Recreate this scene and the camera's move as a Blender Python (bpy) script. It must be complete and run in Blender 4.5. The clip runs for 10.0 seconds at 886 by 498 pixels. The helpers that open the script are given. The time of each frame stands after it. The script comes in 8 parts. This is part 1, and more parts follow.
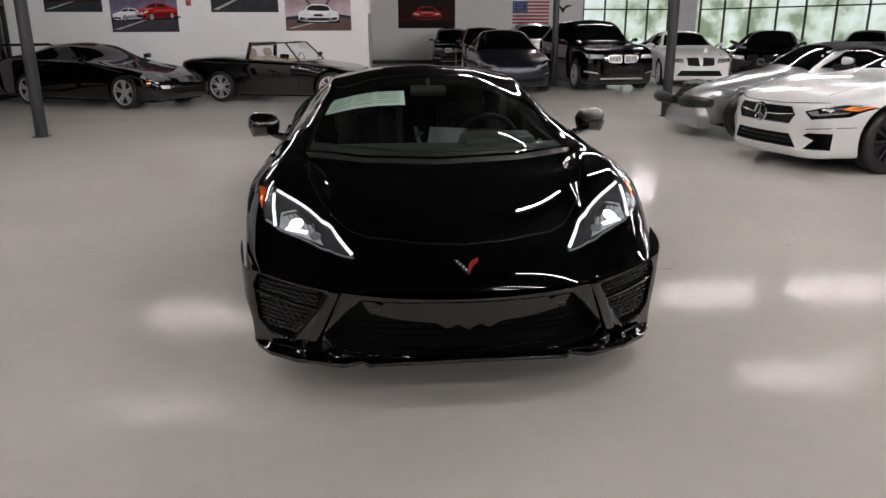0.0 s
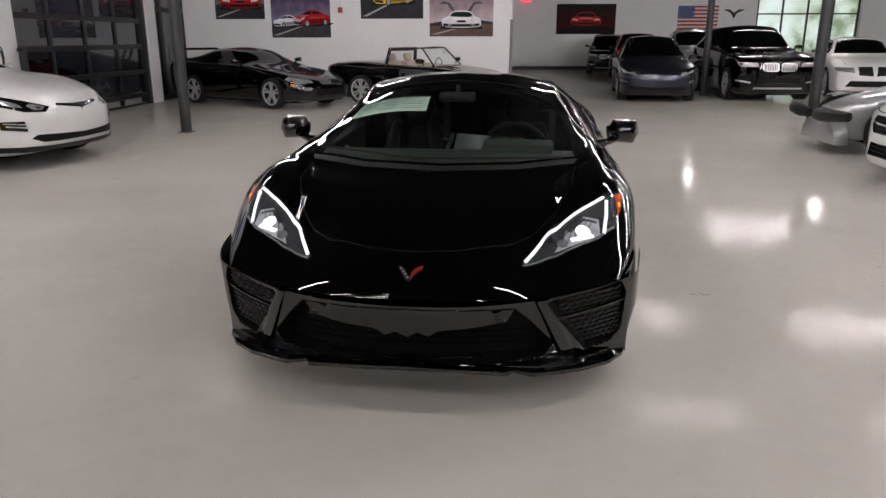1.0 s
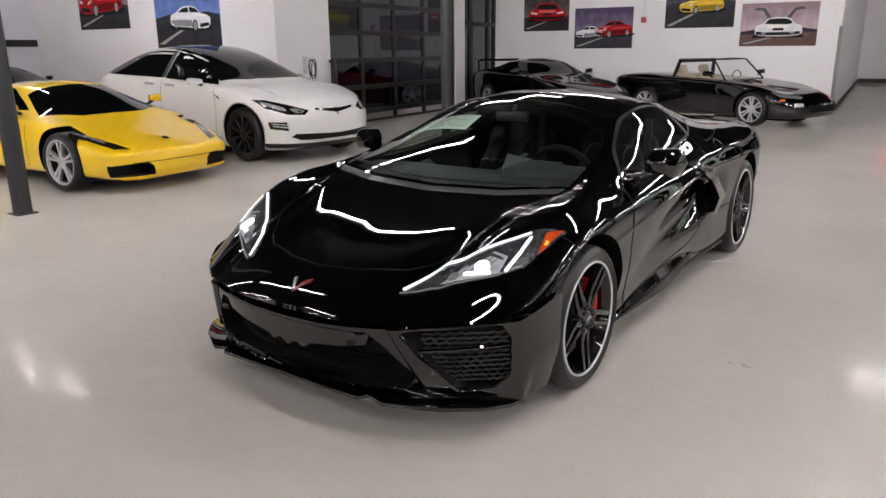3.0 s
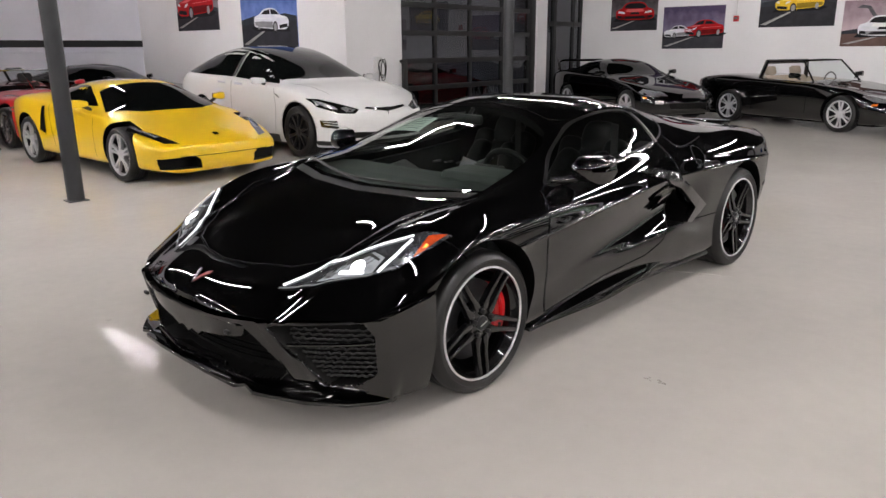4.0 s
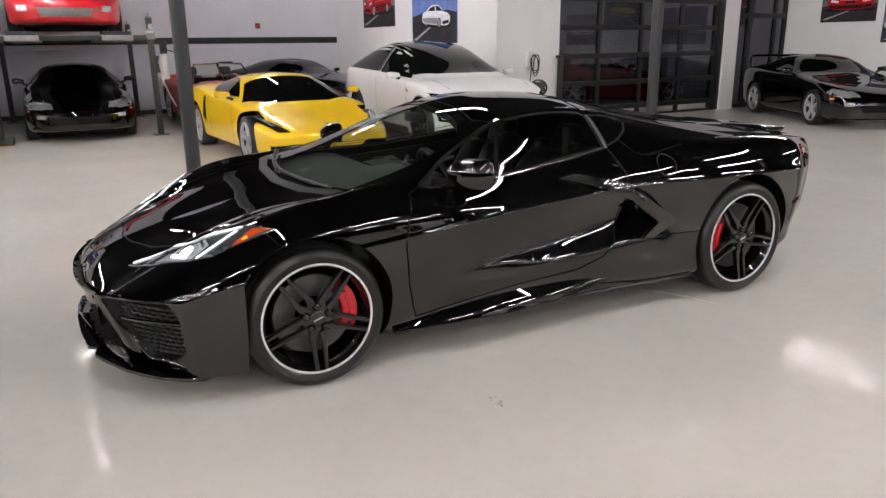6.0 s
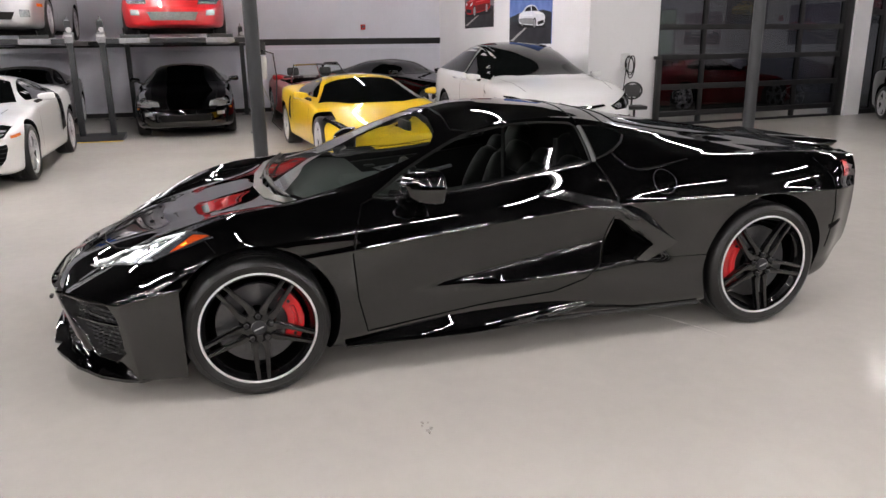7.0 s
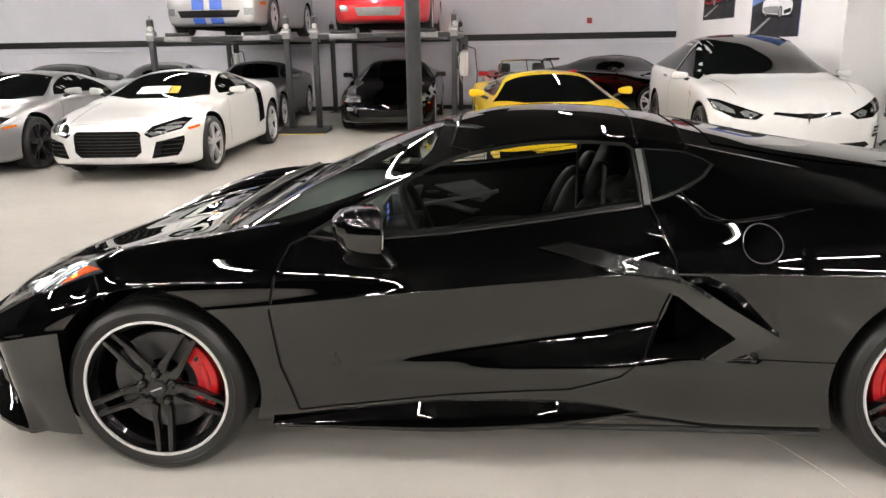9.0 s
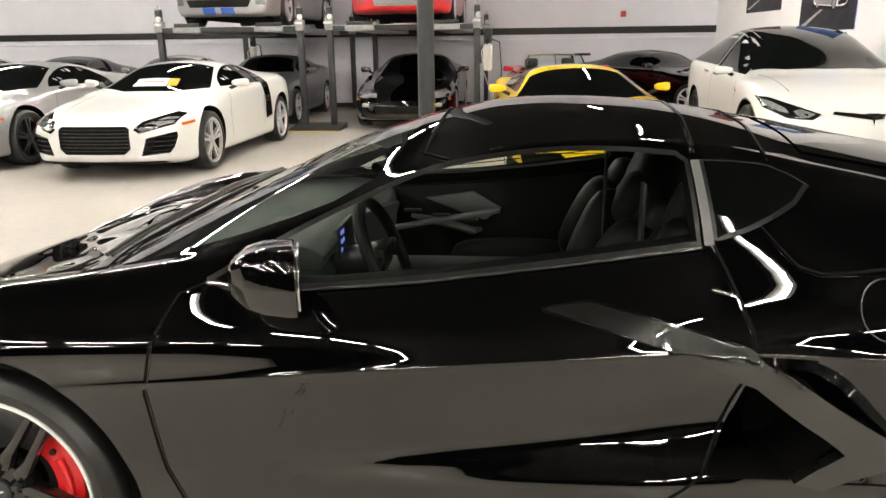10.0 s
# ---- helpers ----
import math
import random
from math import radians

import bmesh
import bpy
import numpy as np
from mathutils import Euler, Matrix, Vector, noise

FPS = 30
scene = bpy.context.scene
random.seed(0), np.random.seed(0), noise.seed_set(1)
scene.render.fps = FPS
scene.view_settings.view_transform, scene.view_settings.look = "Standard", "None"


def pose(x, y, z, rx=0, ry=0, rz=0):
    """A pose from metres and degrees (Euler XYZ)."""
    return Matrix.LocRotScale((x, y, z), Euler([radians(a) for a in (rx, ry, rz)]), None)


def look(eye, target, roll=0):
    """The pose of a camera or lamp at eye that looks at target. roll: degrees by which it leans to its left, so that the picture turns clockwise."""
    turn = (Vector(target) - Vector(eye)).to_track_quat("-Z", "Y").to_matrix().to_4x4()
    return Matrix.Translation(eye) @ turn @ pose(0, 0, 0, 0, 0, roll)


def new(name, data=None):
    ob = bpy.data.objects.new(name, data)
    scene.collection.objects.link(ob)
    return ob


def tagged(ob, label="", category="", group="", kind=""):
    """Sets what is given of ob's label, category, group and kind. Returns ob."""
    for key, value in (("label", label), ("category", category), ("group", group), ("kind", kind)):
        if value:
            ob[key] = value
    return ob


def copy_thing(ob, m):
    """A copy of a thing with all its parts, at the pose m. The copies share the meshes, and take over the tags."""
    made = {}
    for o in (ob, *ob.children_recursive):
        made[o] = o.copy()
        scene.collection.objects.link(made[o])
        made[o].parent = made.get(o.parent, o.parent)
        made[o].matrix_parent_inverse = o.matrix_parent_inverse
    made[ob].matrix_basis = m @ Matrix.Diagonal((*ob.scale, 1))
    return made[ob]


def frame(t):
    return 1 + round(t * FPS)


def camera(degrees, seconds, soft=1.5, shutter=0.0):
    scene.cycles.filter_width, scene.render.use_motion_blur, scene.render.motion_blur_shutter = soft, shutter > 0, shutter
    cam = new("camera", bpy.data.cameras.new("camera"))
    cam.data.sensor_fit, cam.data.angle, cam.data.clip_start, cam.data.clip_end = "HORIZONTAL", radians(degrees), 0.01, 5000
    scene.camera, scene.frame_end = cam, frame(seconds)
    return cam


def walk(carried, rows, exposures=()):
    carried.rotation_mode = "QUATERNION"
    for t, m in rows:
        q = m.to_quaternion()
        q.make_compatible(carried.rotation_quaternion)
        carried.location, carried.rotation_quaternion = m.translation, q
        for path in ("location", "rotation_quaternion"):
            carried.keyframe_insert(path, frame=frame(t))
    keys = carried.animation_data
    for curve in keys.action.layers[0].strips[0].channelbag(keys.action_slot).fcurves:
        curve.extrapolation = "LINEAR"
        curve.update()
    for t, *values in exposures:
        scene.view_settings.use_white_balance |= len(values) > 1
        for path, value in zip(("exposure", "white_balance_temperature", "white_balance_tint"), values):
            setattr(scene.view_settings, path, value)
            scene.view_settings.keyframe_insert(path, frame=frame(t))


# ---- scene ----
from mathutils.bvhtree import BVHTree
from mathutils.geometry import delaunay_2d_cdt
from collections import Counter

cam = camera(62.9, 10.0)
PATH = [
    (0, (-0.399, -4.935, 1.446), (-0.202, -3.029, 0.872), -0.2),
    (0.5, (0.026, -4.917, 1.432), (-0.002, -3.003, 0.851), -0.2),
    (1, (0.461, -4.905, 1.448), (0.217, -3.0, 0.889), -0.1),
    (1.5, (0.892, -4.843, 1.481), (0.35, -2.998, 0.931), -0.1),
    (2, (1.311, -4.645, 1.499), (0.53, -2.882, 0.969), -0.2),
    (2.5, (1.736, -4.441, 1.488), (0.773, -2.77, 0.957), -0.4),
    (4, (2.897, -3.652, 1.506), (1.553, -2.269, 0.974), -0.5),
    (4.5, (3.25, -3.336, 1.503), (1.809, -2.057, 0.967), -0.5),
    (5, (3.53, -3.003, 1.506), (1.99, -1.845, 0.971), -0.6),
    (5.5, (3.742, -2.637, 1.503), (2.108, -1.617, 0.965), -0.6),
    (7, (4.063, -1.462, 1.533), (2.222, -0.895, 0.995), -0.8),
    (7.5, (3.994, -1.025, 1.52), (2.104, -0.65, 0.984), -0.7),
    (8, (3.87, -0.635, 1.527), (1.953, -0.439, 0.991), -0.8),
    (8.5, (3.598, -0.373, 1.519), (1.671, -0.384, 0.984), -0.7),
    (9, (3.216, -0.201, 1.484), (1.293, -0.309, 0.948), -1.0),
    (9.5, (2.821, -0.075, 1.454), (0.902, -0.241, 0.915), -0.9),
    (10, (2.392, -0.085, 1.396), (0.476, -0.271, 0.856), -0.7),
]
walk(cam, [(t, look(e, a, r)) for t, e, a, r in PATH],
     [(0, -0.31, 6500, 15), (1, -0.25, 6500, 15), (2.5, -0.05, 6500, 15), (4.5, 0.12, 6500, 15), (7.5, 0.32, 6500, 15), (9, 0.6, 6800, 11), (10, 0.85, 7150, 8)])

# ---- world and daylight ----
world = bpy.data.worlds.new("world")
scene.world = world
world.use_nodes = True
sky = world.node_tree.nodes.new("ShaderNodeTexSky")
sky.sky_type, sky.sun_disc = "NISHITA", False
sky.sun_elevation, sky.sun_rotation = radians(40), radians(60)
world.node_tree.links.new(sky.outputs[0], world.node_tree.nodes["Background"].inputs[0])
world.node_tree.nodes["Background"].inputs[1].default_value = 0.12
LAMP = 190.0          # glow of the ceiling tubes

# ---- materials ----
MATS = {}


def mat(name, col, rough=0.5, metal=0.0, spec=0.5, coat=0.0, vary=0.0, scale=6.0, bump=0.0, bscale=40.0, glow=None, alpha=1.0, trans=0.0, rvary=0.0, coat_rough=0.03, ior=1.5, coat_ior=1.5):
    """A principled material; vary mottles the colour, rvary the gloss, bump the relief, at metre scales."""
    if name in MATS:
        return MATS[name]
    m = bpy.data.materials.new(name)
    m.use_nodes = True
    nt = m.node_tree
    b = nt.nodes["Principled BSDF"]
    col = (*col, 1) if len(col) == 3 else col
    b.inputs["Base Color"].default_value = col
    b.inputs["Roughness"].default_value = rough
    b.inputs["Metallic"].default_value = metal
    b.inputs["Specular IOR Level"].default_value = spec
    b.inputs["Coat Weight"].default_value = coat
    b.inputs["Coat Roughness"].default_value = coat_rough
    b.inputs["IOR"].default_value = ior
    b.inputs["Coat IOR"].default_value = coat_ior
    b.inputs["Alpha"].default_value = alpha
    b.inputs["Transmission Weight"].default_value = trans
    m.diffuse_color = col
    if glow:
        b.inputs["Emission Color"].default_value = (*glow[0], 1)
        b.inputs["Emission Strength"].default_value = glow[1]
    if vary or bump or rvary:
        tc = nt.nodes.new("ShaderNodeTexCoord")
    if vary:
        n1 = nt.nodes.new("ShaderNodeTexNoise"); n1.inputs["Scale"].default_value = scale; n1.inputs["Detail"].default_value = 6
        n2 = nt.nodes.new("ShaderNodeTexNoise"); n2.inputs["Scale"].default_value = scale * 14; n2.inputs["Detail"].default_value = 3
        mx = nt.nodes.new("ShaderNodeMath"); mx.operation = "MULTIPLY_ADD"; mx.inputs[1].default_value = 0.35
        ramp = nt.nodes.new("ShaderNodeMapRange")
        ramp.inputs["From Min"].default_value, ramp.inputs["From Max"].default_value = 0.35, 1.0
        ramp.inputs["To Min"].default_value, ramp.inputs["To Max"].default_value = 1 - vary, 1 + vary
        hs = nt.nodes.new("ShaderNodeHueSaturation"); hs.inputs["Color"].default_value = col
        for n in (n1, n2):
            nt.links.new(tc.outputs["Object"], n.inputs["Vector"])
        nt.links.new(n2.outputs["Fac"], mx.inputs[0]); nt.links.new(n1.outputs["Fac"], mx.inputs[2])
        nt.links.new(mx.outputs[0], ramp.inputs["Value"]); nt.links.new(ramp.outputs[0], hs.inputs["Value"])
        nt.links.new(hs.outputs[0], b.inputs["Base Color"])
    if rvary:
        n3 = nt.nodes.new("ShaderNodeTexNoise"); n3.inputs["Scale"].default_value = scale * 2.3; n3.inputs["Detail"].default_value = 5
        r3 = nt.nodes.new("ShaderNodeMapRange")
        r3.inputs["To Min"].default_value, r3.inputs["To Max"].default_value = max(0.0, rough - rvary), rough + rvary
        nt.links.new(tc.outputs["Object"], n3.inputs["Vector"]); nt.links.new(n3.outputs["Fac"], r3.inputs["Value"]); nt.links.new(r3.outputs[0], b.inputs["Roughness"])
    if bump:
        n4 = nt.nodes.new("ShaderNodeTexNoise"); n4.inputs["Scale"].default_value = bscale; n4.inputs["Detail"].default_value = 4
        bp = nt.nodes.new("ShaderNodeBump"); bp.inputs["Strength"].default_value = min(1.0, bump * 20); bp.inputs["Distance"].default_value = bump
        nt.links.new(tc.outputs["Object"], n4.inputs["Vector"]); nt.links.new(n4.outputs["Fac"], bp.inputs["Height"]); nt.links.new(bp.outputs[0], b.inputs["Normal"])
    MATS[name] = m
    return m


def paint(name, col, metal=0.0, rough=0.35):
    return mat(name, col, rough, metal, coat=1.0, vary=0.03, scale=30)


BLACK = mat("black_paint", (0.0007, 0.0007, 0.0008), 0.4, spec=0.0, coat=1.0, coat_rough=0.004, coat_ior=1.78)
GLOSSBLACK = mat("gloss_black_trim", (0.006, 0.006, 0.006), 0.09, coat=0.6, rvary=0.03, scale=20)
SATINBLACK = mat("satin_black", (0.012, 0.012, 0.012), 0.45, vary=0.2, scale=25)
VOID = mat("unlit_recess_plastic", (0.003, 0.003, 0.003), 0.7, spec=0.06, vary=0.2)
RUBBER = mat("tyre_rubber", (0.007, 0.007, 0.007), 0.36, spec=0.5, vary=0.25, scale=18, bump=0.0006, bscale=150)
DARKGLASS = mat("dark_car_glass", (0.002, 0.0025, 0.0025), 0.03, spec=0.4, vary=0.1)
CHROME = mat("chrome", (0.75, 0.75, 0.76), 0.08, 1.0)
ALLOY = mat("silver_alloy", (0.62, 0.62, 0.64), 0.3, 0.6, vary=0.06, scale=20)
DARKALLOY = mat("dark_alloy", (0.05, 0.05, 0.055), 0.3, 0.8, vary=0.1, scale=20)
STEEL = mat("painted_steel_charcoal", (0.024, 0.026, 0.029), 0.45, vary=0.2, scale=7, bump=0.0008, bscale=60)
LENS = mat("headlight_lens", (0.43, 0.44, 0.46), 0.08, 0.6, vary=0.5, scale=35, coat=1.0)
AMBER = mat("amber_lens", (0.75, 0.16, 0.01), 0.12, coat=1.0, vary=0.2, scale=60)
REDLENS = mat("red_lens", (0.5, 0.01, 0.01), 0.1, coat=1.0, vary=0.1)
WALLW = mat("white_wall_paint", (0.80, 0.795, 0.81), 0.6, vary=0.04, scale=1.3, bump=0.0005, bscale=90)
WALLG = mat("pale_grey_wall_paint", (0.77, 0.775, 0.85), 0.6, vary=0.05, scale=1.1, bump=0.0005, bscale=90)
GRILLE = mat("black_grille", (0.006, 0.006, 0.006), 0.5, spec=0.15, vary=0.4, scale=60)
PAPER = mat("paper", (0.78, 0.88, 0.81), 0.6, vary=0.04)
INK = mat("printed_ink", (0.05, 0.06, 0.06), 0.6, vary=0.1)


def epoxy():
    """Pale warm grey poured floor coat: glossy, a little wavy, with faint stains and scuffs."""
    m = mat("epoxy_floor", (0.51, 0.486, 0.453), 0.10, spec=0.018, vary=0.10, scale=0.7)
    nt = m.node_tree
    b = nt.nodes["Principled BSDF"]
    tc = nt.nodes.new("ShaderNodeTexCoord")
    wide = nt.nodes.new("ShaderNodeTexNoise"); wide.inputs["Scale"].default_value = 5.0; wide.inputs["Detail"].default_value = 2
    fine = nt.nodes.new("ShaderNodeTexNoise"); fine.inputs["Scale"].default_value = 26.0; fine.inputs["Detail"].default_value = 3
    bw = nt.nodes.new("ShaderNodeBump"); bw.inputs["Strength"].default_value, bw.inputs["Distance"].default_value = 0.10, 0.003
    bf = nt.nodes.new("ShaderNodeBump"); bf.inputs["Strength"].default_value, bf.inputs["Distance"].default_value = 0.3, 0.0016
    for n in (wide, fine):
        nt.links.new(tc.outputs["Object"], n.inputs["Vector"])
    spots = nt.nodes.new("ShaderNodeTexNoise"); spots.inputs["Scale"].default_value = 2.6; spots.inputs["Detail"].default_value = 12; spots.inputs["Roughness"].default_value = 0.72
    cut = nt.nodes.new("ShaderNodeMapRange")
    cut.inputs["From Min"].default_value, cut.inputs["From Max"].default_value, cut.inputs["To Min"].default_value, cut.inputs["To Max"].default_value = 0.665, 0.74, 0.0, 0.5
    dirt = nt.nodes.new("ShaderNodeMix"); dirt.data_type = "RGBA"; dirt.inputs["B"].default_value = (0.2, 0.17, 0.13, 1)
    old = b.inputs["Base Color"].links[0].from_socket
    nt.links.new(tc.outputs["Object"], spots.inputs["Vector"]); nt.links.new(spots.outputs["Fac"], cut.inputs["Value"]); nt.links.new(cut.outputs[0], dirt.inputs["Factor"])
    nt.links.new(old, dirt.inputs["A"]); nt.links.new(dirt.outputs["Result"], b.inputs["Base Color"])
    nt.links.new(wide.outputs["Fac"], bw.inputs["Height"]); nt.links.new(fine.outputs["Fac"], bf.inputs["Height"])
    # the sheen is broken by fine scuffs
    scuff = nt.nodes.new("ShaderNodeTexNoise"); scuff.inputs["Scale"].default_value = 9.0; scuff.inputs["Detail"].default_value = 8; scuff.inputs["Roughness"].default_value = 0.75
    sr = nt.nodes.new("ShaderNodeMapRange")
    sr.inputs["From Min"].default_value, sr.inputs["From Max"].default_value, sr.inputs["To Min"].default_value, sr.inputs["To Max"].default_value = 0.36, 0.66, 0.045, 0.16
    nt.links.new(tc.outputs["Object"], scuff.inputs["Vector"]); nt.links.new(scuff.outputs["Fac"], sr.inputs["Value"]); nt.links.new(sr.outputs[0], b.inputs["Roughness"])
    nt.links.new(bw.outputs[0], bf.inputs["Normal"]); nt.links.new(bf.outputs[0], b.inputs["Normal"])
    return m


def clear_glass(name, tint, rough=0.0):
    """Thin car glass: lets the view through with a tint, and mirrors what glances off it."""
    m = bpy.data.materials.new(name)
    m.use_nodes = True
    nt = m.node_tree
    out = nt.nodes["Material Output"]
    nt.nodes.remove(nt.nodes["Principled BSDF"])
    tr = nt.nodes.new("ShaderNodeBsdfTransparent"); tr.inputs[0].default_value = (*tint, 1)
    gl = nt.nodes.new("ShaderNodeBsdfGlossy"); gl.inputs["Roughness"].default_value = rough
    lw = nt.nodes.new("ShaderNodeLayerWeight"); lw.inputs["Blend"].default_value = 0.5
    pw = nt.nodes.new("ShaderNodeMath"); pw.operation = "POWER"; pw.inputs[1].default_value = 3.3
    fr = nt.nodes.new("ShaderNodeMath"); fr.operation = "MULTIPLY_ADD"; fr.inputs[1].default_value, fr.inputs[2].default_value = 0.94, 0.05
    nt.links.new(lw.outputs["Facing"], pw.inputs[0]); nt.links.new(pw.outputs[0], fr.inputs[0])
    mix = nt.nodes.new("ShaderNodeMixShader")
    nt.links.new(fr.outputs[0], mix.inputs[0]); nt.links.new(tr.outputs[0], mix.inputs[1]); nt.links.new(gl.outputs[0], mix.inputs[2])
    nt.links.new(mix.outputs[0], out.inputs[0])
    m.diffuse_color = (*tint, 1)
    return m


FLOOR = epoxy()
CLEAR = clear_glass("clear_glass", (0.84, 0.88, 0.86))
WSGLASS = clear_glass("tinted_windshield_glass", (0.84, 0.91, 0.87))
DOORGLASS = clear_glass("dim_door_glass", (0.36, 0.37, 0.39))
PANE = clear_glass("window_glass", (0.85, 0.9, 0.88))

# ---- mesh helpers ----


def finish(name, me, material, parent=None, label="", angle=35):
    """Links a mesh as one object under its parent."""
    if material and not me.materials:
        me.materials.append(material)
    me.shade_smooth()
    if angle:
        me.set_sharp_from_angle(angle=radians(angle))
    ob = new(name, me)
    ob.parent = parent
    if label:
        ob["label"] = label
    return ob


def part(name, bm, material, parent=None, label="", angle=35):
    me = bpy.data.meshes.new(name)
    bm.normal_update()
    bm.to_mesh(me)
    bm.free()
    return finish(name, me, material, parent, label, angle)


def thing(name, label, category, m=None, group="", kind=""):
    ob = new(name)
    ob.empty_display_size = 0.2
    if m is not None:
        ob.matrix_basis = m
    return tagged(ob, label, category, group, kind)


def box(bm, x0, x1, y0, y1, z0, z1, bevel=0.0, m=None):
    """Adds a box between those bounds, with bevelled edges, turned by m."""
    r = bmesh.ops.create_cube(bm, size=1)
    vs = r["verts"]
    for v in vs:
        v.co = Vector(((x0 + x1) / 2 + v.co.x * (x1 - x0), (y0 + y1) / 2 + v.co.y * (y1 - y0), (z0 + z1) / 2 + v.co.z * (z1 - z0)))
    if bevel:
        es = list({e for v in vs for e in v.link_edges})
        g = bmesh.ops.bevel(bm, geom=es, offset=bevel, segments=2, affect="EDGES", profile=0.5)
        vs = list({v for f in g["faces"] for v in f.verts} | {v for v in vs if v.is_valid})
    if m is not None:
        bmesh.ops.transform(bm, matrix=m, verts=vs)
    return bm


def boxed(x0, x1, y0, y1, z0, z1, bevel=0.0, m=None):
    return box(bmesh.new(), x0, x1, y0, y1, z0, z1, bevel, m)


def tube(bm, pts, r, seg=10, closed=False):
    """A round bar along pts; r may be a list."""
    pts = [Vector(p) for p in pts]
    n = len(pts)
    rings = []
    for i, p in enumerate(pts):
        a = pts[(i - 1) % n] if closed or i else p
        b = pts[(i + 1) % n] if closed or i < n - 1 else p
        d = (b - a).normalized()
        u = d.orthogonal().normalized() if not rings else (rings[-1][1] - d * rings[-1][1].dot(d)).normalized()
        w = d.cross(u)
        rr = r[i] if isinstance(r, (list, tuple)) else r
        rings.append(([bm.verts.new(p + (u * math.cos(k * 2 * math.pi / seg) + w * math.sin(k * 2 * math.pi / seg)) * rr) for k in range(seg)], u))
    for i in range(n if closed else n - 1):
        A, B = rings[i][0], rings[(i + 1) % n][0]
        for k in range(seg):
            bm.faces.new((A[k], A[(k + 1) % seg], B[(k + 1) % seg], B[k]))
    if not closed:
        bm.faces.new(rings[0][0][::-1])
        bm.faces.new(rings[-1][0])
    return bm


def lathe(bm, prof, seg=40, axis="x"):
    """Turns a profile of (radius, along) round the axis."""
    rings = []
    for r, a in prof:
        ring = []
        for k in range(seg):
            c, s = math.cos(k * 2 * math.pi / seg) * r, math.sin(k * 2 * math.pi / seg) * r
            ring.append(bm.verts.new((a, c, s) if axis == "x" else (c, s, a)))
        rings.append(ring)
    for A, B in zip(rings, rings[1:]):
        for k in range(seg):
            bm.faces.new((A[k], A[(k + 1) % seg], B[(k + 1) % seg], B[k]))
    return bm


def prism(bm, poly, axis, a, b, bevel=0.0):
    """A plate: the polygon in the plane square to axis, from a to b along it."""
    def at(u, v, w):
        return {"x": (w, u, v), "y": (u, w, v), "z": (u, v, w)}[axis]
    A = [bm.verts.new(at(u, v, a)) for u, v in poly]
    B = [bm.verts.new(at(u, v, b)) for u, v in poly]
    fs = [bm.faces.new(A), bm.faces.new(B[::-1])]
    for i in range(len(poly)):
        j = (i + 1) % len(poly)
        fs.append(bm.faces.new((A[j], A[i], B[i], B[j])))
    bmesh.ops.recalc_face_normals(bm, faces=fs)
    if bevel:
        bmesh.ops.bevel(bm, geom=list({e for f in fs for e in f.edges}), offset=bevel, segments=2, affect="EDGES", profile=0.5)
    return bm


def pchip(keys, y):
    """A smooth curve through (place, value) keys that doesn't overshoot."""
    k = np.array(keys, float)
    x, v = k[:, 0], k[:, 1]
    h = np.diff(x)
    d = np.diff(v) / h
    t = np.zeros(len(x))
    t[0], t[-1] = d[0], d[-1]
    for i in range(1, len(x) - 1):
        if d[i - 1] * d[i] > 0:
            w1, w2 = 2 * h[i] + h[i - 1], h[i] + 2 * h[i - 1]
            t[i] = (w1 + w2) / (w1 / d[i - 1] + w2 / d[i])
    y = np.clip(np.asarray(y, float), x[0], x[-1])
    i = np.clip(np.searchsorted(x, y) - 1, 0, len(x) - 2)
    s = (y - x[i]) / h[i]
    return (1 + 2 * s) * (1 - s) ** 2 * v[i] + s * (1 - s) ** 2 * h[i] * t[i] + s * s * (3 - 2 * s) * v[i + 1] + s * s * (s - 1) * h[i] * t[i + 1]


def spline_row(P, per):
    """Rounds a row of control points (K, 3) into a denser row, as a Catmull-Rom curve."""
    P = np.asarray(P, float)
    Q = np.vstack([2 * P[0] - P[1], P, 2 * P[-1] - P[-2]])
    out = []
    for i in range(1, len(Q) - 2):
        a, b, c, d = Q[i - 1], Q[i], Q[i + 1], Q[i + 2]
        t1 = max(1e-4, np.linalg.norm(b - a)) ** 0.5
        t2 = t1 + max(1e-4, np.linalg.norm(c - b)) ** 0.5
        t3 = t2 + max(1e-4, np.linalg.norm(d - c)) ** 0.5
        for k in range(per):
            t = t1 + (t2 - t1) * k / per
            A1, A2, A3 = a + (b - a) * t / t1, b + (c - b) * (t - t1) / (t2 - t1), c + (d - c) * (t - t2) / (t3 - t2)
            B1, B2 = A1 + (A2 - A1) * t / t2, A2 + (A3 - A2) * (t - t1) / (t3 - t1)
            out.append(B1 + (B2 - B1) * (t - t1) / (t2 - t1))
    out.append(P[-1])
    return np.array(out)


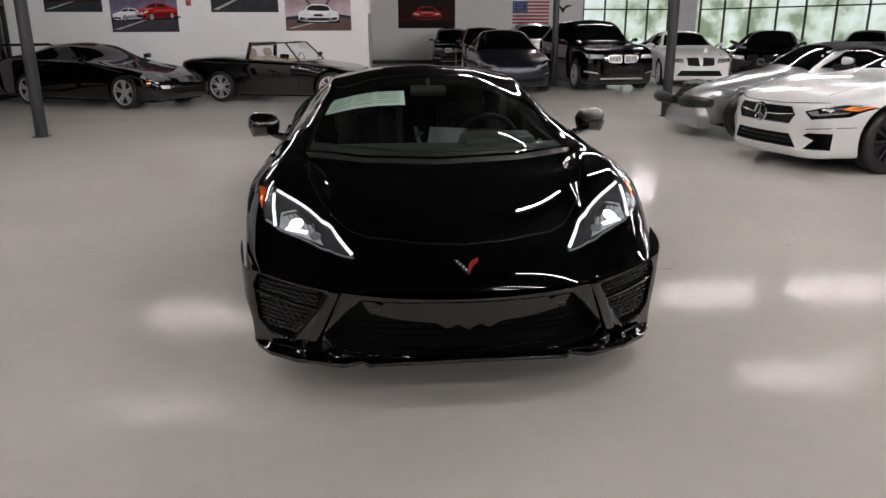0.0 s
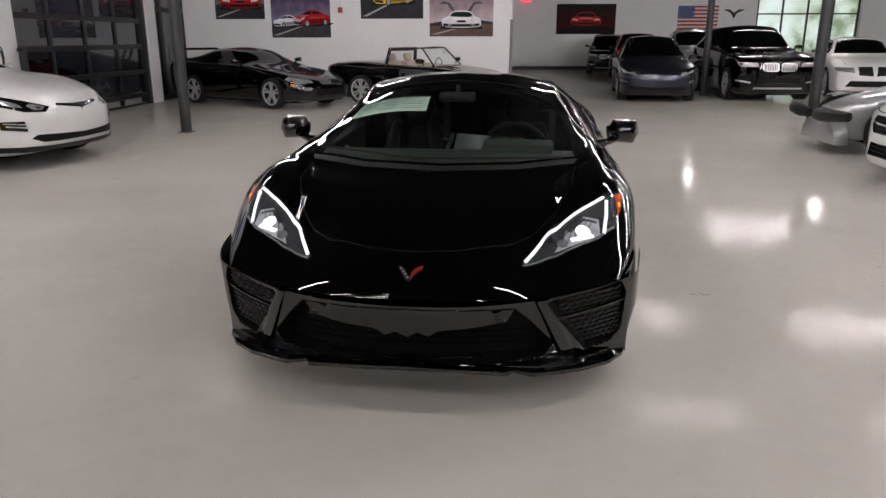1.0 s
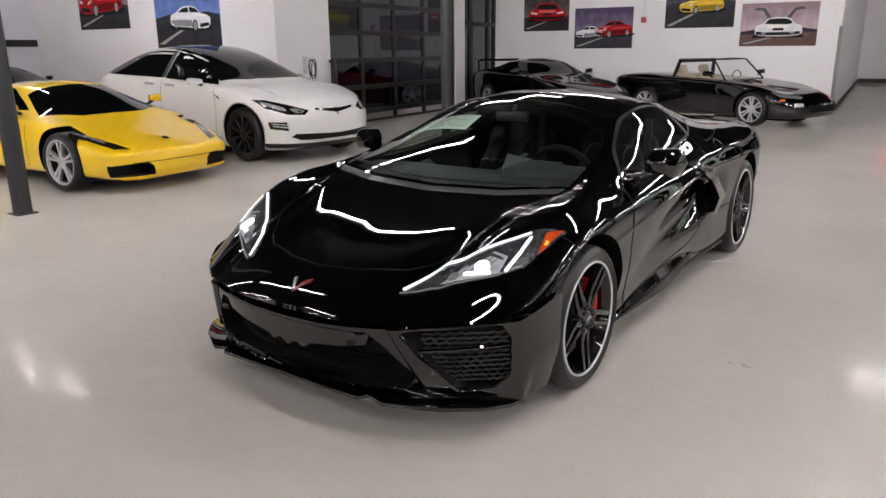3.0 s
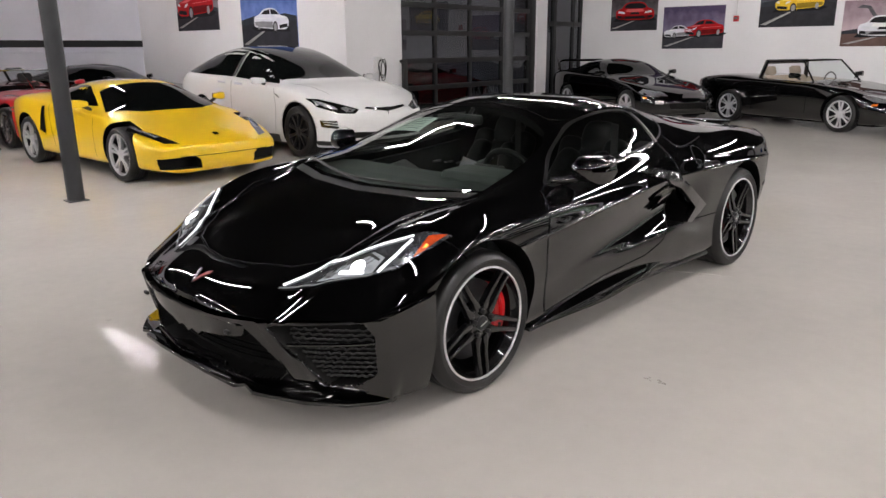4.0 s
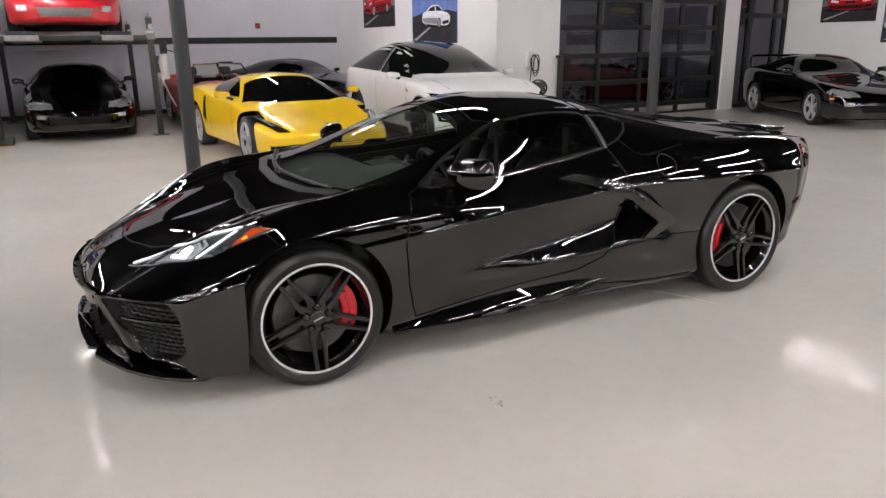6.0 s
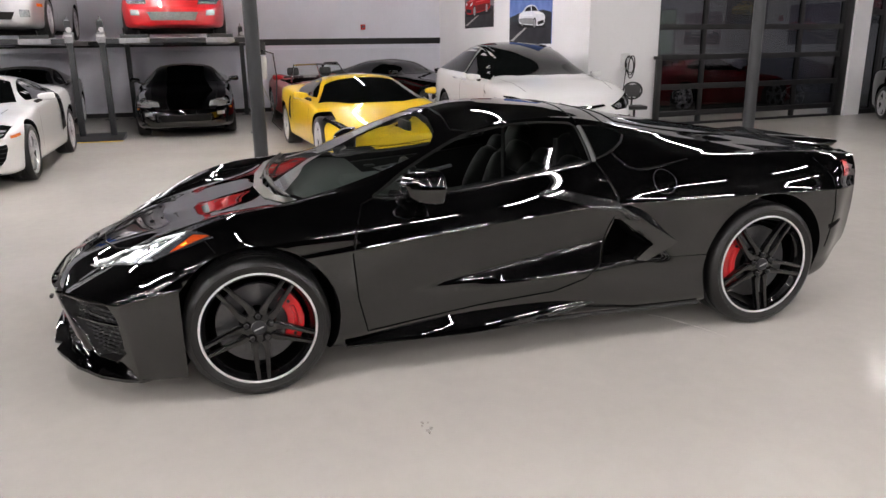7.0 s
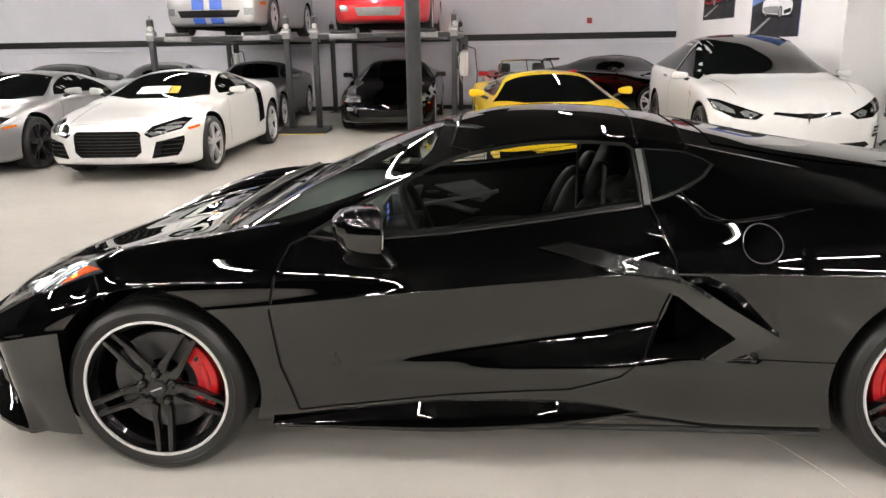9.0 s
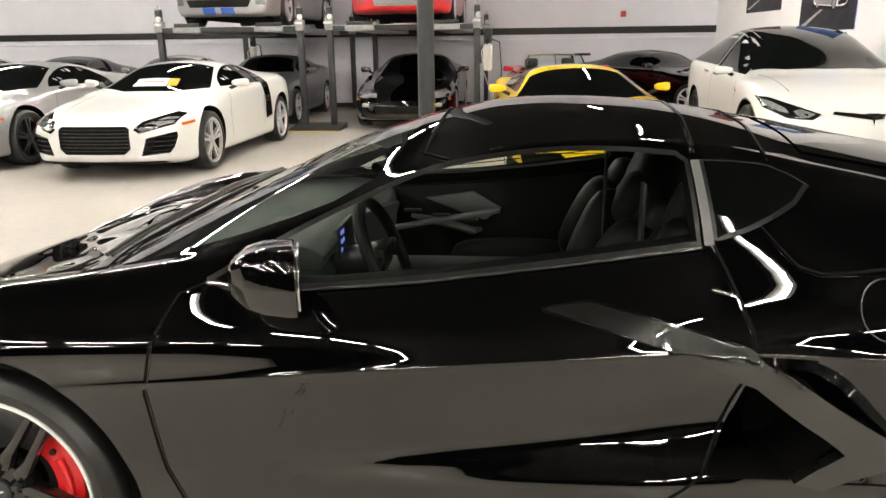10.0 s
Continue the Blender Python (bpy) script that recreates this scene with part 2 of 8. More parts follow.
def loft(rows, ends=None):
    """A closed shell from half rings (x >= 0, from the bottom's middle to the top's), mirrored; ends: two inner points to close it to."""
    verts, faces = [], []
    n = len(rows[0])
    ring = 2 * n - 2
    for r in rows:
        r = np.array(r)
        r[0, 0] = r[-1, 0] = 0
        r[1:-1, 0] = np.maximum(r[1:-1, 0], 0.002)
        verts += [tuple(p) for p in r] + [(-p[0], p[1], p[2]) for p in r[-2:0:-1]]
    for i in range(len(rows) - 1):
        for k in range(ring):
            a, b = i * ring + k, i * ring + (k + 1) % ring
            faces.append((a, b, b + ring, a + ring))
    last = (len(rows) - 1) * ring
    if ends:
        n = len(verts)
        verts += [tuple(p) for p in ends]
        faces += [((k + 1) % ring, k, n) for k in range(ring)] + [(last + k, last + (k + 1) % ring, n + 1) for k in range(ring)]
    else:
        faces.append(tuple(range(ring))[::-1])
        faces.append(tuple(range(last, last + ring)))
    me = bpy.data.meshes.new("shell")
    me.from_pydata(verts, [], faces)
    bm = bmesh.new()
    bm.from_mesh(me)
    bmesh.ops.recalc_face_normals(bm, faces=bm.faces)
    bm.to_mesh(me)
    bm.free()
    return me


def carve(me, cutters, material=None):
    """Cuts closed bmeshes out of a mesh; what they bare takes the material."""
    temp = new("shell", me)
    tools = []
    for bm, cm in cutters:
        cme = bpy.data.meshes.new("tool")
        bmesh.ops.recalc_face_normals(bm, faces=bm.faces)
        bm.to_mesh(cme)
        bm.free()
        cme.materials.append(cm)
        ob = new("tool", cme)
        tools.append(ob)
        mod = temp.modifiers.new("cut", "BOOLEAN")
        mod.operation, mod.solver, mod.object, mod.material_mode = "DIFFERENCE", "EXACT", ob, "TRANSFER"
    bpy.context.view_layer.update()
    got = bpy.data.meshes.new_from_object(temp.evaluated_get(bpy.context.evaluated_depsgraph_get()))
    for ob in (temp, *tools):
        bpy.data.objects.remove(ob)
    return got


class Skin:
    """A shell that thin panels are laid on."""

    def __init__(self, me):
        self.co = [v.co.copy() for v in me.vertices]
        self.no = [v.normal.copy() for v in me.vertices]
        me.calc_loop_triangles()
        self.tri = [tuple(t.vertices) for t in me.loop_triangles]
        self.tree = BVHTree.FromPolygons(self.co, self.tri)

    def drop(self, u, v, axis, side):
        o, d = {"x": (Vector((side * 3, u, v)), Vector((-side, 0, 0))), "y": (Vector((u, side * 5, v)), Vector((0, -side, 0))), "z": (Vector((u, v, side * 3)), Vector((0, 0, -side)))}[axis]
        p, n, i, _ = self.tree.ray_cast(o, d)
        if p is None:
            p, n, i, _ = self.tree.find_nearest(o + d * (2.1 if axis != "y" else 2.8))
        a, b, c = self.tri[i]
        A, B, C = self.co[a], self.co[b], self.co[c]
        ar = (B - A).cross(C - A).length or 1
        wa, wb, wc = (B - p).cross(C - p).length / ar, (C - p).cross(A - p).length / ar, (A - p).cross(B - p).length / ar
        return p, (self.no[a] * wa + self.no[b] * wb + self.no[c] * wc).normalized()

    def panel(self, poly, axis, side=1, off=0.003, h=0.05, smooth=0):
        """A sheet laid on the shell over a polygon drawn in side (y, z), front (x, z) or plan (x, y) view."""
        if smooth:
            q = np.array([(u, v, 0) for u, v in poly])
            q = np.vstack([q, q[:1]])
            poly = [(p[0], p[1]) for p in spline_row(q, smooth)[:-1]]
        edge = []
        for i, p in enumerate(poly):
            q = poly[(i + 1) % len(poly)]
            n = max(1, int(math.dist(p, q) / h + 0.5))
            edge += [(p[0] + (q[0] - p[0]) * k / n, p[1] + (q[1] - p[1]) * k / n) for k in range(n)]
        us, vs = [p[0] for p in edge], [p[1] for p in edge]
        pts = [Vector(p) for p in edge]
        u = min(us) + h / 2
        while u < max(us):
            v = min(vs) + h / 2
            while v < max(vs):
                pts.append(Vector((u, v)))
                v += h
            u += h
        n = len(edge)
        V, _, F, *_ = delaunay_2d_cdt(pts, [], [list(range(n))], 1, 1e-5)
        # keep the one connected sheet
        root = list(range(len(V)))

        def top(i):
            while root[i] != i:
                root[i] = root[root[i]]
                i = root[i]
            return i
        for f in F:
            for i in f[1:]:
                root[top(i)] = top(f[0])
        count = Counter(top(f[0]) for f in F)
        best = count.most_common(1)[0][0]
        F = [f for f in F if top(f[0]) == best]
        used = sorted({i for f in F for i in f})
        at = {i: k for k, i in enumerate(used)}
        V = [V[i] for i in used]
        F = [[at[i] for i in f] for f in F]
        co, no = [], []
        for q in V:
            p, nn = self.drop(q.x, q.y, axis, side)
            co.append(p + nn * off)
            no.append(nn)
        me = bpy.data.meshes.new("panel")
        me.from_pydata(co, [], F)
        me.update()
        k = {"x": 0, "y": 1, "z": 2}[axis]
        if sum(p.normal[k] for p in me.polygons) * side < 0:
            me.flip_normals()
        me.shade_smooth()
        me.normals_split_custom_set_from_vertices(no)
        return me

    def line(self, pts, axis, side=1, width=0.005, off=0.0015, h=0.03):
        """A thin band laid on the shell along a polyline."""
        co, no, F = [], [], []
        run = []
        for p, q in zip(pts, pts[1:]):
            n = max(1, int(math.dist(p, q) / h))
            run += [(p[0] + (q[0] - p[0]) * k / n, p[1] + (q[1] - p[1]) * k / n) for k in range(n)]
        run.append(pts[-1])
        for i, p in enumerate(run):
            a, b = run[max(0, i - 1)], run[min(len(run) - 1, i + 1)]
            d = Vector((b[0] - a[0], b[1] - a[1])).normalized()
            for s in (-0.5, 0.5):
                w, nn = self.drop(p[0] - d.y * width * s, p[1] + d.x * width * s, axis, side)
                co.append(w + nn * off)
                no.append(nn)
            if i:
                F.append((2 * i - 2, 2 * i, 2 * i + 1, 2 * i - 1))
        me = bpy.data.meshes.new("line")
        me.from_pydata(co, [], F)
        me.update()
        k = {"x": 0, "y": 1, "z": 2}[axis]
        if sum(p.normal[k] for p in me.polygons) * side < 0:
            me.flip_normals()
        me.shade_smooth()
        return me

# ---- the hall ----
TURN = 4.5                                   # the building's turn against the black car
HALL = pose(-8.1, 5.0, 0, 0, 0, TURN)        # corner by the roll-up door; x along the poster wall, y into the depth
CEIL = 4.25


def setting(name, bm, material, label, category, m=None):
    ob = part(name, bm, material, None, "", 30)
    if m is not None:
        ob.matrix_basis = m
    return tagged(ob, label, category, kind="structure")


setting("floor", boxed(-18, 30, -19, 40, -0.2, 0.0), FLOOR, "glossy pale warm grey epoxy floor", "floor")
crack = part("floor_crack", tube(bmesh.new(), [(0.60, 0.86, 0.0), (0.68, 0.93, 0.0), (0.78, 0.975, 0.0), (0.90, 1.03, 0.0), (1.04, 1.07, 0.0)], [0.002, 0.003, 0.003, 0.0025, 0.0015], 6), mat("pale_filler", (0.62, 0.6, 0.56), 0.5, vary=0.2, scale=30), None)
tagged(crack, "thin pale filled crack in the epoxy floor", "floor crack", kind="structure")
SCUFF = mat("grey_scuff", (0.33, 0.31, 0.28), 0.6, vary=0.5, scale=90)


def scuff(x, y, size, seed):
    """A small ragged dark mark on the floor."""
    rnd = random.Random(seed)
    bm = bmesh.new()
    for k in range(7):
        cx, cy, r = rnd.uniform(-1, 1) * size, rnd.uniform(-0.5, 0.5) * size, rnd.uniform(0.12, 0.3) * size
        n = 9
        ring = [(cx + r * rnd.uniform(0.5, 1.3) * math.cos(a), cy + r * 0.6 * rnd.uniform(0.5, 1.3) * math.sin(a)) for a in np.linspace(0, 2 * math.pi, n, endpoint=False)]
        prism(bm, ring, "z", 0.0, 0.0012 + 0.0002 * k)
    ob = part("floor_scuff", bm, SCUFF)
    ob.location = (x, y, 0)
    tagged(ob, "small ragged grey scuff on the epoxy floor", "floor scuff", kind="structure")


for k, (x, y, size) in enumerate(((1.44, -0.735, 0.05), (2.52, -0.32, 0.018), (-2.09, 1.18, 0.035), (2.74, -0.04, 0.02))):
    scuff(x, y, size, k + 5)
DARKCEIL = mat("dark_ceiling_paint", (0.006, 0.006, 0.0065), 0.9, spec=0.22, vary=0.2, scale=2)
setting("ceiling", boxed(-18, 30, -19, 40, CEIL, CEIL + 0.2), DARKCEIL, "dark painted open ceiling", "ceiling")
WX = -15.15                                   # face of the wall behind the lifts
setting("wall_west", boxed(WX - 0.25, WX, -18, 5.0, 0, CEIL), WALLG, "pale grey wall behind the car lifts", "wall")
setting("wall_poster_bay", boxed(-7.3, 0.15, 0.0, 0.22, 0, CEIL), WALLW, "white painted wall of the side bay", "wall", HALL)
setting("wall_stub", boxed(-0.1, 0.15, 0.22, 1.5, 0, CEIL), WALLW, "white painted wall beside the roll-up door", "wall", HALL)
setting("wall_over_door", boxed(-0.1, 0.15, 1.5, 6.4, 3.3, CEIL), WALLW, "white painted lintel wall", "wall", HALL)
setting("wall_pier", boxed(-0.1, 0.19, 6.4, 6.85, 0, CEIL), WALLW, "narrow white wall pier", "wall", HALL)
setting("wall_over_entrance", boxed(-0.1, 0.15, 6.85, 8.8, 3.0, CEIL), WALLW, "white painted wall over the entrance", "wall", HALL)
setting("wall_north", boxed(-0.1, 8.57, 8.8, 9.05, 0, CEIL), WALLW, "white painted wall hung with posters", "wall", HALL)
setting("wall_return", boxed(8.32, 8.57, 9.05, 25.5, 0, CEIL), WALLW, "white painted side wall of the rear hall", "wall", HALL)
setting("wall_far", boxed(8.32, 20.55, 25.3, 25.55, 0, CEIL), WALLW, "white painted far wall of the rear hall", "wall", HALL)
setting("wall_far_sill", boxed(20.55, 25.2, 25.3, 25.55, 0, 0.55), WALLW, "low white wall under the far windows", "wall", HALL)
setting("wall_far_lintel", boxed(20.55, 25.2, 25.3, 25.55, 3.6, CEIL), WALLW, "white wall over the far windows", "wall", HALL)
setting("wall_far_pier", boxed(25.2, 26.6, 25.2, 25.6, 0, CEIL), WALLW, "white pier between the window bays", "wall", HALL)
# Two unseen walls added to close the hall, near-black like the ceiling.
setting("wall_south", boxed(-15.4, 24.5, -18.25, -18, 0, CEIL), DARKCEIL, "added dark rear wall, out of view", "wall")
setting("wall_east", boxed(24.3, 24.55, -18, 19.2, 0, CEIL), DARKCEIL, "added dark side wall, out of view", "wall")
setting("wall_band", boxed(WX, WX + 0.03, -18, 4.55, 1.62, 1.77), mat("black_band_paint", (0.01, 0.01, 0.012), 0.5, vary=0.2), "black bumper band along the pale wall", "wall trim")
setting("wall_ledge", boxed(WX, WX + 0.045, -18, 4.95, 1.50, 1.535, 0.006), WALLG, "thin grey ledge under the black band", "wall trim")
BASE = mat("dark_baseboard", (0.02, 0.02, 0.022), 0.5, vary=0.2)
setting("baseboard_west", boxed(WX, WX + 0.02, -18, 4.98, 0.0, 0.1), BASE, "dark rubber baseboard", "baseboard")
setting("baseboard_far", boxed(8.6, 20.5, 25.27, 25.3, 0.0, 0.16), BASE, "dark rubber baseboard", "baseboard", HALL)
GREYTRIM = mat("grey_trim", (0.2, 0.2, 0.21), 0.5, vary=0.1)
setting("trim_corner_guard", boxed(8.53, 8.6, 8.76, 8.81, 0.1, 1.9, 0.006), GREYTRIM, "grey metal corner guard", "wall trim", HALL)
setting("baseboard_return", boxed(8.57, 8.6, 9.1, 25.2, 0.0, 0.1), BASE, "dark rubber baseboard", "baseboard", HALL)

# the dim room behind the glazed doors
setting("wall_back_room", boxed(-6.6, -6.4, 0.22, 12.3, 0, CEIL), WALLG, "pale grey wall of the room behind the doors", "wall", HALL)
setting("wall_back_room_end", boxed(-6.4, -0.1, 12.05, 12.3, 0, CEIL), WALLG, "pale grey end wall of the back room", "wall", HALL)
setting("wall_back_room_side", boxed(-0.1, 0.12, 9.05, 12.05, 0, CEIL), WALLG, "pale grey side wall of the back room", "wall", HALL)

# roll-up door of framed panes
FRAMEB = mat("black_aluminium", (0.012, 0.012, 0.013), 0.4, 0.3, vary=0.2, scale=8)
door = tagged(new("door_1"), "black framed glass roll-up garage door, closed", "garage door", kind="structure")
door.matrix_basis = HALL
bm = bmesh.new()
cols = [1.52, 2.62, 3.83, 5.05, 6.2]
rows_z = [0.0, 0.22, 0.73, 1.28, 1.83, 2.38, 2.93, 3.3]
for y in cols:
    box(bm, 0.02, 0.09, y - 0.045, y + 0.045, 0.0, 3.3, 0.004)
for z in rows_z:
    box(bm, 0.018, 0.094, 1.5, 6.24, max(0, z - 0.05), z + 0.05, 0.004)
part("door_frame", bm, FRAMEB, door, "black aluminium section rails")
part("door_jamb", boxed(-0.05, 0.14, 6.2, 6.4, 0, 3.3, 0.01), FRAMEB, door, "wide black jamb")
for a, b in zip(cols, cols[1:]):
    for z0, z1 in zip(rows_z[1:], rows_z[2:]):
        part("pane", boxed(0.045, 0.06, a + 0.04, b - 0.04, z0 + 0.045, z1 - 0.045), DOORGLASS, door)

# glazed entrance in the corner
ent = tagged(new("door_2"), "black framed glass entrance door with sidelights", "entrance door", kind="structure")
ent.matrix_basis = HALL
bm = bmesh.new()
for y in (6.88, 7.35, 7.42, 8.35, 8.74):
    box(bm, 0.0, 0.1, y - 0.035, y + 0.035, 0, 3.0, 0.004)
for z in (0.06, 2.12, 2.95):
    box(bm, 0.003, 0.097, 6.86, 8.78, z - 0.06, z + 0.05, 0.004)
part("door_frame", bm, FRAMEB, ent)
for a, b in ((6.9, 7.33), (7.44, 8.32), (8.37, 8.72)):
    for z0, z1 in ((0.1, 2.07), (2.16, 2.9)):
        part("pane", boxed(0.045, 0.055, a, b, z0, z1), DOORGLASS, ent)
part("door_handle", tube(bmesh.new(), [(0.1, 7.5, 0.95), (0.17, 7.5, 0.95), (0.17, 7.5, 1.25), (0.1, 7.5, 1.25)], 0.012), CHROME, ent)

# windows of the rear hall
ALU = mat("pale_window_frame", (0.5, 0.5, 0.5), 0.4, 0.4, vary=0.1)


def window_bay(name, m, length, n, mat_frame):
    w = tagged(new(name), "tall glazed storefront window with slim frames", "window", kind="structure")
    w.matrix_basis = m
    bm = bmesh.new()
    for k in range(n + 1):
        x = length * k / n
        box(bm, x - 0.03, x + 0.03, 0.05, 0.16, 0.55, 3.6)
    for z in (0.58, 2.5, 3.57):
        box(bm, 0, length, 0.053, 0.157, z - 0.03, z + 0.03)
    part("window_frame", bm, mat_frame, w)
    part("window_sill", boxed(0, length, -0.06, 0.2, 0.5, 0.55, 0.008), ALU, w)
    for k in range(n):
        for z0, z1 in ((0.61, 2.47), (2.53, 3.54)):
            p = part("pane", boxed(length * k / n + 0.03, length * (k + 1) / n - 0.03, 0.1, 0.11, z0, z1), PANE, w)
            p.visible_shadow = False


window_bay("window_1", HALL @ pose(20.6, 25.3, 0), 4.55, 4, FRAMEB)
GLZ = pose(16.6, 32.3, 0, 0, 0, -60)
window_bay("window_2", GLZ, 15.2, 11, FRAMEB)
setting("wall_glazed_sill", boxed(0, 15.2, 0.0, 0.25, 0, 0.5), WALLW, "low white wall under the side windows", "wall", GLZ)
setting("wall_glazed_lintel", boxed(0, 15.2, 0.0, 0.25, 3.6, CEIL), WALLW, "white wall over the side windows", "wall", GLZ)


def foliage_backdrop():
    """Bright, soft green trees and pale street far outside the windows."""
    m = bpy.data.materials.new("outdoor_backdrop")
    m.use_nodes = True
    nt = m.node_tree
    nt.nodes.remove(nt.nodes["Principled BSDF"])
    tc = nt.nodes.new("ShaderNodeTexCoord")
    n = nt.nodes.new("ShaderNodeTexNoise"); n.inputs["Scale"].default_value = 0.55; n.inputs["Detail"].default_value = 7
    r = nt.nodes.new("ShaderNodeValToRGB")
    els = r.color_ramp.elements
    els[0].position, els[0].color = 0.40, (0.30, 0.36, 0.25, 1)
    els[1].position, els[1].color = 0.60, (0.95, 1.0, 1.0, 1)
    mid = els.new(0.5); mid.color = (0.74, 0.80, 0.69, 1)
    e = nt.nodes.new("ShaderNodeEmission"); e.inputs["Strength"].default_value = 1.45
    nt.links.new(tc.outputs["Object"], n.inputs["Vector"]); nt.links.new(n.outputs["Fac"], r.inputs[0]); nt.links.new(r.outputs[0], e.inputs[0]); nt.links.new(e.outputs[0], nt.nodes["Material Output"].inputs[0])
    bm = bmesh.new()
    pts = [(4, 46), (16, 48), (28, 45), (40, 36), (46, 24), (46, 8)]
    lo = [bm.verts.new((x, y, -1)) for x, y in pts]
    hi = [bm.verts.new((x, y, 12)) for x, y in pts]
    for i in range(len(pts) - 1):
        bm.faces.new((lo[i], lo[i + 1], hi[i + 1], hi[i]))
    ob = part("backdrop", bm, m)
    tagged(ob, "bright green trees and pale street outside", "backdrop", kind="structure")


foliage_backdrop()
setting("ground", boxed(10, 60, 20, 60, -0.35, -0.25), mat("asphalt", (0.06, 0.06, 0.06), 0.9, vary=0.2), "grey asphalt outside the windows", "ground")

# ---- ceiling tubes ----
TUBE = mat("lit_tube", (1, 1, 1), 0.5, glow=((1.0, 0.97, 0.93), LAMP))
DARKHOUSING = mat("dark_lamp_housing", (0.02, 0.02, 0.02), 0.6, vary=0.1)
HOUSING = mat("white_lamp_housing", (0.6, 0.6, 0.6), 0.5, vary=0.05)


def ceiling_light(m):
    t = thing("ceiling_light", "slim dark strip light with a glowing white tube", "ceiling light", m, "ceiling strip lights")
    bm = bmesh.new()
    box(bm, -1.22, 1.22, -0.045, 0.045, 0.025, 0.1, 0.01)
    for x in (-0.9, 0.9):
        box(bm, x - 0.01, x + 0.01, -0.01, 0.01, 0.1, CEIL - 4.0)
    part("housing", bm, DARKHOUSING, t)
    bm = bmesh.new()
    tube(bm, [(-1.2, 0, 0.005), (1.2, 0, 0.005)], 0.0155, 10)
    part("lamp_tube", bm, TUBE, t, "glowing white tube")
    return t


first = None
for j in range(-4, 7):
    for i, x in enumerate((-10.4, -7.1, -3.75, 2.45, 6.65, 9.8, 13.2, 16.6)):
        y = 1.45 + 3.85 * j
        if (x < -5 and y > 4) or (x == -7.1 and 0 < y < 3) or 12 < y < 14 or (y > 12 and x < 1.5) or (y > 18 and x < 3) or (x > 14 and y > 20) or (y > 12 and (i + j) % 2):
            continue
        m = pose(x, y, 4.0, 0, 0, 90 if y > 18 else 0)     # the far rows are assumed, kept for light and turned to thin their floor reflections
        if first is None:
            first = ceiling_light(m)
        else:
            copy_thing(first, m)

# One more strip light, added out of view to brighten the back room.
copy_thing(first, pose(-11.4, 9.6, 4.0))

# ---- columns ----


def column(x, y, r=0.085):
    t = thing("column", "dark grey painted round steel column on the floor", "column", pose(x, y, 0), "steel columns", "structure")
    bm = bmesh.new()
    tube(bm, [(0, 0, 0.012), (0, 0, CEIL)], r, 24)
    part("shaft", bm, STEEL, t)
    part("base_plate", boxed(-0.1, 0.1, -0.1, 0.1, 0, 0.012, 0.003), STEEL, t)


for x, y in ((-5.13, 6.23), (-5.1, -0.96), (4.88, 7.6), (4.75, 15.1), (-5.1, -8.2)):
    column(x, y)

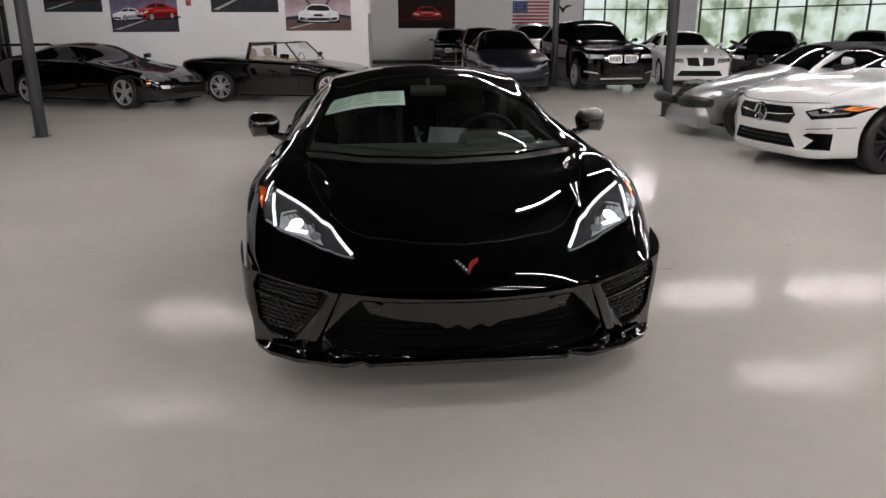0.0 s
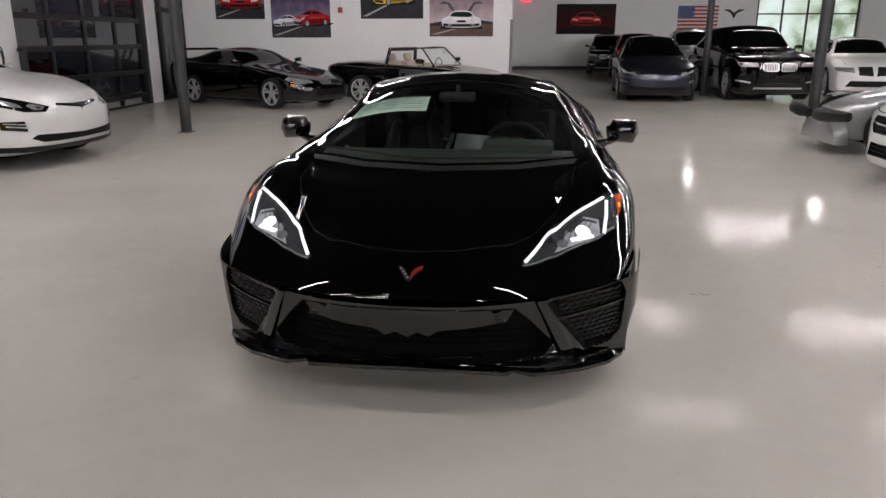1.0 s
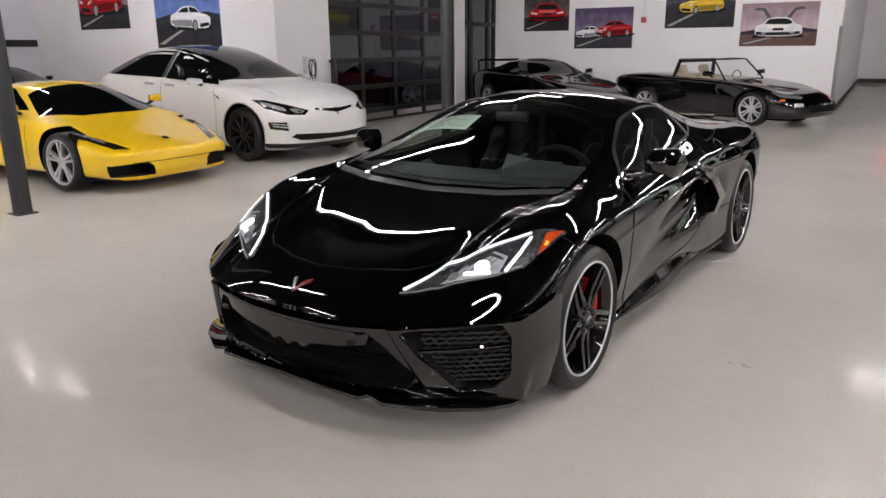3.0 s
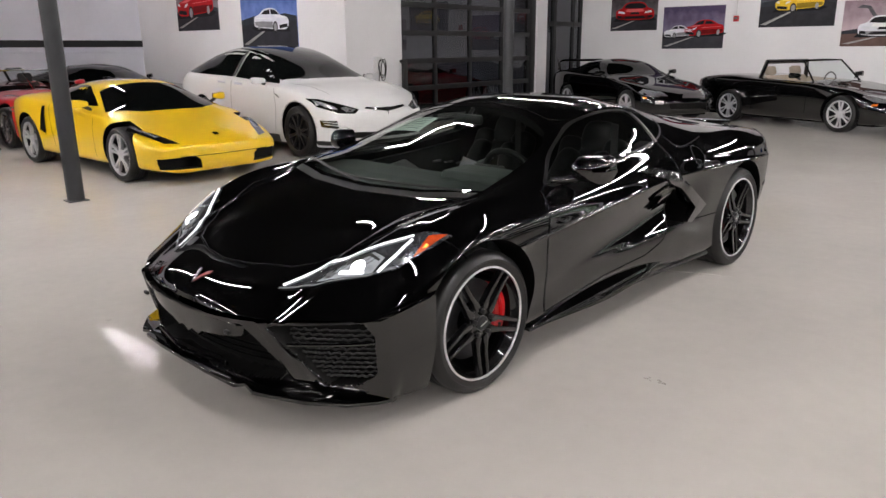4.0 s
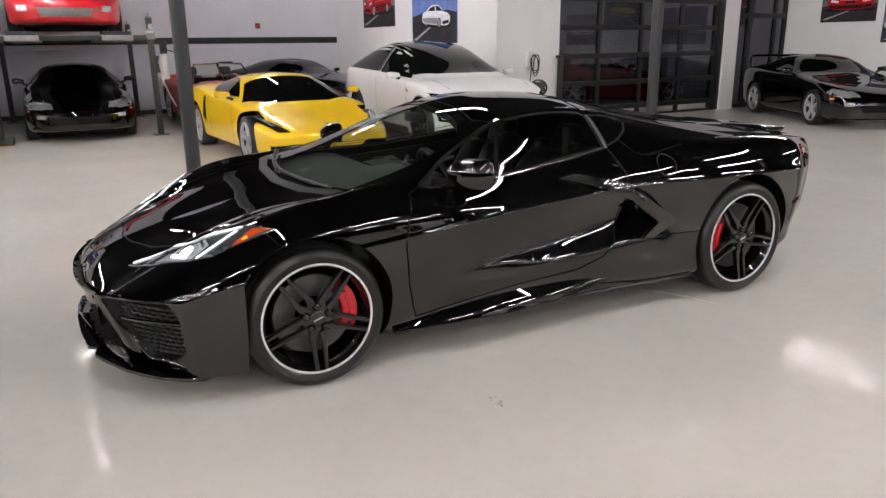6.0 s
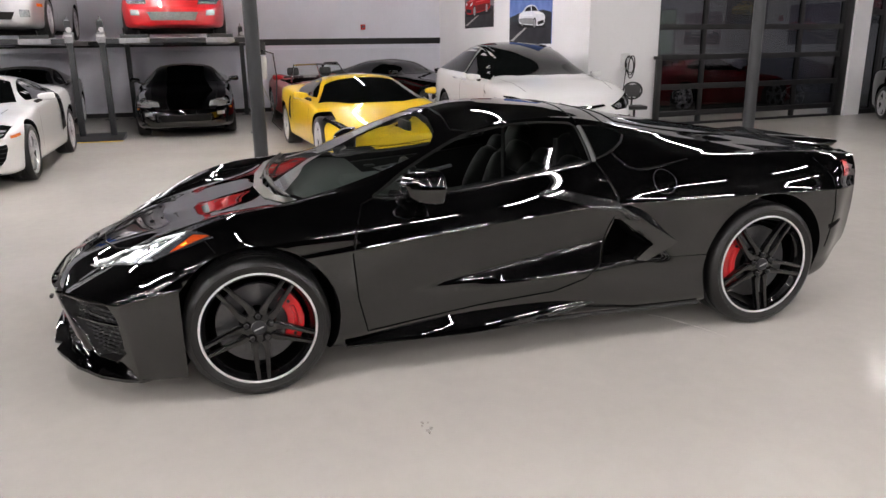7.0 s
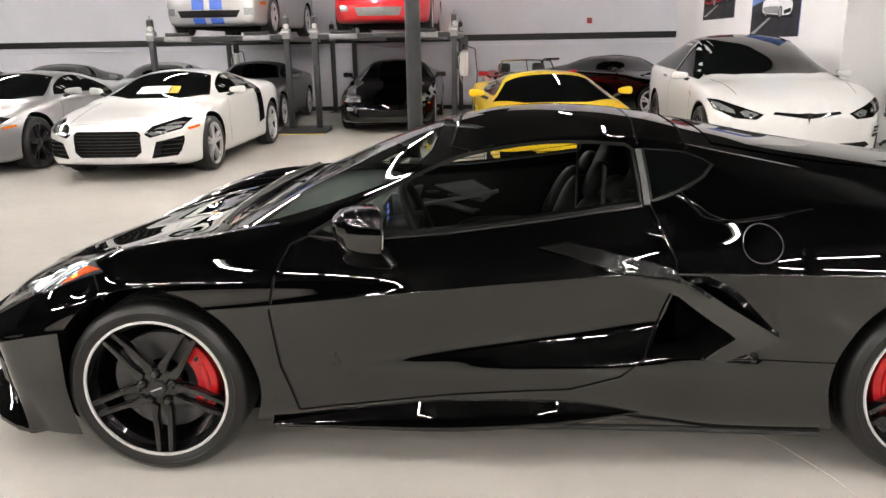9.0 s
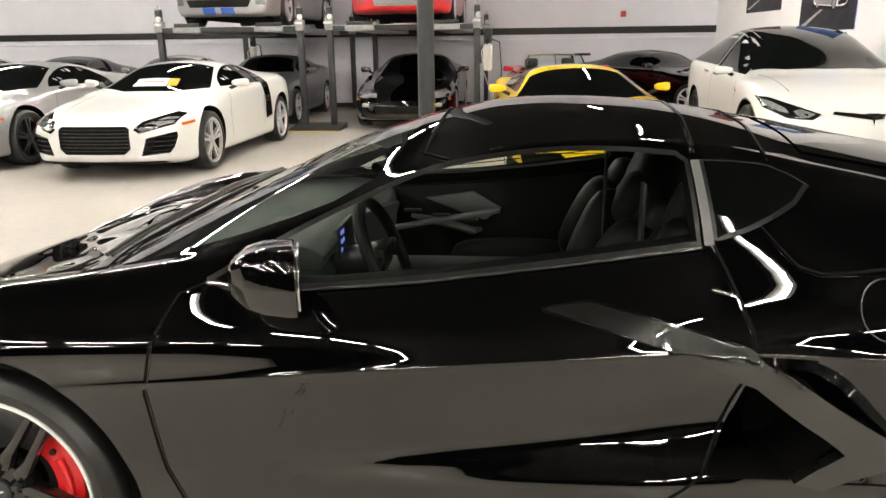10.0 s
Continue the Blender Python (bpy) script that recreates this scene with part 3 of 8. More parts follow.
# ---- the black sports car in the middle ----
FA, RA = -1.361, 1.361                       # front and rear axle
Y0, Y1 = -2.32, 2.27
HERO = dict(
    zb=[(Y0, 0.20), (-2.1, 0.17), (-1.7, 0.15), (-0.9, 0.15), (0.9, 0.15), (1.7, 0.2), (2.0, 0.26), (Y1, 0.36)],
    x1=[(Y0, 0.55), (-2.1, 0.74), (-1.8, 0.85), (-1.36, 0.87), (-0.9, 0.83), (0, 0.80), (0.9, 0.83), (1.36, 0.89), (1.9, 0.85), (Y1, 0.7)],
    x2=[(Y0, 0.68), (-2.1, 0.84), (-1.8, 0.915), (-1.36, 0.92), (-0.9, 0.90), (0, 0.895), (0.4, 0.90), (0.9, 0.92), (1.36, 0.93), (1.9, 0.88), (Y1, 0.74)],
    z2=[(Y0, 0.24), (-1.8, 0.2), (-1.36, 0.22), (-0.95, 0.215), (-0.68, 0.245), (-0.29, 0.272), (0.1, 0.262), (0.43, 0.215), (0.65, 0.19), (0.95, 0.192), (1.36, 0.24), (1.9, 0.32), (Y1, 0.4)],
    x3=[(Y0, 0.72), (-2.1, 0.86), (-1.8, 0.93), (-1.36, 0.945), (-0.9, 0.912), (-0.3, 0.917), (0, 0.927), (0.4, 0.937), (0.8, 0.938), (1.36, 0.945), (1.9, 0.91), (Y1, 0.78)],
    z3=[(Y0, 0.30), (-1.8, 0.28), (-1.36, 0.3), (-0.9, 0.29), (-0.3, 0.375), (0, 0.40), (0.2, 0.408), (0.4, 0.43), (0.56, 0.445), (0.85, 0.37), (1.36, 0.34), (1.9, 0.42), (Y1, 0.48)],
    x4=[(Y0, 0.76), (-2.1, 0.885), (-1.8, 0.942), (-1.36, 0.955), (-0.95, 0.935), (-0.8, 0.928), (-0.5, 0.917), (-0.06, 0.906), (0.15, 0.901), (0.35, 0.898), (0.54, 0.904), (0.85, 0.94), (1.36, 0.955), (1.9, 0.925), (Y1, 0.8)],
    z4=[(Y0, 0.36), (-1.8, 0.36), (-1.36, 0.38), (-0.95, 0.38), (-0.8, 0.385), (-0.5, 0.412), (-0.29, 0.43), (-0.06, 0.45), (0.15, 0.472), (0.35, 0.496), (0.54, 0.52), (0.85, 0.46), (1.36, 0.44), (1.9, 0.5), (Y1, 0.55)],
    x5=[(Y0, 0.80), (-2.1, 0.905), (-1.8, 0.952), (-1.36, 0.966), (-1.0, 0.953), (-0.8, 0.937), (-0.5, 0.912), (-0.2, 0.893), (0.0, 0.884), (0.15, 0.877), (0.35, 0.868), (0.54, 0.873), (0.85, 0.95), (1.36, 0.962), (1.9, 0.935), (Y1, 0.82)],
    z5=[(Y0, 0.42), (-1.8, 0.44), (-1.36, 0.47), (-1.0, 0.455), (-0.8, 0.428), (-0.5, 0.458), (-0.29, 0.484), (0.095, 0.538), (0.35, 0.572), (0.54, 0.597), (0.85, 0.57), (1.36, 0.56), (1.9, 0.6), (Y1, 0.62)],
    x6=[(Y0, 0.85), (-2.2, 0.90), (-2.1, 0.925), (-1.8, 0.957), (-1.36, 0.972), (-0.9, 0.965), (0, 0.955), (0.43, 0.943), (0.8, 0.957), (1.36, 0.967), (1.9, 0.94), (2.1, 0.9), (Y1, 0.83)],
    z6=[(Y0, 0.478), (-2.1, 0.52), (-1.8, 0.56), (-1.36, 0.615), (-0.9, 0.652), (-0.5, 0.69), (0, 0.735), (0.2, 0.748), (0.43, 0.757), (0.8, 0.755), (1.36, 0.75), (Y1, 0.73)],
    x7=[(Y0, 0.84), (-2.2, 0.885), (-2.1, 0.905), (-1.8, 0.937), (-1.36, 0.95), (-0.9, 0.942), (0, 0.915), (0.43, 0.908), (0.8, 0.92), (1.36, 0.915), (1.9, 0.885), (Y1, 0.80)],
    z7=[(Y0, 0.486), (-2.1, 0.56), (-1.8, 0.655), (-1.36, 0.745), (-0.9, 0.765), (0, 0.81), (0.43, 0.845), (0.8, 0.86), (1.36, 0.87), (1.9, 0.86), (Y1, 0.83)],
    x8=[(Y0, 0.74), (-2.1, 0.815), (-1.8, 0.83), (-1.36, 0.83), (-1.1, 0.83), (-0.85, 0.845), (-0.2, 0.838), (0.2, 0.822), (0.35, 0.81), (0.7, 0.81), (1.0, 0.82), (1.36, 0.8), (1.8, 0.77), (Y1, 0.72)],
    z8=[(Y0, 0.49), (-2.1, 0.60), (-1.8, 0.735), (-1.5, 0.815), (-1.3, 0.842), (-1.1, 0.85), (-0.85, 0.858), (-0.2, 0.89), (0.2, 0.932), (0.35, 0.953), (0.7, 0.955), (1.0, 0.945), (1.36, 0.945), (1.8, 0.93), (Y1, 0.89)],
    x11=[(Y0, 0.54), (-1.9, 0.56), (-1.5, 0.60), (-1.3, 0.66), (-1.15, 0.73), (-0.85, 0.725), (-0.6, 0.68), (-0.4, 0.635), (-0.2, 0.60), (0, 0.585), (0.4, 0.572), (0.7, 0.555), (1.1, 0.56), (1.5, 0.58), (Y1, 0.58)],
    z11=[(Y0, 0.462), (-2.1, 0.575), (-1.9, 0.66), (-1.7, 0.725), (-1.5, 0.775), (-1.3, 0.81), (-1.15, 0.845), (-0.85, 0.907), (-0.6, 0.982), (-0.4, 1.058), (-0.2, 1.122), (0, 1.158), (0.2, 1.165), (0.4, 1.15), (0.7, 1.09), (1.1, 1.01), (1.5, 0.96), (Y1, 0.895)],
    zc=[(Y0, 0.445), (-2.225, 0.535), (-2.1, 0.59), (-1.9, 0.65), (-1.7, 0.702), (-1.5, 0.75), (-1.3, 0.797), (-1.2, 0.832), (-1.0, 0.93), (-0.8, 1.02), (-0.52, 1.135), (-0.3, 1.195), (-0.1, 1.23), (0.05, 1.237), (0.25, 1.23), (0.45, 1.207), (0.7, 1.16), (1.0, 1.1), (1.3, 1.05), (1.7, 0.99), (2.05, 0.935), (Y1, 0.905)])
BOWKEY = [(Y0, 0.42), (-1.9, 0.24), (-1.5, 0.07), (-1.1, 0.0)]
REARBOW = [(1.3, 0.0), (1.8, 0.05), (Y1, 0.3)]


def hero_point(x, y, z):
    q = (abs(x) / 0.93) ** 2.5
    return (x, y + float(pchip(BOWKEY, y)) * q - float(pchip(REARBOW, y)) * q, z)


def hero_ring(y, inset=0.0):
    g = {k: float(pchip(v, y)) for k, v in HERO.items()}
    P = [(0, g["zb"]), (g["x1"], g["zb"])] + [(g["x%d" % k], g["z%d" % k]) for k in (2, 3, 4, 5)]
    # the crease: flanks run straight to a tight edge
    for other, f in ((5, 0.10), (None, 0), (7, 0.13)):
        if other is None:
            P.append((g["x6"], g["z6"]))
        else:
            P.append((g["x6"] + (g["x%d" % other] - g["x6"]) * f, g["z6"] + (g["z%d" % other] - g["z6"]) * f))
    P += [(g["x7"], g["z7"]), (g["x8"], g["z8"])]
    xa, za, xb, zb = g["x8"], g["z8"], g["x11"], g["z11"]
    cab = min(1.0, max(0.0, (zb - za) / 0.2))
    for f in (0.3, 0.65):
        P.append((xa + (xb - xa) * f + 0.02 * cab * math.sin(f * math.pi), za + (zb - za) * f + 0.012 * (1 - cab) * math.sin(f * math.pi) * (1 if y < 0 else -0.1)))
    inner = (xb * 0.55, zb + (g["zc"] - zb) * 0.72)
    # a soft ridge down each side of the hood
    ridge = min(1.0, max(0.0, (-1.2 - y) / 0.2)) * min(1.0, max(0.0, (y - Y0) / 0.3))
    outer = P[-1]
    P.append((xb + (outer[0] - xb) * 0.35, zb + (outer[1] - zb) * 0.35 - 0.004 * ridge))
    P.append((xb, zb + 0.009 * ridge))
    P.append((xb + (inner[0] - xb) * 0.13, zb + (inner[1] - zb) * 0.13 - 0.004 * ridge))
    P += [inner, (0, g["zc"])]
    row = []
    for x, z in P:
        p = hero_point(x, y, z)
        back = max(0.0, 1 - (y - Y0) / 0.3) * 0.16 * min(1.0, max(0.0, (0.47 - z) / 0.05))
        row.append((p[0], p[1] + back, p[2]))
    return spline_row(row, 5)


hero_ys = np.unique(np.round(np.concatenate([np.linspace(Y0, Y1, 120), [Y0 + 0.01, Y0 + 0.02, Y1 - 0.015]]), 4))
shell = loft([hero_ring(y) for y in hero_ys], ((0, -1.85, 0.40), (0, 1.9, 0.6)))
shell.shade_smooth()
SK = Skin(shell)
shell.materials.append(BLACK)
hero = thing("black_sports_car", "gloss black mid-engined sports coupe on the pale floor", "sports car", pose(-0.022, 0, 0))



def run(pts, per=3):
    """An open smooth run through points of the side view."""
    return [(p[0], p[1]) for p in spline_row(np.array([(u, v, 0) for u, v in pts]), per)]


SIDEWIN = run([(-0.80, 0.866), (-0.62, 0.955), (-0.45, 1.032), (-0.28, 1.098), (-0.12, 1.13), (0.04, 1.146), (0.2, 1.145), (0.31, 1.136)]) + [(0.333, 1.12)] + run([(0.335, 0.962), (0.05, 0.924), (-0.3, 0.881), (-0.6, 0.857), (-0.74, 0.854)])
OFFWIN = SIDEWIN[:SIDEWIN.index((0.335, 0.962))] + run([(0.335, 0.925), (0.05, 0.887), (-0.3, 0.85), (-0.6, 0.842), (-0.74, 0.842)])
QUARTER = [(0.369, 1.121), (0.45, 1.116), (0.525, 1.107), (0.58, 1.085), (0.612, 1.066), (0.565, 1.035), (0.5, 1.008), (0.44, 0.987), (0.385, 0.972), (0.372, 0.969)]
WINDR = [(0.4, -1.185), (0.70, -1.10), (0.67, -0.75), (0.63, -0.54), (0.57, -0.44), (0.47, -0.39), (0.25, -0.365)]
WIND = [(0, -1.215)] + WINDR + [(0, -0.36)] + [(-x, y) for x, y in reversed(WINDR)]
CABIN = mat("black_cabin_trim", (0.003, 0.003, 0.003), 0.6, spec=0.1, vary=0.3, scale=20, bump=0.0006, bscale=150)
cuts = []
for ya, rr, rad in ((FA, 0.327, 0.372), (RA, 0.346, 0.392)):
    for side in (-1, 1):
        bm = bmesh.new()
        bmesh.ops.create_cone(bm, cap_ends=True, segments=72, radius1=rad, radius2=rad, depth=0.56, matrix=Matrix.Translation((side * 0.98, ya, rr + 0.012)) @ Matrix.Rotation(math.pi / 2, 4, "Y"))
        cuts.append((bm, VOID))
# cabin hollow
rows = []
for y in np.linspace(-1.14, 0.5, 24):
    g = {k: float(pchip(v, y)) for k, v in HERO.items()}
    top = min(g["zc"] - 0.04, 0.5 + (y + 1.14) * 1.6 + 0.33)
    P = [(0, 0.28), (0.76, 0.28), (0.80, 0.4), (0.80, 0.7), (min(g["x8"] - 0.06, 0.78), min(g["z8"] - 0.02, top)), (g["x11"] - 0.05, min(g["z11"] - 0.035, top)), (g["x11"] * 0.55, min(g["z11"] + (g["zc"] - g["z11"]) * 0.72 - 0.035, top + 0.005)), (0, top + 0.008)]
    rows.append([(x, y, z) for x, z in P])
hol = bmesh.new()
hm = loft(rows)
hol.from_mesh(hm)
cuts.append((hol, CABIN))
for poly, side in ((OFFWIN, -1), (SIDEWIN, 1)):
    cuts.append((prism(bmesh.new(), poly, "x", side * 0.35, side * 1.2), VOID))
cuts.append((prism(bmesh.new(), WIND, "z", 0.80, 1.6), VOID))
SCOOP = [(0.44, 0.675), (0.475, 0.668), (0.515, 0.635), (0.64, 0.53), (0.54, 0.455), (0.36, 0.452), (0.425, 0.60)]
for side in (-1, 1):
    cuts.append((prism(bmesh.new(), SCOOP, "x", side * 0.72, side * 1.2), VOID))
body = carve(shell, cuts)
finish("body", body, BLACK, hero, "gloss black bodywork", 30)

# glass
for side in (-1, 1):
    finish("side_window", SK.panel(SIDEWIN if side > 0 else OFFWIN, "x", side, -0.004, 0.05), CLEAR, hero, angle=0)
    finish("quarter_window", SK.panel(QUARTER, "x", side, 0.002, 0.04), DARKGLASS, hero, "black quarter glass", angle=0)
finish("windshield", SK.panel(WIND, "z", 1, -0.003, 0.05), WSGLASS, hero, "clear raked windshield", angle=0)
ALLBLACK = mat("gloss_black_wheel", (0.003, 0.003, 0.0033), 0.3, spec=0.1, coat=1.0, coat_rough=0.04, coat_ior=1.6)
TRIMBLACK = mat("dark_flash_trim", (0.012, 0.0125, 0.012), 0.22, 0.6, coat=1.0, coat_rough=0.03, coat_ior=1.7, vary=0.2, scale=60)
MACHINED = mat("machined_lip", (0.78, 0.78, 0.79), 0.35, 0.5, vary=0.08, scale=30)
REDCAL = mat("red_caliper_paint", (0.62, 0.008, 0.012), 0.3, coat=0.8, vary=0.08, scale=30)
DISC = mat("brake_disc_metal", (0.11, 0.11, 0.115), 0.35, 0.9, vary=0.15, scale=40)
DRL = mat("lit_running_light", (1, 1, 1), 0.3, glow=((0.93, 0.97, 1.0), 1.15))
BEAM = mat("lit_projector", (1, 1, 1), 0.3, glow=((0.95, 0.98, 1.0), 5.0))
LITAMBER = mat("lit_amber", (0.42, 0.045, 0.005), 0.25, coat=1.0, vary=0.5, scale=40, glow=((1.0, 0.13, 0.01), 0.10))
BULB = mat("lit_amber_bulb", (0.9, 0.3, 0.03), 0.25, glow=((1.0, 0.32, 0.04), 1.4))
HLBOWL = mat("headlight_reflector", (0.1, 0.105, 0.115), 0.2, 0.6, vary=0.7, scale=30, coat=1.0)
# Bowl and lens edge get a glow of their own for lamplight on them.
HLGLOW = mat("lit_reflector", (0.4, 0.42, 0.45), 0.25, 0.6, vary=0.8, scale=28, coat=1.0, glow=((0.9, 0.97, 1.0), 0.22))
# Glowing white for the glare spilling from the projector.
FLARE = mat("lit_beam_glare", (0.9, 0.9, 0.9), 0.3, glow=((0.93, 0.98, 1.0), 1.3))
HLEDGE = mat("lens_edge", (0.16, 0.165, 0.17), 0.2, 0.3, vary=0.3, scale=40, glow=((0.93, 0.97, 1.0), 0.05))

DIMCHROME = mat("dim_chrome_trim", (0.2, 0.2, 0.2), 0.2, 0.9, vary=0.2, scale=30)
SEAL = mat("dark_window_seal", (0.008, 0.008, 0.008), 0.35, spec=0.15, vary=0.2, scale=30)
PILLAR = mat("grey_pillar_trim", (0.075, 0.075, 0.075), 0.5, vary=0.15, scale=20)
# -- headlights --
HLP = [(0.44, -2.085), (0.53, -1.89), (0.60, -1.80), (0.70, -1.705), (0.80, -1.61), (0.86, -1.555), (0.898, -1.515), (0.876, -1.63), (0.835, -1.78), (0.76, -1.875), (0.66, -1.955), (0.54, -2.035)]


def flip(poly, s):
    return [(s * x, y) for x, y in poly]


def strip(pts, w):
    """A band of width w round a plan polyline."""
    L, R = [], []
    for i, p in enumerate(pts):
        a, b = pts[max(0, i - 1)], pts[min(len(pts) - 1, i + 1)]
        d = Vector((b[0] - a[0], b[1] - a[1])).normalized() * w / 2
        L.append((p[0] - d.y, p[1] + d.x))
        R.append((p[0] + d.y, p[1] - d.x))
    return L + R[::-1]


for s in (-1, 1):
    hl = finish("headlight", SK.panel(flip(HLP, s), "z", 1, 0.003, 0.03), HLBOWL, hero, "slanted clear headlight, lit", angle=0)
    finish("running_light", SK.panel(flip(strip([(0.455, -2.065), (0.54, -1.905), (0.61, -1.815), (0.70, -1.725), (0.795, -1.635)], 0.013), s), "z", 1, 0.007, 0.02), DRL, hl, angle=0)
    finish("running_light", SK.panel(flip(strip([(0.785, -1.835), (0.80, -1.74), (0.805, -1.655)], 0.012), s), "z", 1, 0.007, 0.02), DRL, hl, angle=0)
    finish("lit_bowl", SK.panel(flip([(0.575, -1.985), (0.60, -1.93), (0.655, -1.835), (0.70, -1.775), (0.765, -1.775), (0.768, -1.85), (0.72, -1.895), (0.65, -1.945)], s), "z", 1, 0.0055, 0.02), HLGLOW, hl, "pale reflector bowl with its own added glow", angle=0)
    finish("inner_bezel", SK.panel(flip([(0.625, -1.865), (0.645, -1.875), (0.70, -1.80), (0.755, -1.80), (0.755, -1.79), (0.69, -1.785)], s), "z", 1, 0.0065, 0.02), SATINBLACK, hl, "dark lamp bezel", angle=0)
    finish("projector", SK.panel(flip([(0.695 + 0.03 * math.cos(a), -1.86 + 0.03 * math.sin(a)) for a in np.linspace(0, 2 * math.pi, 16, endpoint=False)], s), "z", 1, 0.008, 0.02), BEAM, hl, "lit projector lens", angle=0)
    finish("projector", SK.panel(flip([(0.61 + 0.024 * math.cos(a), -1.935 + 0.024 * math.sin(a)) for a in np.linspace(0, 2 * math.pi, 14, endpoint=False)], s), "z", 1, 0.008, 0.02), LENS, hl, "unlit projector lens", angle=0)
    # The projector's glare, laid on as a glowing strip; no lens sits here.
    finish("beam_glare", SK.panel(flip([(0.64, -1.908), (0.69, -1.885), (0.735, -1.862), (0.742, -1.873), (0.70, -1.898), (0.648, -1.925)], s), "z", 1, 0.0072, 0.02), FLARE, hl, "glowing patch for the projector's glare", angle=0)
    for k in range(5):
        u = 0.60 + 0.028 * k
        finish("reflector_rib", SK.panel(flip([(u, -1.955 + 0.027 * k), (u + 0.006, -1.955 + 0.027 * k), (u + 0.03, -1.86 + 0.02 * k), (u + 0.025, -1.86 + 0.02 * k)], s), "z", 1, 0.0062, 0.02), LENS, hl, "bright reflector rib", angle=0)
    finish("turn_marker", SK.panel(flip([(0.842, -1.60), (0.862, -1.566), (0.885, -1.53), (0.874, -1.60), (0.868, -1.65), (0.854, -1.70)], s), "z", 1, 0.006, 0.02), LITAMBER, hl, "amber side marker", angle=0)
    finish("marker_bulb", SK.panel(flip([(0.858, -1.655), (0.866, -1.64), (0.866, -1.625), (0.856, -1.63)], s), "z", 1, 0.0085, 0.01), BULB, hl, "glowing amber bulb", angle=0)
    finish("lens_edge", SK.panel(flip(strip([(0.45, -2.085), (0.54, -2.03), (0.66, -1.948), (0.76, -1.867), (0.83, -1.775)], 0.008), s), "z", 1, 0.006, 0.02), HLEDGE, hl, angle=0)

# -- nose badge and hood seams --
finish("badge_flag", SK.panel([(-0.05, -2.163), (-0.03, -2.168), (-0.012, -2.195), (0.003, -2.222), (0.004, -2.242), (-0.014, -2.226), (-0.034, -2.194)], "z", 1, 0.004, 0.015), DARKALLOY, hero, "dark chequered half of the crossed-flag badge", angle=0)
for k in range(4):
    u, v = -0.036 + 0.011 * k, -2.178 - 0.014 * k
    finish("badge_check", SK.panel([(u - 0.005, v + 0.002), (u + 0.003, v + 0.005), (u + 0.006, v - 0.004), (u - 0.002, v - 0.007)], "z", 1, 0.0055, 0.01), ALLOY, hero, "silver badge square", angle=0)
finish("badge_flag", SK.panel([(0.053, -2.157), (0.026, -2.172), (0.01, -2.196), (0.006, -2.215), (0.006, -2.24), (0.02, -2.214), (0.034, -2.196), (0.05, -2.182)], "z", 1, 0.004, 0.015), mat("dull_red_enamel", (0.22, 0.018, 0.015), 0.3, coat=0.5, vary=0.3, scale=60), hero, "red half of the crossed-flag badge", angle=0)
HOODLINE = [(-0.68, -1.24), (-0.66, -1.5), (-0.58, -1.74), (-0.47, -1.91), (-0.39, -1.98), (-0.19, -2.052), (0, -2.078), (0.19, -2.052), (0.39, -1.98), (0.47, -1.91), (0.58, -1.74), (0.66, -1.5), (0.68, -1.24)]
finish("hood_gap", SK.line(HOODLINE, "z", 1, 0.005), VOID, hero, angle=0)
# An alloy line paints the highlight along the hood's front edge.
finish("hood_edge_glint", SK.line([(x, y + 0.006) for x, y in HOODLINE[3:10]], "z", 1, 0.003, 0.0025), DARKALLOY, hero, angle=0)
ROOFSEAMS = []
for pts in ([(-0.60, 0.355), (-0.3, 0.385), (0, 0.40), (0.3, 0.385), (0.60, 0.355)], [(-0.585, 0.535), (-0.3, 0.565), (0, 0.575), (0.3, 0.565), (0.585, 0.535)], [(-0.585, -0.24), (-0.5, -0.315), (-0.28, -0.295), (0, -0.285), (0.28, -0.295), (0.5, -0.315), (0.585, -0.24)]):
    finish("roof_gap", SK.line(pts, "z", 1, 0.006), VOID, hero, angle=0)
    ROOFSEAMS.append(pts)

# -- sides --


def bead(pts, axis, side, r=0.0022, shift=(0.005, 0.0)):
    """A rolled panel edge along a seam."""
    row = []
    for p, q in zip(pts, pts[1:]):
        n = max(1, int(math.dist(p, q) / 0.03))
        row += [(p[0] + (q[0] - p[0]) * k / n, p[1] + (q[1] - p[1]) * k / n) for k in range(n)]
    row.append(pts[-1])
    path = []
    for u, v in row:
        w, nn = SK.drop(u + shift[0], v + shift[1], axis, side)
        path.append(w + nn * 0.0008)
    return tube(bmesh.new(), path, r, 6)


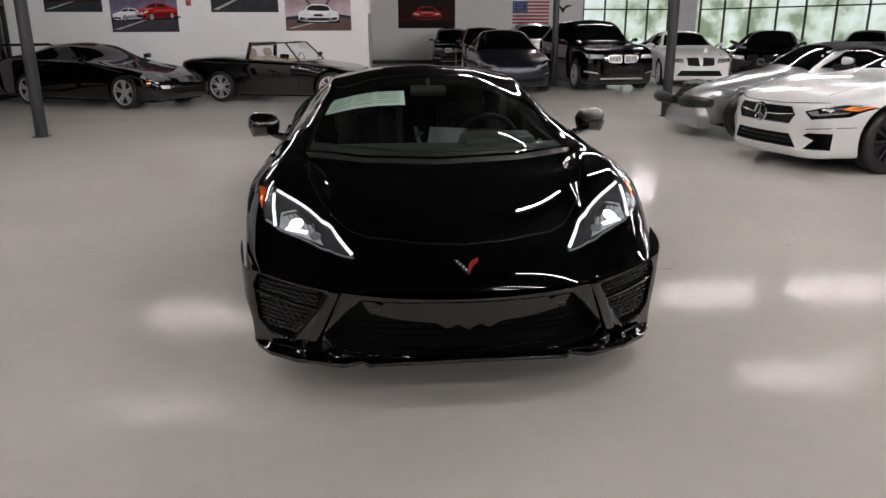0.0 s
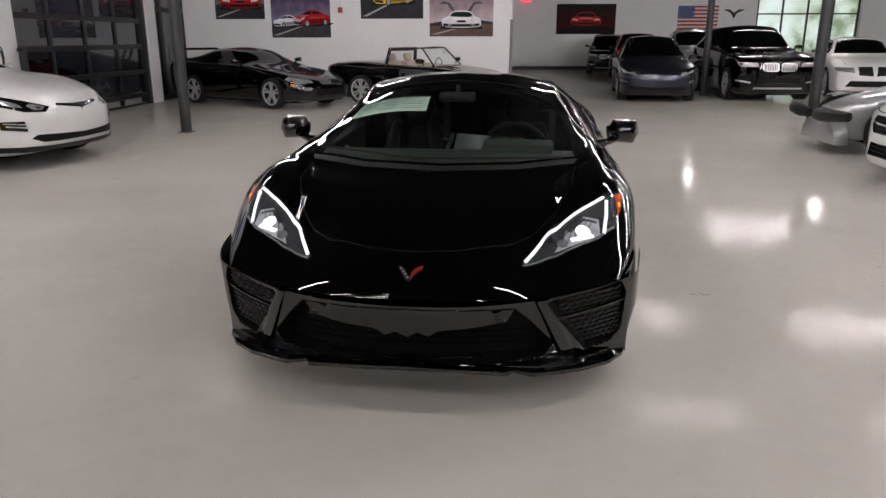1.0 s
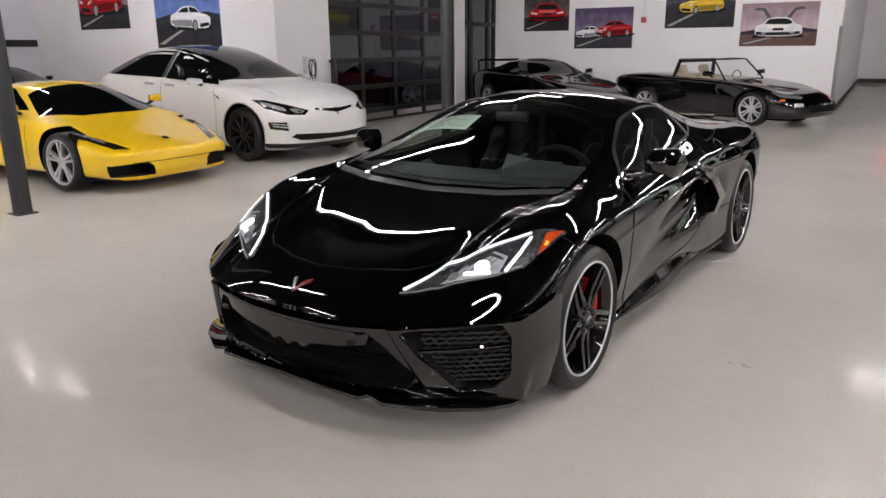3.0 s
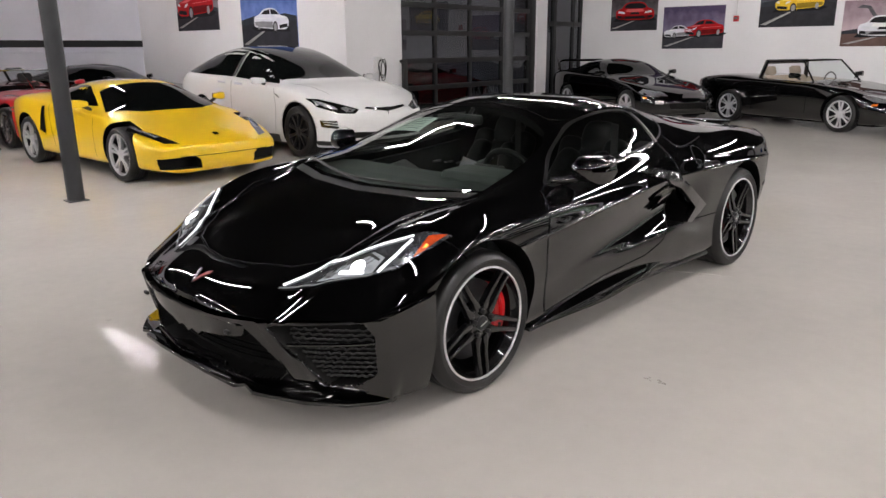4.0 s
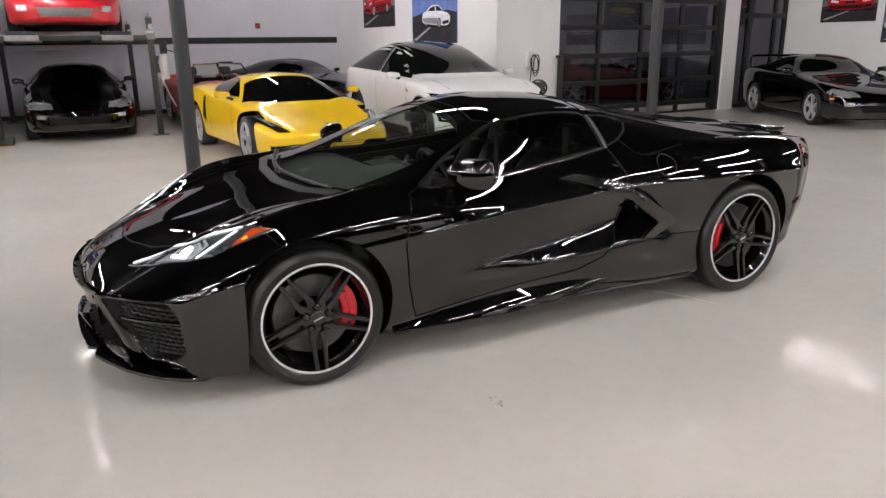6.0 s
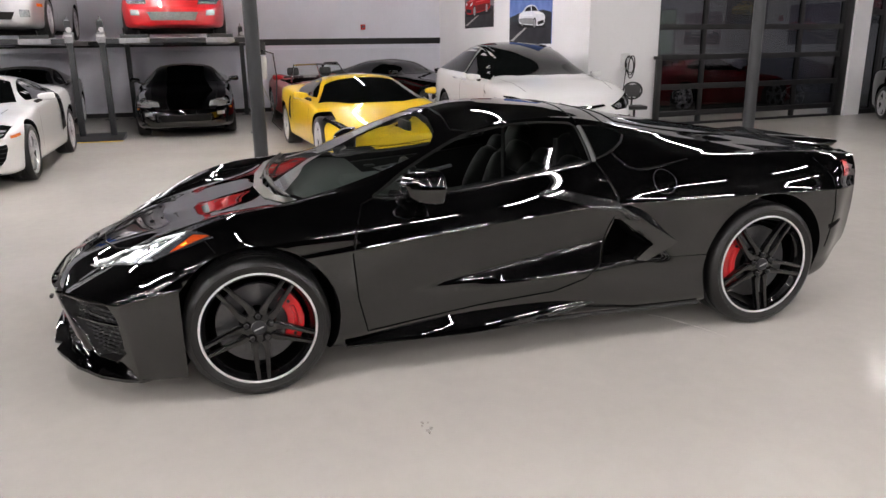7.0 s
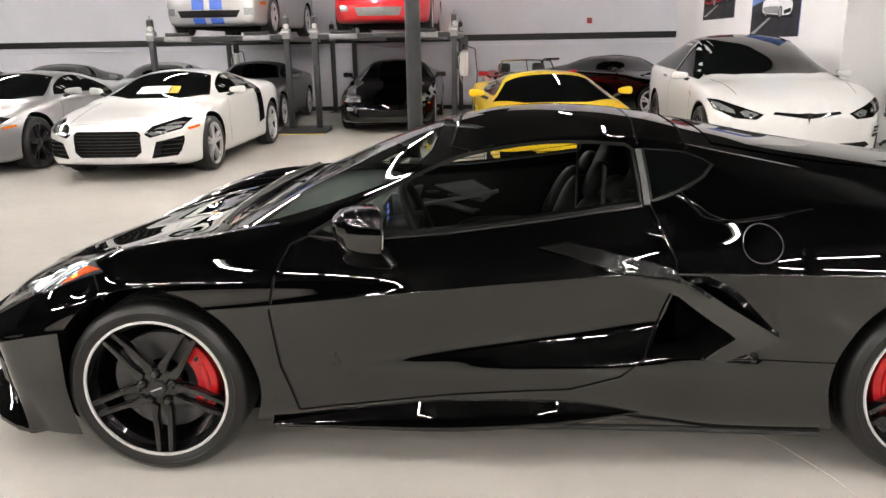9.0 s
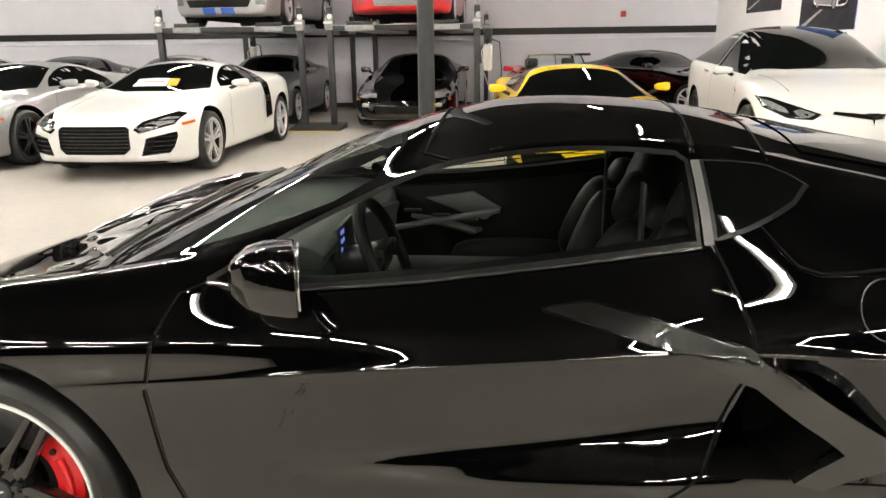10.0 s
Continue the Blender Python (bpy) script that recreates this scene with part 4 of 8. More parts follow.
DOORL = [(-0.80, 0.862), (-0.86, 0.84), (-0.905, 0.74), (-0.925, 0.63), (-0.905, 0.42), (-0.86, 0.235)]
for s in (-1, 1):
    finish("door_gap", SK.line(DOORL, "x", s, 0.006), VOID, hero, angle=0)
    finish("door_gap", SK.line([(0.366, 0.962), (0.391, 0.903), (0.434, 0.799), (0.435, 0.70), (0.405, 0.58), (0.35, 0.45), (0.27, 0.385), (0.1, 0.33), (-0.3, 0.30), (-0.86, 0.235)], "x", s, 0.006), VOID, hero, angle=0)
    finish("fender_gap", SK.line([(-1.56, 0.745), (-1.52, 0.70), (-1.495, 0.66)], "x", s, 0.005), VOID, hero, angle=0)
    finish("sill_gap", SK.line([(0.56, 0.452), (0.75, 0.45), (0.98, 0.445)], "x", s, 0.004), VOID, hero, angle=0)
    finish("haunch_gap", SK.line([(0.472, 1.0), (0.505, 0.96), (0.538, 0.925), (0.58, 0.914), (0.639, 0.915), (0.793, 0.932), (0.9, 0.945)], "x", s, 0.005), VOID, hero, angle=0)
    # Dark gap on the far side; alloy on the near side paints its edge highlight.
    finish("fuel_door_gap_glint", SK.line([(0.709 + 0.063 * math.cos(a), 0.85 + 0.058 * math.sin(a)) for a in np.linspace(0, 2 * math.pi, 40)], "x", s, 0.0028), DARKALLOY if s > 0 else VOID, hero, angle=0)
    for pts, sh in ((DOORL, (0.006, 0)), ([(0.366, 0.962), (0.391, 0.903), (0.434, 0.799)], (-0.006, 0)), ([(0.472, 1.0), (0.505, 0.96), (0.538, 0.925), (0.58, 0.914), (0.639, 0.915), (0.793, 0.932)], (0, -0.005))):
        part("panel_edge", bead(pts, "x", s, shift=sh), BLACK, hero, "rolled panel edge")
    finish("door_handle", SK.line([(0.352, 0.879), (0.375, 0.873), (0.40, 0.869), (0.409, 0.845)], "x", s, 0.005, 0.003), DIMCHROME, hero, "flush door handle edge", angle=0)
    # window surrounds
    ring = SIDEWIN + SIDEWIN[:1] if s > 0 else OFFWIN + OFFWIN[:1]
    finish("window_seal", SK.line(ring, "x", s, 0.011, 0.003), SEAL, hero, "satin dark grey window seal", angle=0)
    finish("window_trim", SK.line([(-0.80, 0.860), (-0.6, 0.85), (-0.3, 0.872), (0.05, 0.914), (0.34, 0.953)], "x", s, 0.005, 0.0065), DIMCHROME, hero, "thin bright belt trim", angle=0)
    finish("quarter_trim", SK.line(QUARTER[4:] + QUARTER[:1], "x", s, 0.009, 0.004), SEAL, hero, "dark quarter window trim", angle=0)
    finish("quarter_edge", SK.line(QUARTER[:5], "x", s, 0.003, 0.004), DIMCHROME, hero, angle=0)
    finish("pillar_trim", SK.line([(0.352, 1.12), (0.356, 0.957)], "x", s, 0.022, 0.006), PILLAR, hero, "grey pillar strip", angle=0)
    # boomerang blade over the side scoop
    BL = [(-0.015, 0.824), (0.085, 0.840), (0.21, 0.818), (0.40, 0.775), (0.51, 0.725), (0.63, 0.643), (0.79, 0.537), (0.70, 0.487), (0.60, 0.445), (0.54, 0.457), (0.64, 0.53), (0.515, 0.635), (0.44, 0.695), (0.28, 0.75), (0.09, 0.803)]
    me = SK.panel(BL, "x", s, 0.022, 0.03)
    bm = bmesh.new()
    bm.from_mesh(me)
    base = list(bm.verts)
    for v in base:
        # leading tip lies flush; the spine folds outward along its length
        v.co.x -= s * 0.017 * max(0.0, 1 - max(0.0, v.co.y + 0.03) / 0.45)
        f = min(1.0, max(0.0, (v.co.y - 0.2) / 0.3))
        v.co.x += (s * (0.962 - 0.2 * max(0.0, v.co.z - 0.69)) - v.co.x) * f
    r = bmesh.ops.extrude_face_region(bm, geom=list(bm.faces))
    for v in [e for e in r["geom"] if isinstance(e, bmesh.types.BMVert)]:
        v.co.x -= s * 0.03
    bmesh.ops.recalc_face_normals(bm, faces=bm.faces)
    part("side_blade", bm, TRIMBLACK, hero, "gloss black boomerang side blade", 40)
    # mirror on its stalk
    mu = new("door_mirror")
    mu.parent = hero
    mu.empty_display_size = 0.05
    outline = [(-0.95, -0.45), (-0.72, -0.92), (0.70, -1.0), (1.0, -0.12), (0.86, 0.72), (0.55, 0.95), (-0.65, 0.98), (-1.0, 0.35)]
    stations = ((-0.088, 0.30, 0.30, 0.0), (-0.078, 0.52, 0.52, 0.0), (-0.05, 0.80, 0.80, 0.002), (-0.01, 0.95, 0.95, 0.003), (0.045, 1.0, 1.0, 0.003), (0.062, 0.985, 0.985, 0.003))
    bm = bmesh.new()
    rings = []
    for dy, kx, kz, dz in stations:
        rings.append([bm.verts.new((s * (0.98 + 0.096 * u * kx), -0.60 + dy + 0.028 * u * kx, 0.926 + dz + (0.070 + 0.006 * u) * v * kz)) for u, v in outline])
    n = len(outline)
    for A, B in zip(rings, rings[1:]):
        for k in range(n):
            bm.faces.new((A[k], A[(k + 1) % n], B[(k + 1) % n], B[k]))
    bm.faces.new(rings[0])
    bm.faces.new(rings[-1])
    bmesh.ops.recalc_face_normals(bm, faces=bm.faces)
    bmesh.ops.bevel(bm, geom=[e for e in bm.edges if e.calc_face_angle(0) > 0.25], offset=0.006, segments=3, affect="EDGES", profile=0.5)
    part("mirror_shell", bm, BLACK, mu, "gloss black angular mirror shell", 30)
    bm = bmesh.new()
    prism(bm, [(0.096 * u * 0.9, 0.07 * v * 0.86) for u, v in outline], "y", -0.002, 0.003, 0.001)
    bmesh.ops.transform(bm, matrix=Matrix.Translation((s * 0.98, -0.534, 0.929)) @ Matrix.Diagonal((s, 1, 1, 1)) @ Matrix.Rotation(radians(15), 4, "Z"), verts=bm.verts)
    bmesh.ops.recalc_face_normals(bm, faces=bm.faces)
    part("mirror_face", bm, CHROME, mu, "silvered mirror glass")
    bm = bmesh.new()
    tube(bm, [(s * 0.81, -0.70, 0.866), (s * 0.87, -0.67, 0.872), (s * 0.93, -0.62, 0.885), (s * 0.96, -0.61, 0.9)], [0.026, 0.022, 0.02, 0.026], 12)
    part("mirror_arm", bm, GLOSSBLACK, mu)
    # skirt wedge under the door: a ledge that slopes outward and down, fading out towards the rear
    bm = bmesh.new()
    rings = []
    for y in np.linspace(-0.965, 0.43, 29):
        up = float(pchip([(-0.965, 0.178), (-0.68, 0.225), (-0.37, 0.272), (0.0, 0.285), (0.43, 0.25)], y))
        low = float(pchip([(-0.965, 0.166), (-0.4, 0.166), (0.06, 0.192), (0.43, 0.246)], y))
        out = 0.42 * (up - low)
        x = float(pchip(HERO["x2"], y)) - 0.006
        rings.append([bm.verts.new((s * (x + dx), y, z)) for dx, z in ((-0.03, up + 0.004), (0.0, up), (0.45 * out, (up + low) / 2 + 0.004), (out, low + 0.004), (out, low), (out - 0.012, low - 0.006), (-0.05, low - 0.008))])
    for A, B in zip(rings, rings[1:]):
        for k in range(6):
            bm.faces.new((A[k], A[k + 1], B[k + 1], B[k]))
        bm.faces.new((A[6], A[0], B[0], B[6]))
    bm.faces.new(rings[0])
    bm.faces.new(rings[-1])
    bmesh.ops.recalc_face_normals(bm, faces=bm.faces)
    part("side_skirt", bm, BLACK, hero, "gloss black side skirt", 40)
    # A black tube along the sill draws the thin shadow line under the body.
    part("sill_shadow_line", tube(bmesh.new(), [(s * (float(pchip(HERO["x2"], y)) - 0.012), y, 0.166) for y in np.linspace(-0.96, 0.97, 14)], 0.012, 8), SATINBLACK, hero, "black tube drawn as the shadow line under the sill")
    finish("tail_lamp", SK.panel([(1.89, 0.80), (1.96, 0.80), (1.985, 0.87), (1.92, 0.878)], "x", s, 0.004, 0.03), REDLENS, hero, "red wraparound tail lamp", angle=0)
    finish("tail_gap", SK.line([(1.70, 0.93), (1.735, 0.86), (1.79, 0.80), (1.82, 0.62), (1.80, 0.40)], "x", s, 0.005), VOID, hero, angle=0)
    finish("rear_vent", SK.panel([(1.79, 0.535), (1.9, 0.56), (1.9, 0.545), (1.8, 0.51)], "x", s, 0.004, 0.03), VOID, hero, angle=0)
for pts in ROOFSEAMS:
    part("panel_edge", bead(pts, "z", 1, 0.0025, shift=(0, -0.006)), BLACK, hero, "rolled roof panel edge")
# rear hatch glass, deck and spoiler
finish("rear_hatch", SK.panel([(-0.46, 0.66), (0.46, 0.66), (0.40, 1.45), (0.25, 1.62), (-0.25, 1.62), (-0.40, 1.45)], "z", 1, 0.004, 0.06), DARKGLASS, hero, "dark rear hatch glass", angle=0)
bm = bmesh.new()
prism(bm, [(2.0, 0.925), (2.25, 0.935), (2.262, 0.925), (2.22, 0.90), (2.0, 0.90)], "x", -0.46, 0.46, 0.006)
part("rear_spoiler", bm, BLACK, hero, "low black rear spoiler")
# -- front bumper --
GR = [(-0.475, 0.385), (-0.42, 0.436), (0.42, 0.436), (0.475, 0.385), (0.575, 0.262), (0.545, 0.215), (0.40, 0.20), (-0.40, 0.20), (-0.545, 0.215), (-0.575, 0.262)]
BAR = [(-0.43, 0.436), (0.43, 0.436), (0.40, 0.375), (0.28, 0.352), (0.13, 0.335), (0.09, 0.305), (0.045, 0.325), (0, 0.30), (-0.045, 0.325), (-0.09, 0.305), (-0.13, 0.335), (-0.28, 0.352), (-0.40, 0.375)]
OUT = [(0.555, 0.452), (0.70, 0.464), (0.855, 0.474), (0.878, 0.42), (0.868, 0.26), (0.82, 0.212), (0.715, 0.205), (0.66, 0.285), (0.60, 0.375)]


def sdf(poly, px, pz):
    """Signed distance to a polygon, negative inside, for arrays of points."""
    d = np.full(px.shape, 1e9)
    inside = np.zeros(px.shape, bool)
    n = len(poly)
    for i in range(n):
        (ax, az), (bx, bz) = poly[i], poly[(i + 1) % n]
        ex, ez = bx - ax, bz - az
        t = np.clip(((px - ax) * ex + (pz - az) * ez) / (ex * ex + ez * ez), 0, 1)
        d = np.minimum(d, np.hypot(px - ax - t * ex, pz - az - t * ez))
        hit = ((az > pz) != (bz > pz)) & (px < ex * (pz - az) / (ez if ez else 1e-9) + ax)
        inside ^= hit
    return np.where(inside, -d, d)


def ramp(d, w):
    s = np.clip(0.5 - d / w, 0, 1)
    return s * s * (3 - 2 * s)


def front_y(x, z):
    """How far forward the bumper's face lies, before its openings."""
    q = (np.abs(x) / 0.93) ** 2.5
    lean = np.clip((0.47 - z) / 0.3, 0, 1)
    return -2.325 + 0.42 * q + 0.05 * lean + 0.02 * np.exp(-((z - 0.44) / 0.02) ** 2) * 0


nx, nz = 441, 90
gx, gz = np.meshgrid(np.linspace(-0.905, 0.905, nx), np.linspace(0.0, 1.0, nz))
zlo = 0.195 - 0.07 * (np.abs(gx) / 0.9) ** 2
zhi = 0.452 + 0.035 * (np.abs(gx) / 0.9) ** 1.5
gz = zlo + (zhi - zlo) * gz
dg, db = sdf(GR, gx, gz), sdf(BAR, gx, gz)
do = sdf(OUT, np.abs(gx), gz)
yy = front_y(gx, gz) + 0.11 * ramp(dg, 0.012) * (1 - ramp(db, 0.01)) + 0.018 * ramp(db, 0.01) + 0.085 * ramp(do, 0.012)
# proud corner of the bumper outboard of the intakes, and the blades between the openings
wrap = 18
yy -= 0.016 * ramp(np.abs(np.abs(gx) - (0.56 + (0.40 - gz) * 0.42)) - 0.028, 0.02) * ramp(0.215 - gz, 0.02)
# the bumper wraps round each corner towards the wheel arch
f = (np.linspace(0, 1, wrap + 1)[1:] ** 1.2)[None, :]
ends = []
for s in (-1, 1):
    e = -1 if s > 0 else 0
    y0 = yy[:, e:][:, :1] if s > 0 else yy[:, :1]
    z0 = gz[:, -1:]
    tuck = 0.055 * np.clip((0.32 - z0) / 0.2, 0, 1) ** 1.4 * np.clip(f * 2.5, 0, 1)
    xw = 0.905 * (1 - f) ** 2 + 2 * f * (1 - f) * 0.955 + 0.961 * f * f
    yw = y0 * (1 - f) ** 2 + 2 * f * (1 - f) * (y0 + 0.054) - 1.68 * f * f
    ends.append((s * (xw - tuck), yw, z0 + (z0 - 0.12) / 0.37 * 0.06 * f))
gx = np.hstack([ends[0][0][:, ::-1], gx, ends[1][0]])
yy = np.hstack([ends[0][1][:, ::-1], yy, ends[1][1]])
gz = np.hstack([ends[0][2][:, ::-1], gz, ends[1][2]])
nx += 2 * wrap
coords = np.stack([gx, yy, gz], -1).reshape(-1, 3)
cx = (gx[:-1, :-1] + gx[1:, 1:]) / 2
cz = (gz[:-1, :-1] + gz[1:, 1:]) / 2
mid_g = (sdf(GR, cx, cz) < 0.004) & (sdf(BAR, cx, cz) > -0.003)
mid_o = sdf(OUT, np.abs(cx), cz) < 0.005


def sheet_of(mask):
    ids = [(j * nx + i, j * nx + i + 1, (j + 1) * nx + i + 1, (j + 1) * nx + i) for j, i in zip(*np.nonzero(mask))]
    used = sorted({k for f in ids for k in f})
    at = {k: n for n, k in enumerate(used)}
    me = bpy.data.meshes.new("sheet")
    me.from_pydata([tuple(coords[k]) for k in used], [], [tuple(at[k] for k in f) for f in ids])
    return me


finish("front_bumper", sheet_of(~mid_g & ~mid_o), BLACK, hero, "sculpted gloss black front bumper", 50)
finish("grille", sheet_of(mid_g), GRILLE, hero, "black recessed centre grille", 50)
finish("corner_intake", sheet_of(mid_o & (cx > 0)), GRILLE, hero, "black corner intake", 50)
finish("corner_intake", sheet_of(mid_o & (cx < 0)), GRILLE, hero, "black corner intake", 50)
for s in (-1, 1):
    for k in range(11):
        z = 0.235 + k * 0.0205
        xs = np.linspace(0.60 if z > 0.36 else 0.60 + (0.375 - z) * 0.68, 0.862, 22)
        pts = [(s * x, float(front_y(np.array(x), np.array(z))) + 0.036 + 0.005 * math.sin(i * 1.9 + k * 2.6), z + 0.0035 * math.sin(i * 2.3 + k * 1.7)) for i, x in enumerate(xs)]
        part("intake_slat", tube(bmesh.new(), pts, 0.0045, 6), SATINBLACK, hero)
    bm = bmesh.new()
    tube(bm, [(s * x, float(front_y(np.array(x), np.array(0.375))) + 0.012, 0.372 + 0.06 * (x - 0.6)) for x in np.linspace(0.595, 0.872, 10)], [0.008] * 9 + [0.005], 6)
    part("intake_bar", bm, BLACK, hero, "gloss black bar across the intake")
    part("plate_mount", boxed(s * 0.37 - 0.018, s * 0.37 + 0.018, -2.30, -2.285, 0.395, 0.412, 0.004), SATINBLACK, hero)
# lower grille bars
bm = bmesh.new()
tube(bm, [(-0.30, -2.27, 0.238), (-0.12, -2.30, 0.232), (0, -2.315, 0.228), (0.12, -2.30, 0.232), (0.30, -2.27, 0.238)], 0.009, 8)
part("grille_bar", bm, BLACK, hero)
for k in range(3):
    z = 0.262 + 0.026 * k
    part("grille_bar", tube(bmesh.new(), [(x, -2.215 + 0.42 * (abs(x) / 0.93) ** 2.5, z) for x in np.linspace(-0.46, 0.46, 15)], 0.004, 6), VOID, hero)
# splitter
half = [(0.0, -2.335), (0.2, -2.328), (0.40, -2.305), (0.425, -2.265), (0.50, -2.28), (0.55, -2.255), (0.70, -2.165), (0.82, -2.05), (0.885, -1.94), (0.905, -1.87), (0.895, -1.84), (0.85, -1.86), (0.78, -1.95), (0.5, -2.15), (0.0, -2.22)]
bm = bmesh.new()
prism(bm, half + [(-x, y) for x, y in half[-2:0:-1]], "z", 0.008, 0.026)
for v in bm.verts:
    v.co.z += 0.182 - 0.070 * (abs(v.co.x) / 0.93) ** 1.6 + (0.012 if 0.43 < abs(v.co.x) < 0.56 and v.co.y < -2.28 else 0)
bmesh.ops.bevel(bm, geom=list(bm.edges), offset=0.003, segments=2, affect="EDGES", profile=0.5)
part("front_splitter", bm, BLACK, hero, "gloss black front splitter", 40)
# -- wheels --


def hero_wheel(r, width, rim_r, outer_x, y, side, caliper_angle, spin):
    w = new("wheel")
    w.empty_display_size = 0.1
    w.parent = hero
    w.matrix_basis = pose(side * outer_x, y, r, 0, 0, 0 if side > 0 else 180)
    bm = bmesh.new()
    prof = [(rim_r - 0.004, -width + 0.02), (rim_r + 0.03, -width), (r - 0.03, -width), (r - 0.007, -width + 0.025), (r, -width + 0.05)]
    for k in range(4):
        a = -width + 0.05 + (width - 0.09) * (k + 0.5) / 4
        prof += [(r, a - 0.006), (r - 0.006, a - 0.005), (r - 0.006, a + 0.005), (r, a + 0.006)]
    prof += [(r, -0.042), (r - 0.006, -0.018), (r - 0.022, -0.004), (rim_r + 0.035, 0.0), (rim_r + 0.033, 0.0022), (rim_r + 0.026, 0.0022), (rim_r + 0.024, 0.0), (rim_r + 0.008, -0.003), (rim_r - 0.004, -0.012)]
    lathe(bm, prof, 72)
    bmesh.ops.recalc_face_normals(bm, faces=bm.faces)
    ty = part("tyre", bm, RUBBER, w, "", 35)
    bm = bmesh.new()
    lathe(bm, [(rim_r + 0.002, -0.013), (rim_r - 0.001, -0.005), (rim_r - 0.0085, -0.004), (rim_r - 0.0105, -0.012)], 72)
    bmesh.ops.recalc_face_normals(bm, faces=bm.faces)
    part("rim_lip", bm, MACHINED, w, "bright machined rim edge")
    bm = bmesh.new()
    lathe(bm, [(rim_r - 0.0105, -0.011), (rim_r - 0.018, -0.035), (rim_r - 0.03, -0.05), (rim_r - 0.035, -width + 0.03), (rim_r, -width + 0.015)], 72)
    bmesh.ops.recalc_face_normals(bm, faces=bm.faces)
    part("rim_barrel", bm, ALLBLACK, w, "gloss black rim barrel")
    R = rim_r - 0.013
    for k in range(5):
        sp = bmesh.new()
        for e in (-1, 1):
            poly = [(e * 0.004, 0.07), (e * 0.034, 0.05), (e * 0.043, 0.085), (e * 0.036, R * 0.6), (e * 0.031, R), (e * 0.013, R), (e * 0.015, R * 0.62), (e * 0.016, 0.115)]
            prism(sp, poly if e > 0 else poly[::-1], "x", -0.05, -0.017, 0.004)
        for v in sp.verts:
            rad = math.hypot(v.co.y, v.co.z)
            v.co.x += 0.012 * (rad / R) ** 2 - 0.018 * max(0.0, 1 - abs(rad - R * 0.55) / (R * 0.5)) * 0.5
        bmesh.ops.rotate(sp, cent=(0, 0, 0), matrix=Matrix.Rotation(radians(spin + 72 * k), 3, "X"), verts=sp.verts)
        part("spoke", sp, ALLBLACK, w)
    bm = bmesh.new()
    lathe(bm, [(0.0001, -0.026), (0.05, -0.026), (0.076, -0.031), (0.082, -0.045), (0.07, -0.09), (0.0001, -0.09)], 40)
    bmesh.ops.recalc_face_normals(bm, faces=bm.faces)
    part("hub", bm, ALLBLACK, w)
    bm = bmesh.new()
    lathe(bm, [(0.0001, -0.012), (0.028, -0.013), (0.034, -0.018), (0.034, -0.03)], 32)
    bmesh.ops.recalc_face_normals(bm, faces=bm.faces)
    part("centre_cap", bm, DARKALLOY, w, "grey centre cap")
    cap = boxed(-0.0115, -0.0105, -0.022, 0.022, -0.0025, 0.0025, 0, Matrix.Rotation(radians(20), 4, "X"))
    part("cap_mark", cap, ALLOY, w)
    for k in range(5):
        a = radians(spin + 36 + 72 * k)
        c, d = 0.057 * math.sin(-a), 0.057 * math.cos(a)
        bm = bmesh.new()
        lathe(bm, [(0.0001, -0.006), (0.008, -0.006), (0.0105, -0.009), (0.0105, -0.035)], 12)
        bmesh.ops.translate(bm, vec=(0, c, d), verts=bm.verts)
        bmesh.ops.recalc_face_normals(bm, faces=bm.faces)
        part("lug_nut", bm, mat("dark_lug_steel", (0.05, 0.05, 0.052), 0.3, 0.6, vary=0.1), w)
        bm = bmesh.new()
        lathe(bm, [(0.0105, -0.0235), (0.0205, -0.0235), (0.0205, -0.03)], 16)
        bmesh.ops.translate(bm, vec=(0, c, d), verts=bm.verts)
        part("lug_pocket", bm, VOID, w)
    bm = bmesh.new()
    dr = rim_r - 0.075
    lathe(bm, [(0.085, -0.095), (dr, -0.095), (dr, -0.125), (0.085, -0.125)], 56)
    bmesh.ops.recalc_face_normals(bm, faces=bm.faces)
    dsc = part("brake_disc", bm, DISC, w, "grey steel brake disc")
    a0, a1 = radians(caliper_angle - 38), radians(caliper_angle + 38)
    if side < 0:
        a0, a1 = math.pi - a1, math.pi - a0
    angs = np.linspace(a0, a1, 15)
    rin, rout = dr - 0.055, dr + 0.022
    bm = bmesh.new()
    poly = [(rout * (1 - 0.03 * abs(k - 7) / 7) * math.cos(a), rout * (1 - 0.03 * abs(k - 7) / 7) * math.sin(a)) for k, a in enumerate(angs)] + [(rin * math.cos(a), rin * math.sin(a)) for a in angs[::-1]]
    prism(bm, poly, "x", -0.135, -0.058, 0.008)
    cal = part("caliper", bm, REDCAL, w, "red painted brake caliper", 40)
    am = (a0 + a1) / 2
    rm = (rin + rout) / 2
    bm = bmesh.new()
    tube(bm, [(-0.058, rm * math.cos(am + d), rm * math.sin(am + d)) for d in (-0.34, -0.17, 0, 0.17, 0.34)], 0.011, 8)
    part("caliper_rib", bm, REDCAL, cal)
    for d in (-0.48, 0.48):
        part("caliper_bolt", tube(bmesh.new(), [(-0.062, rm * math.cos(am + d), rm * math.sin(am + d)), (-0.05, rm * math.cos(am + d), rm * math.sin(am + d))], 0.008, 8), SATINBLACK, cal)
    return w


for s in (-1, 1):
    hero_wheel(0.327, 0.245, 0.262, 0.955, FA, s, 8, 37)
    hero_wheel(0.346, 0.305, 0.278, 0.952, RA, s, 172, -31)

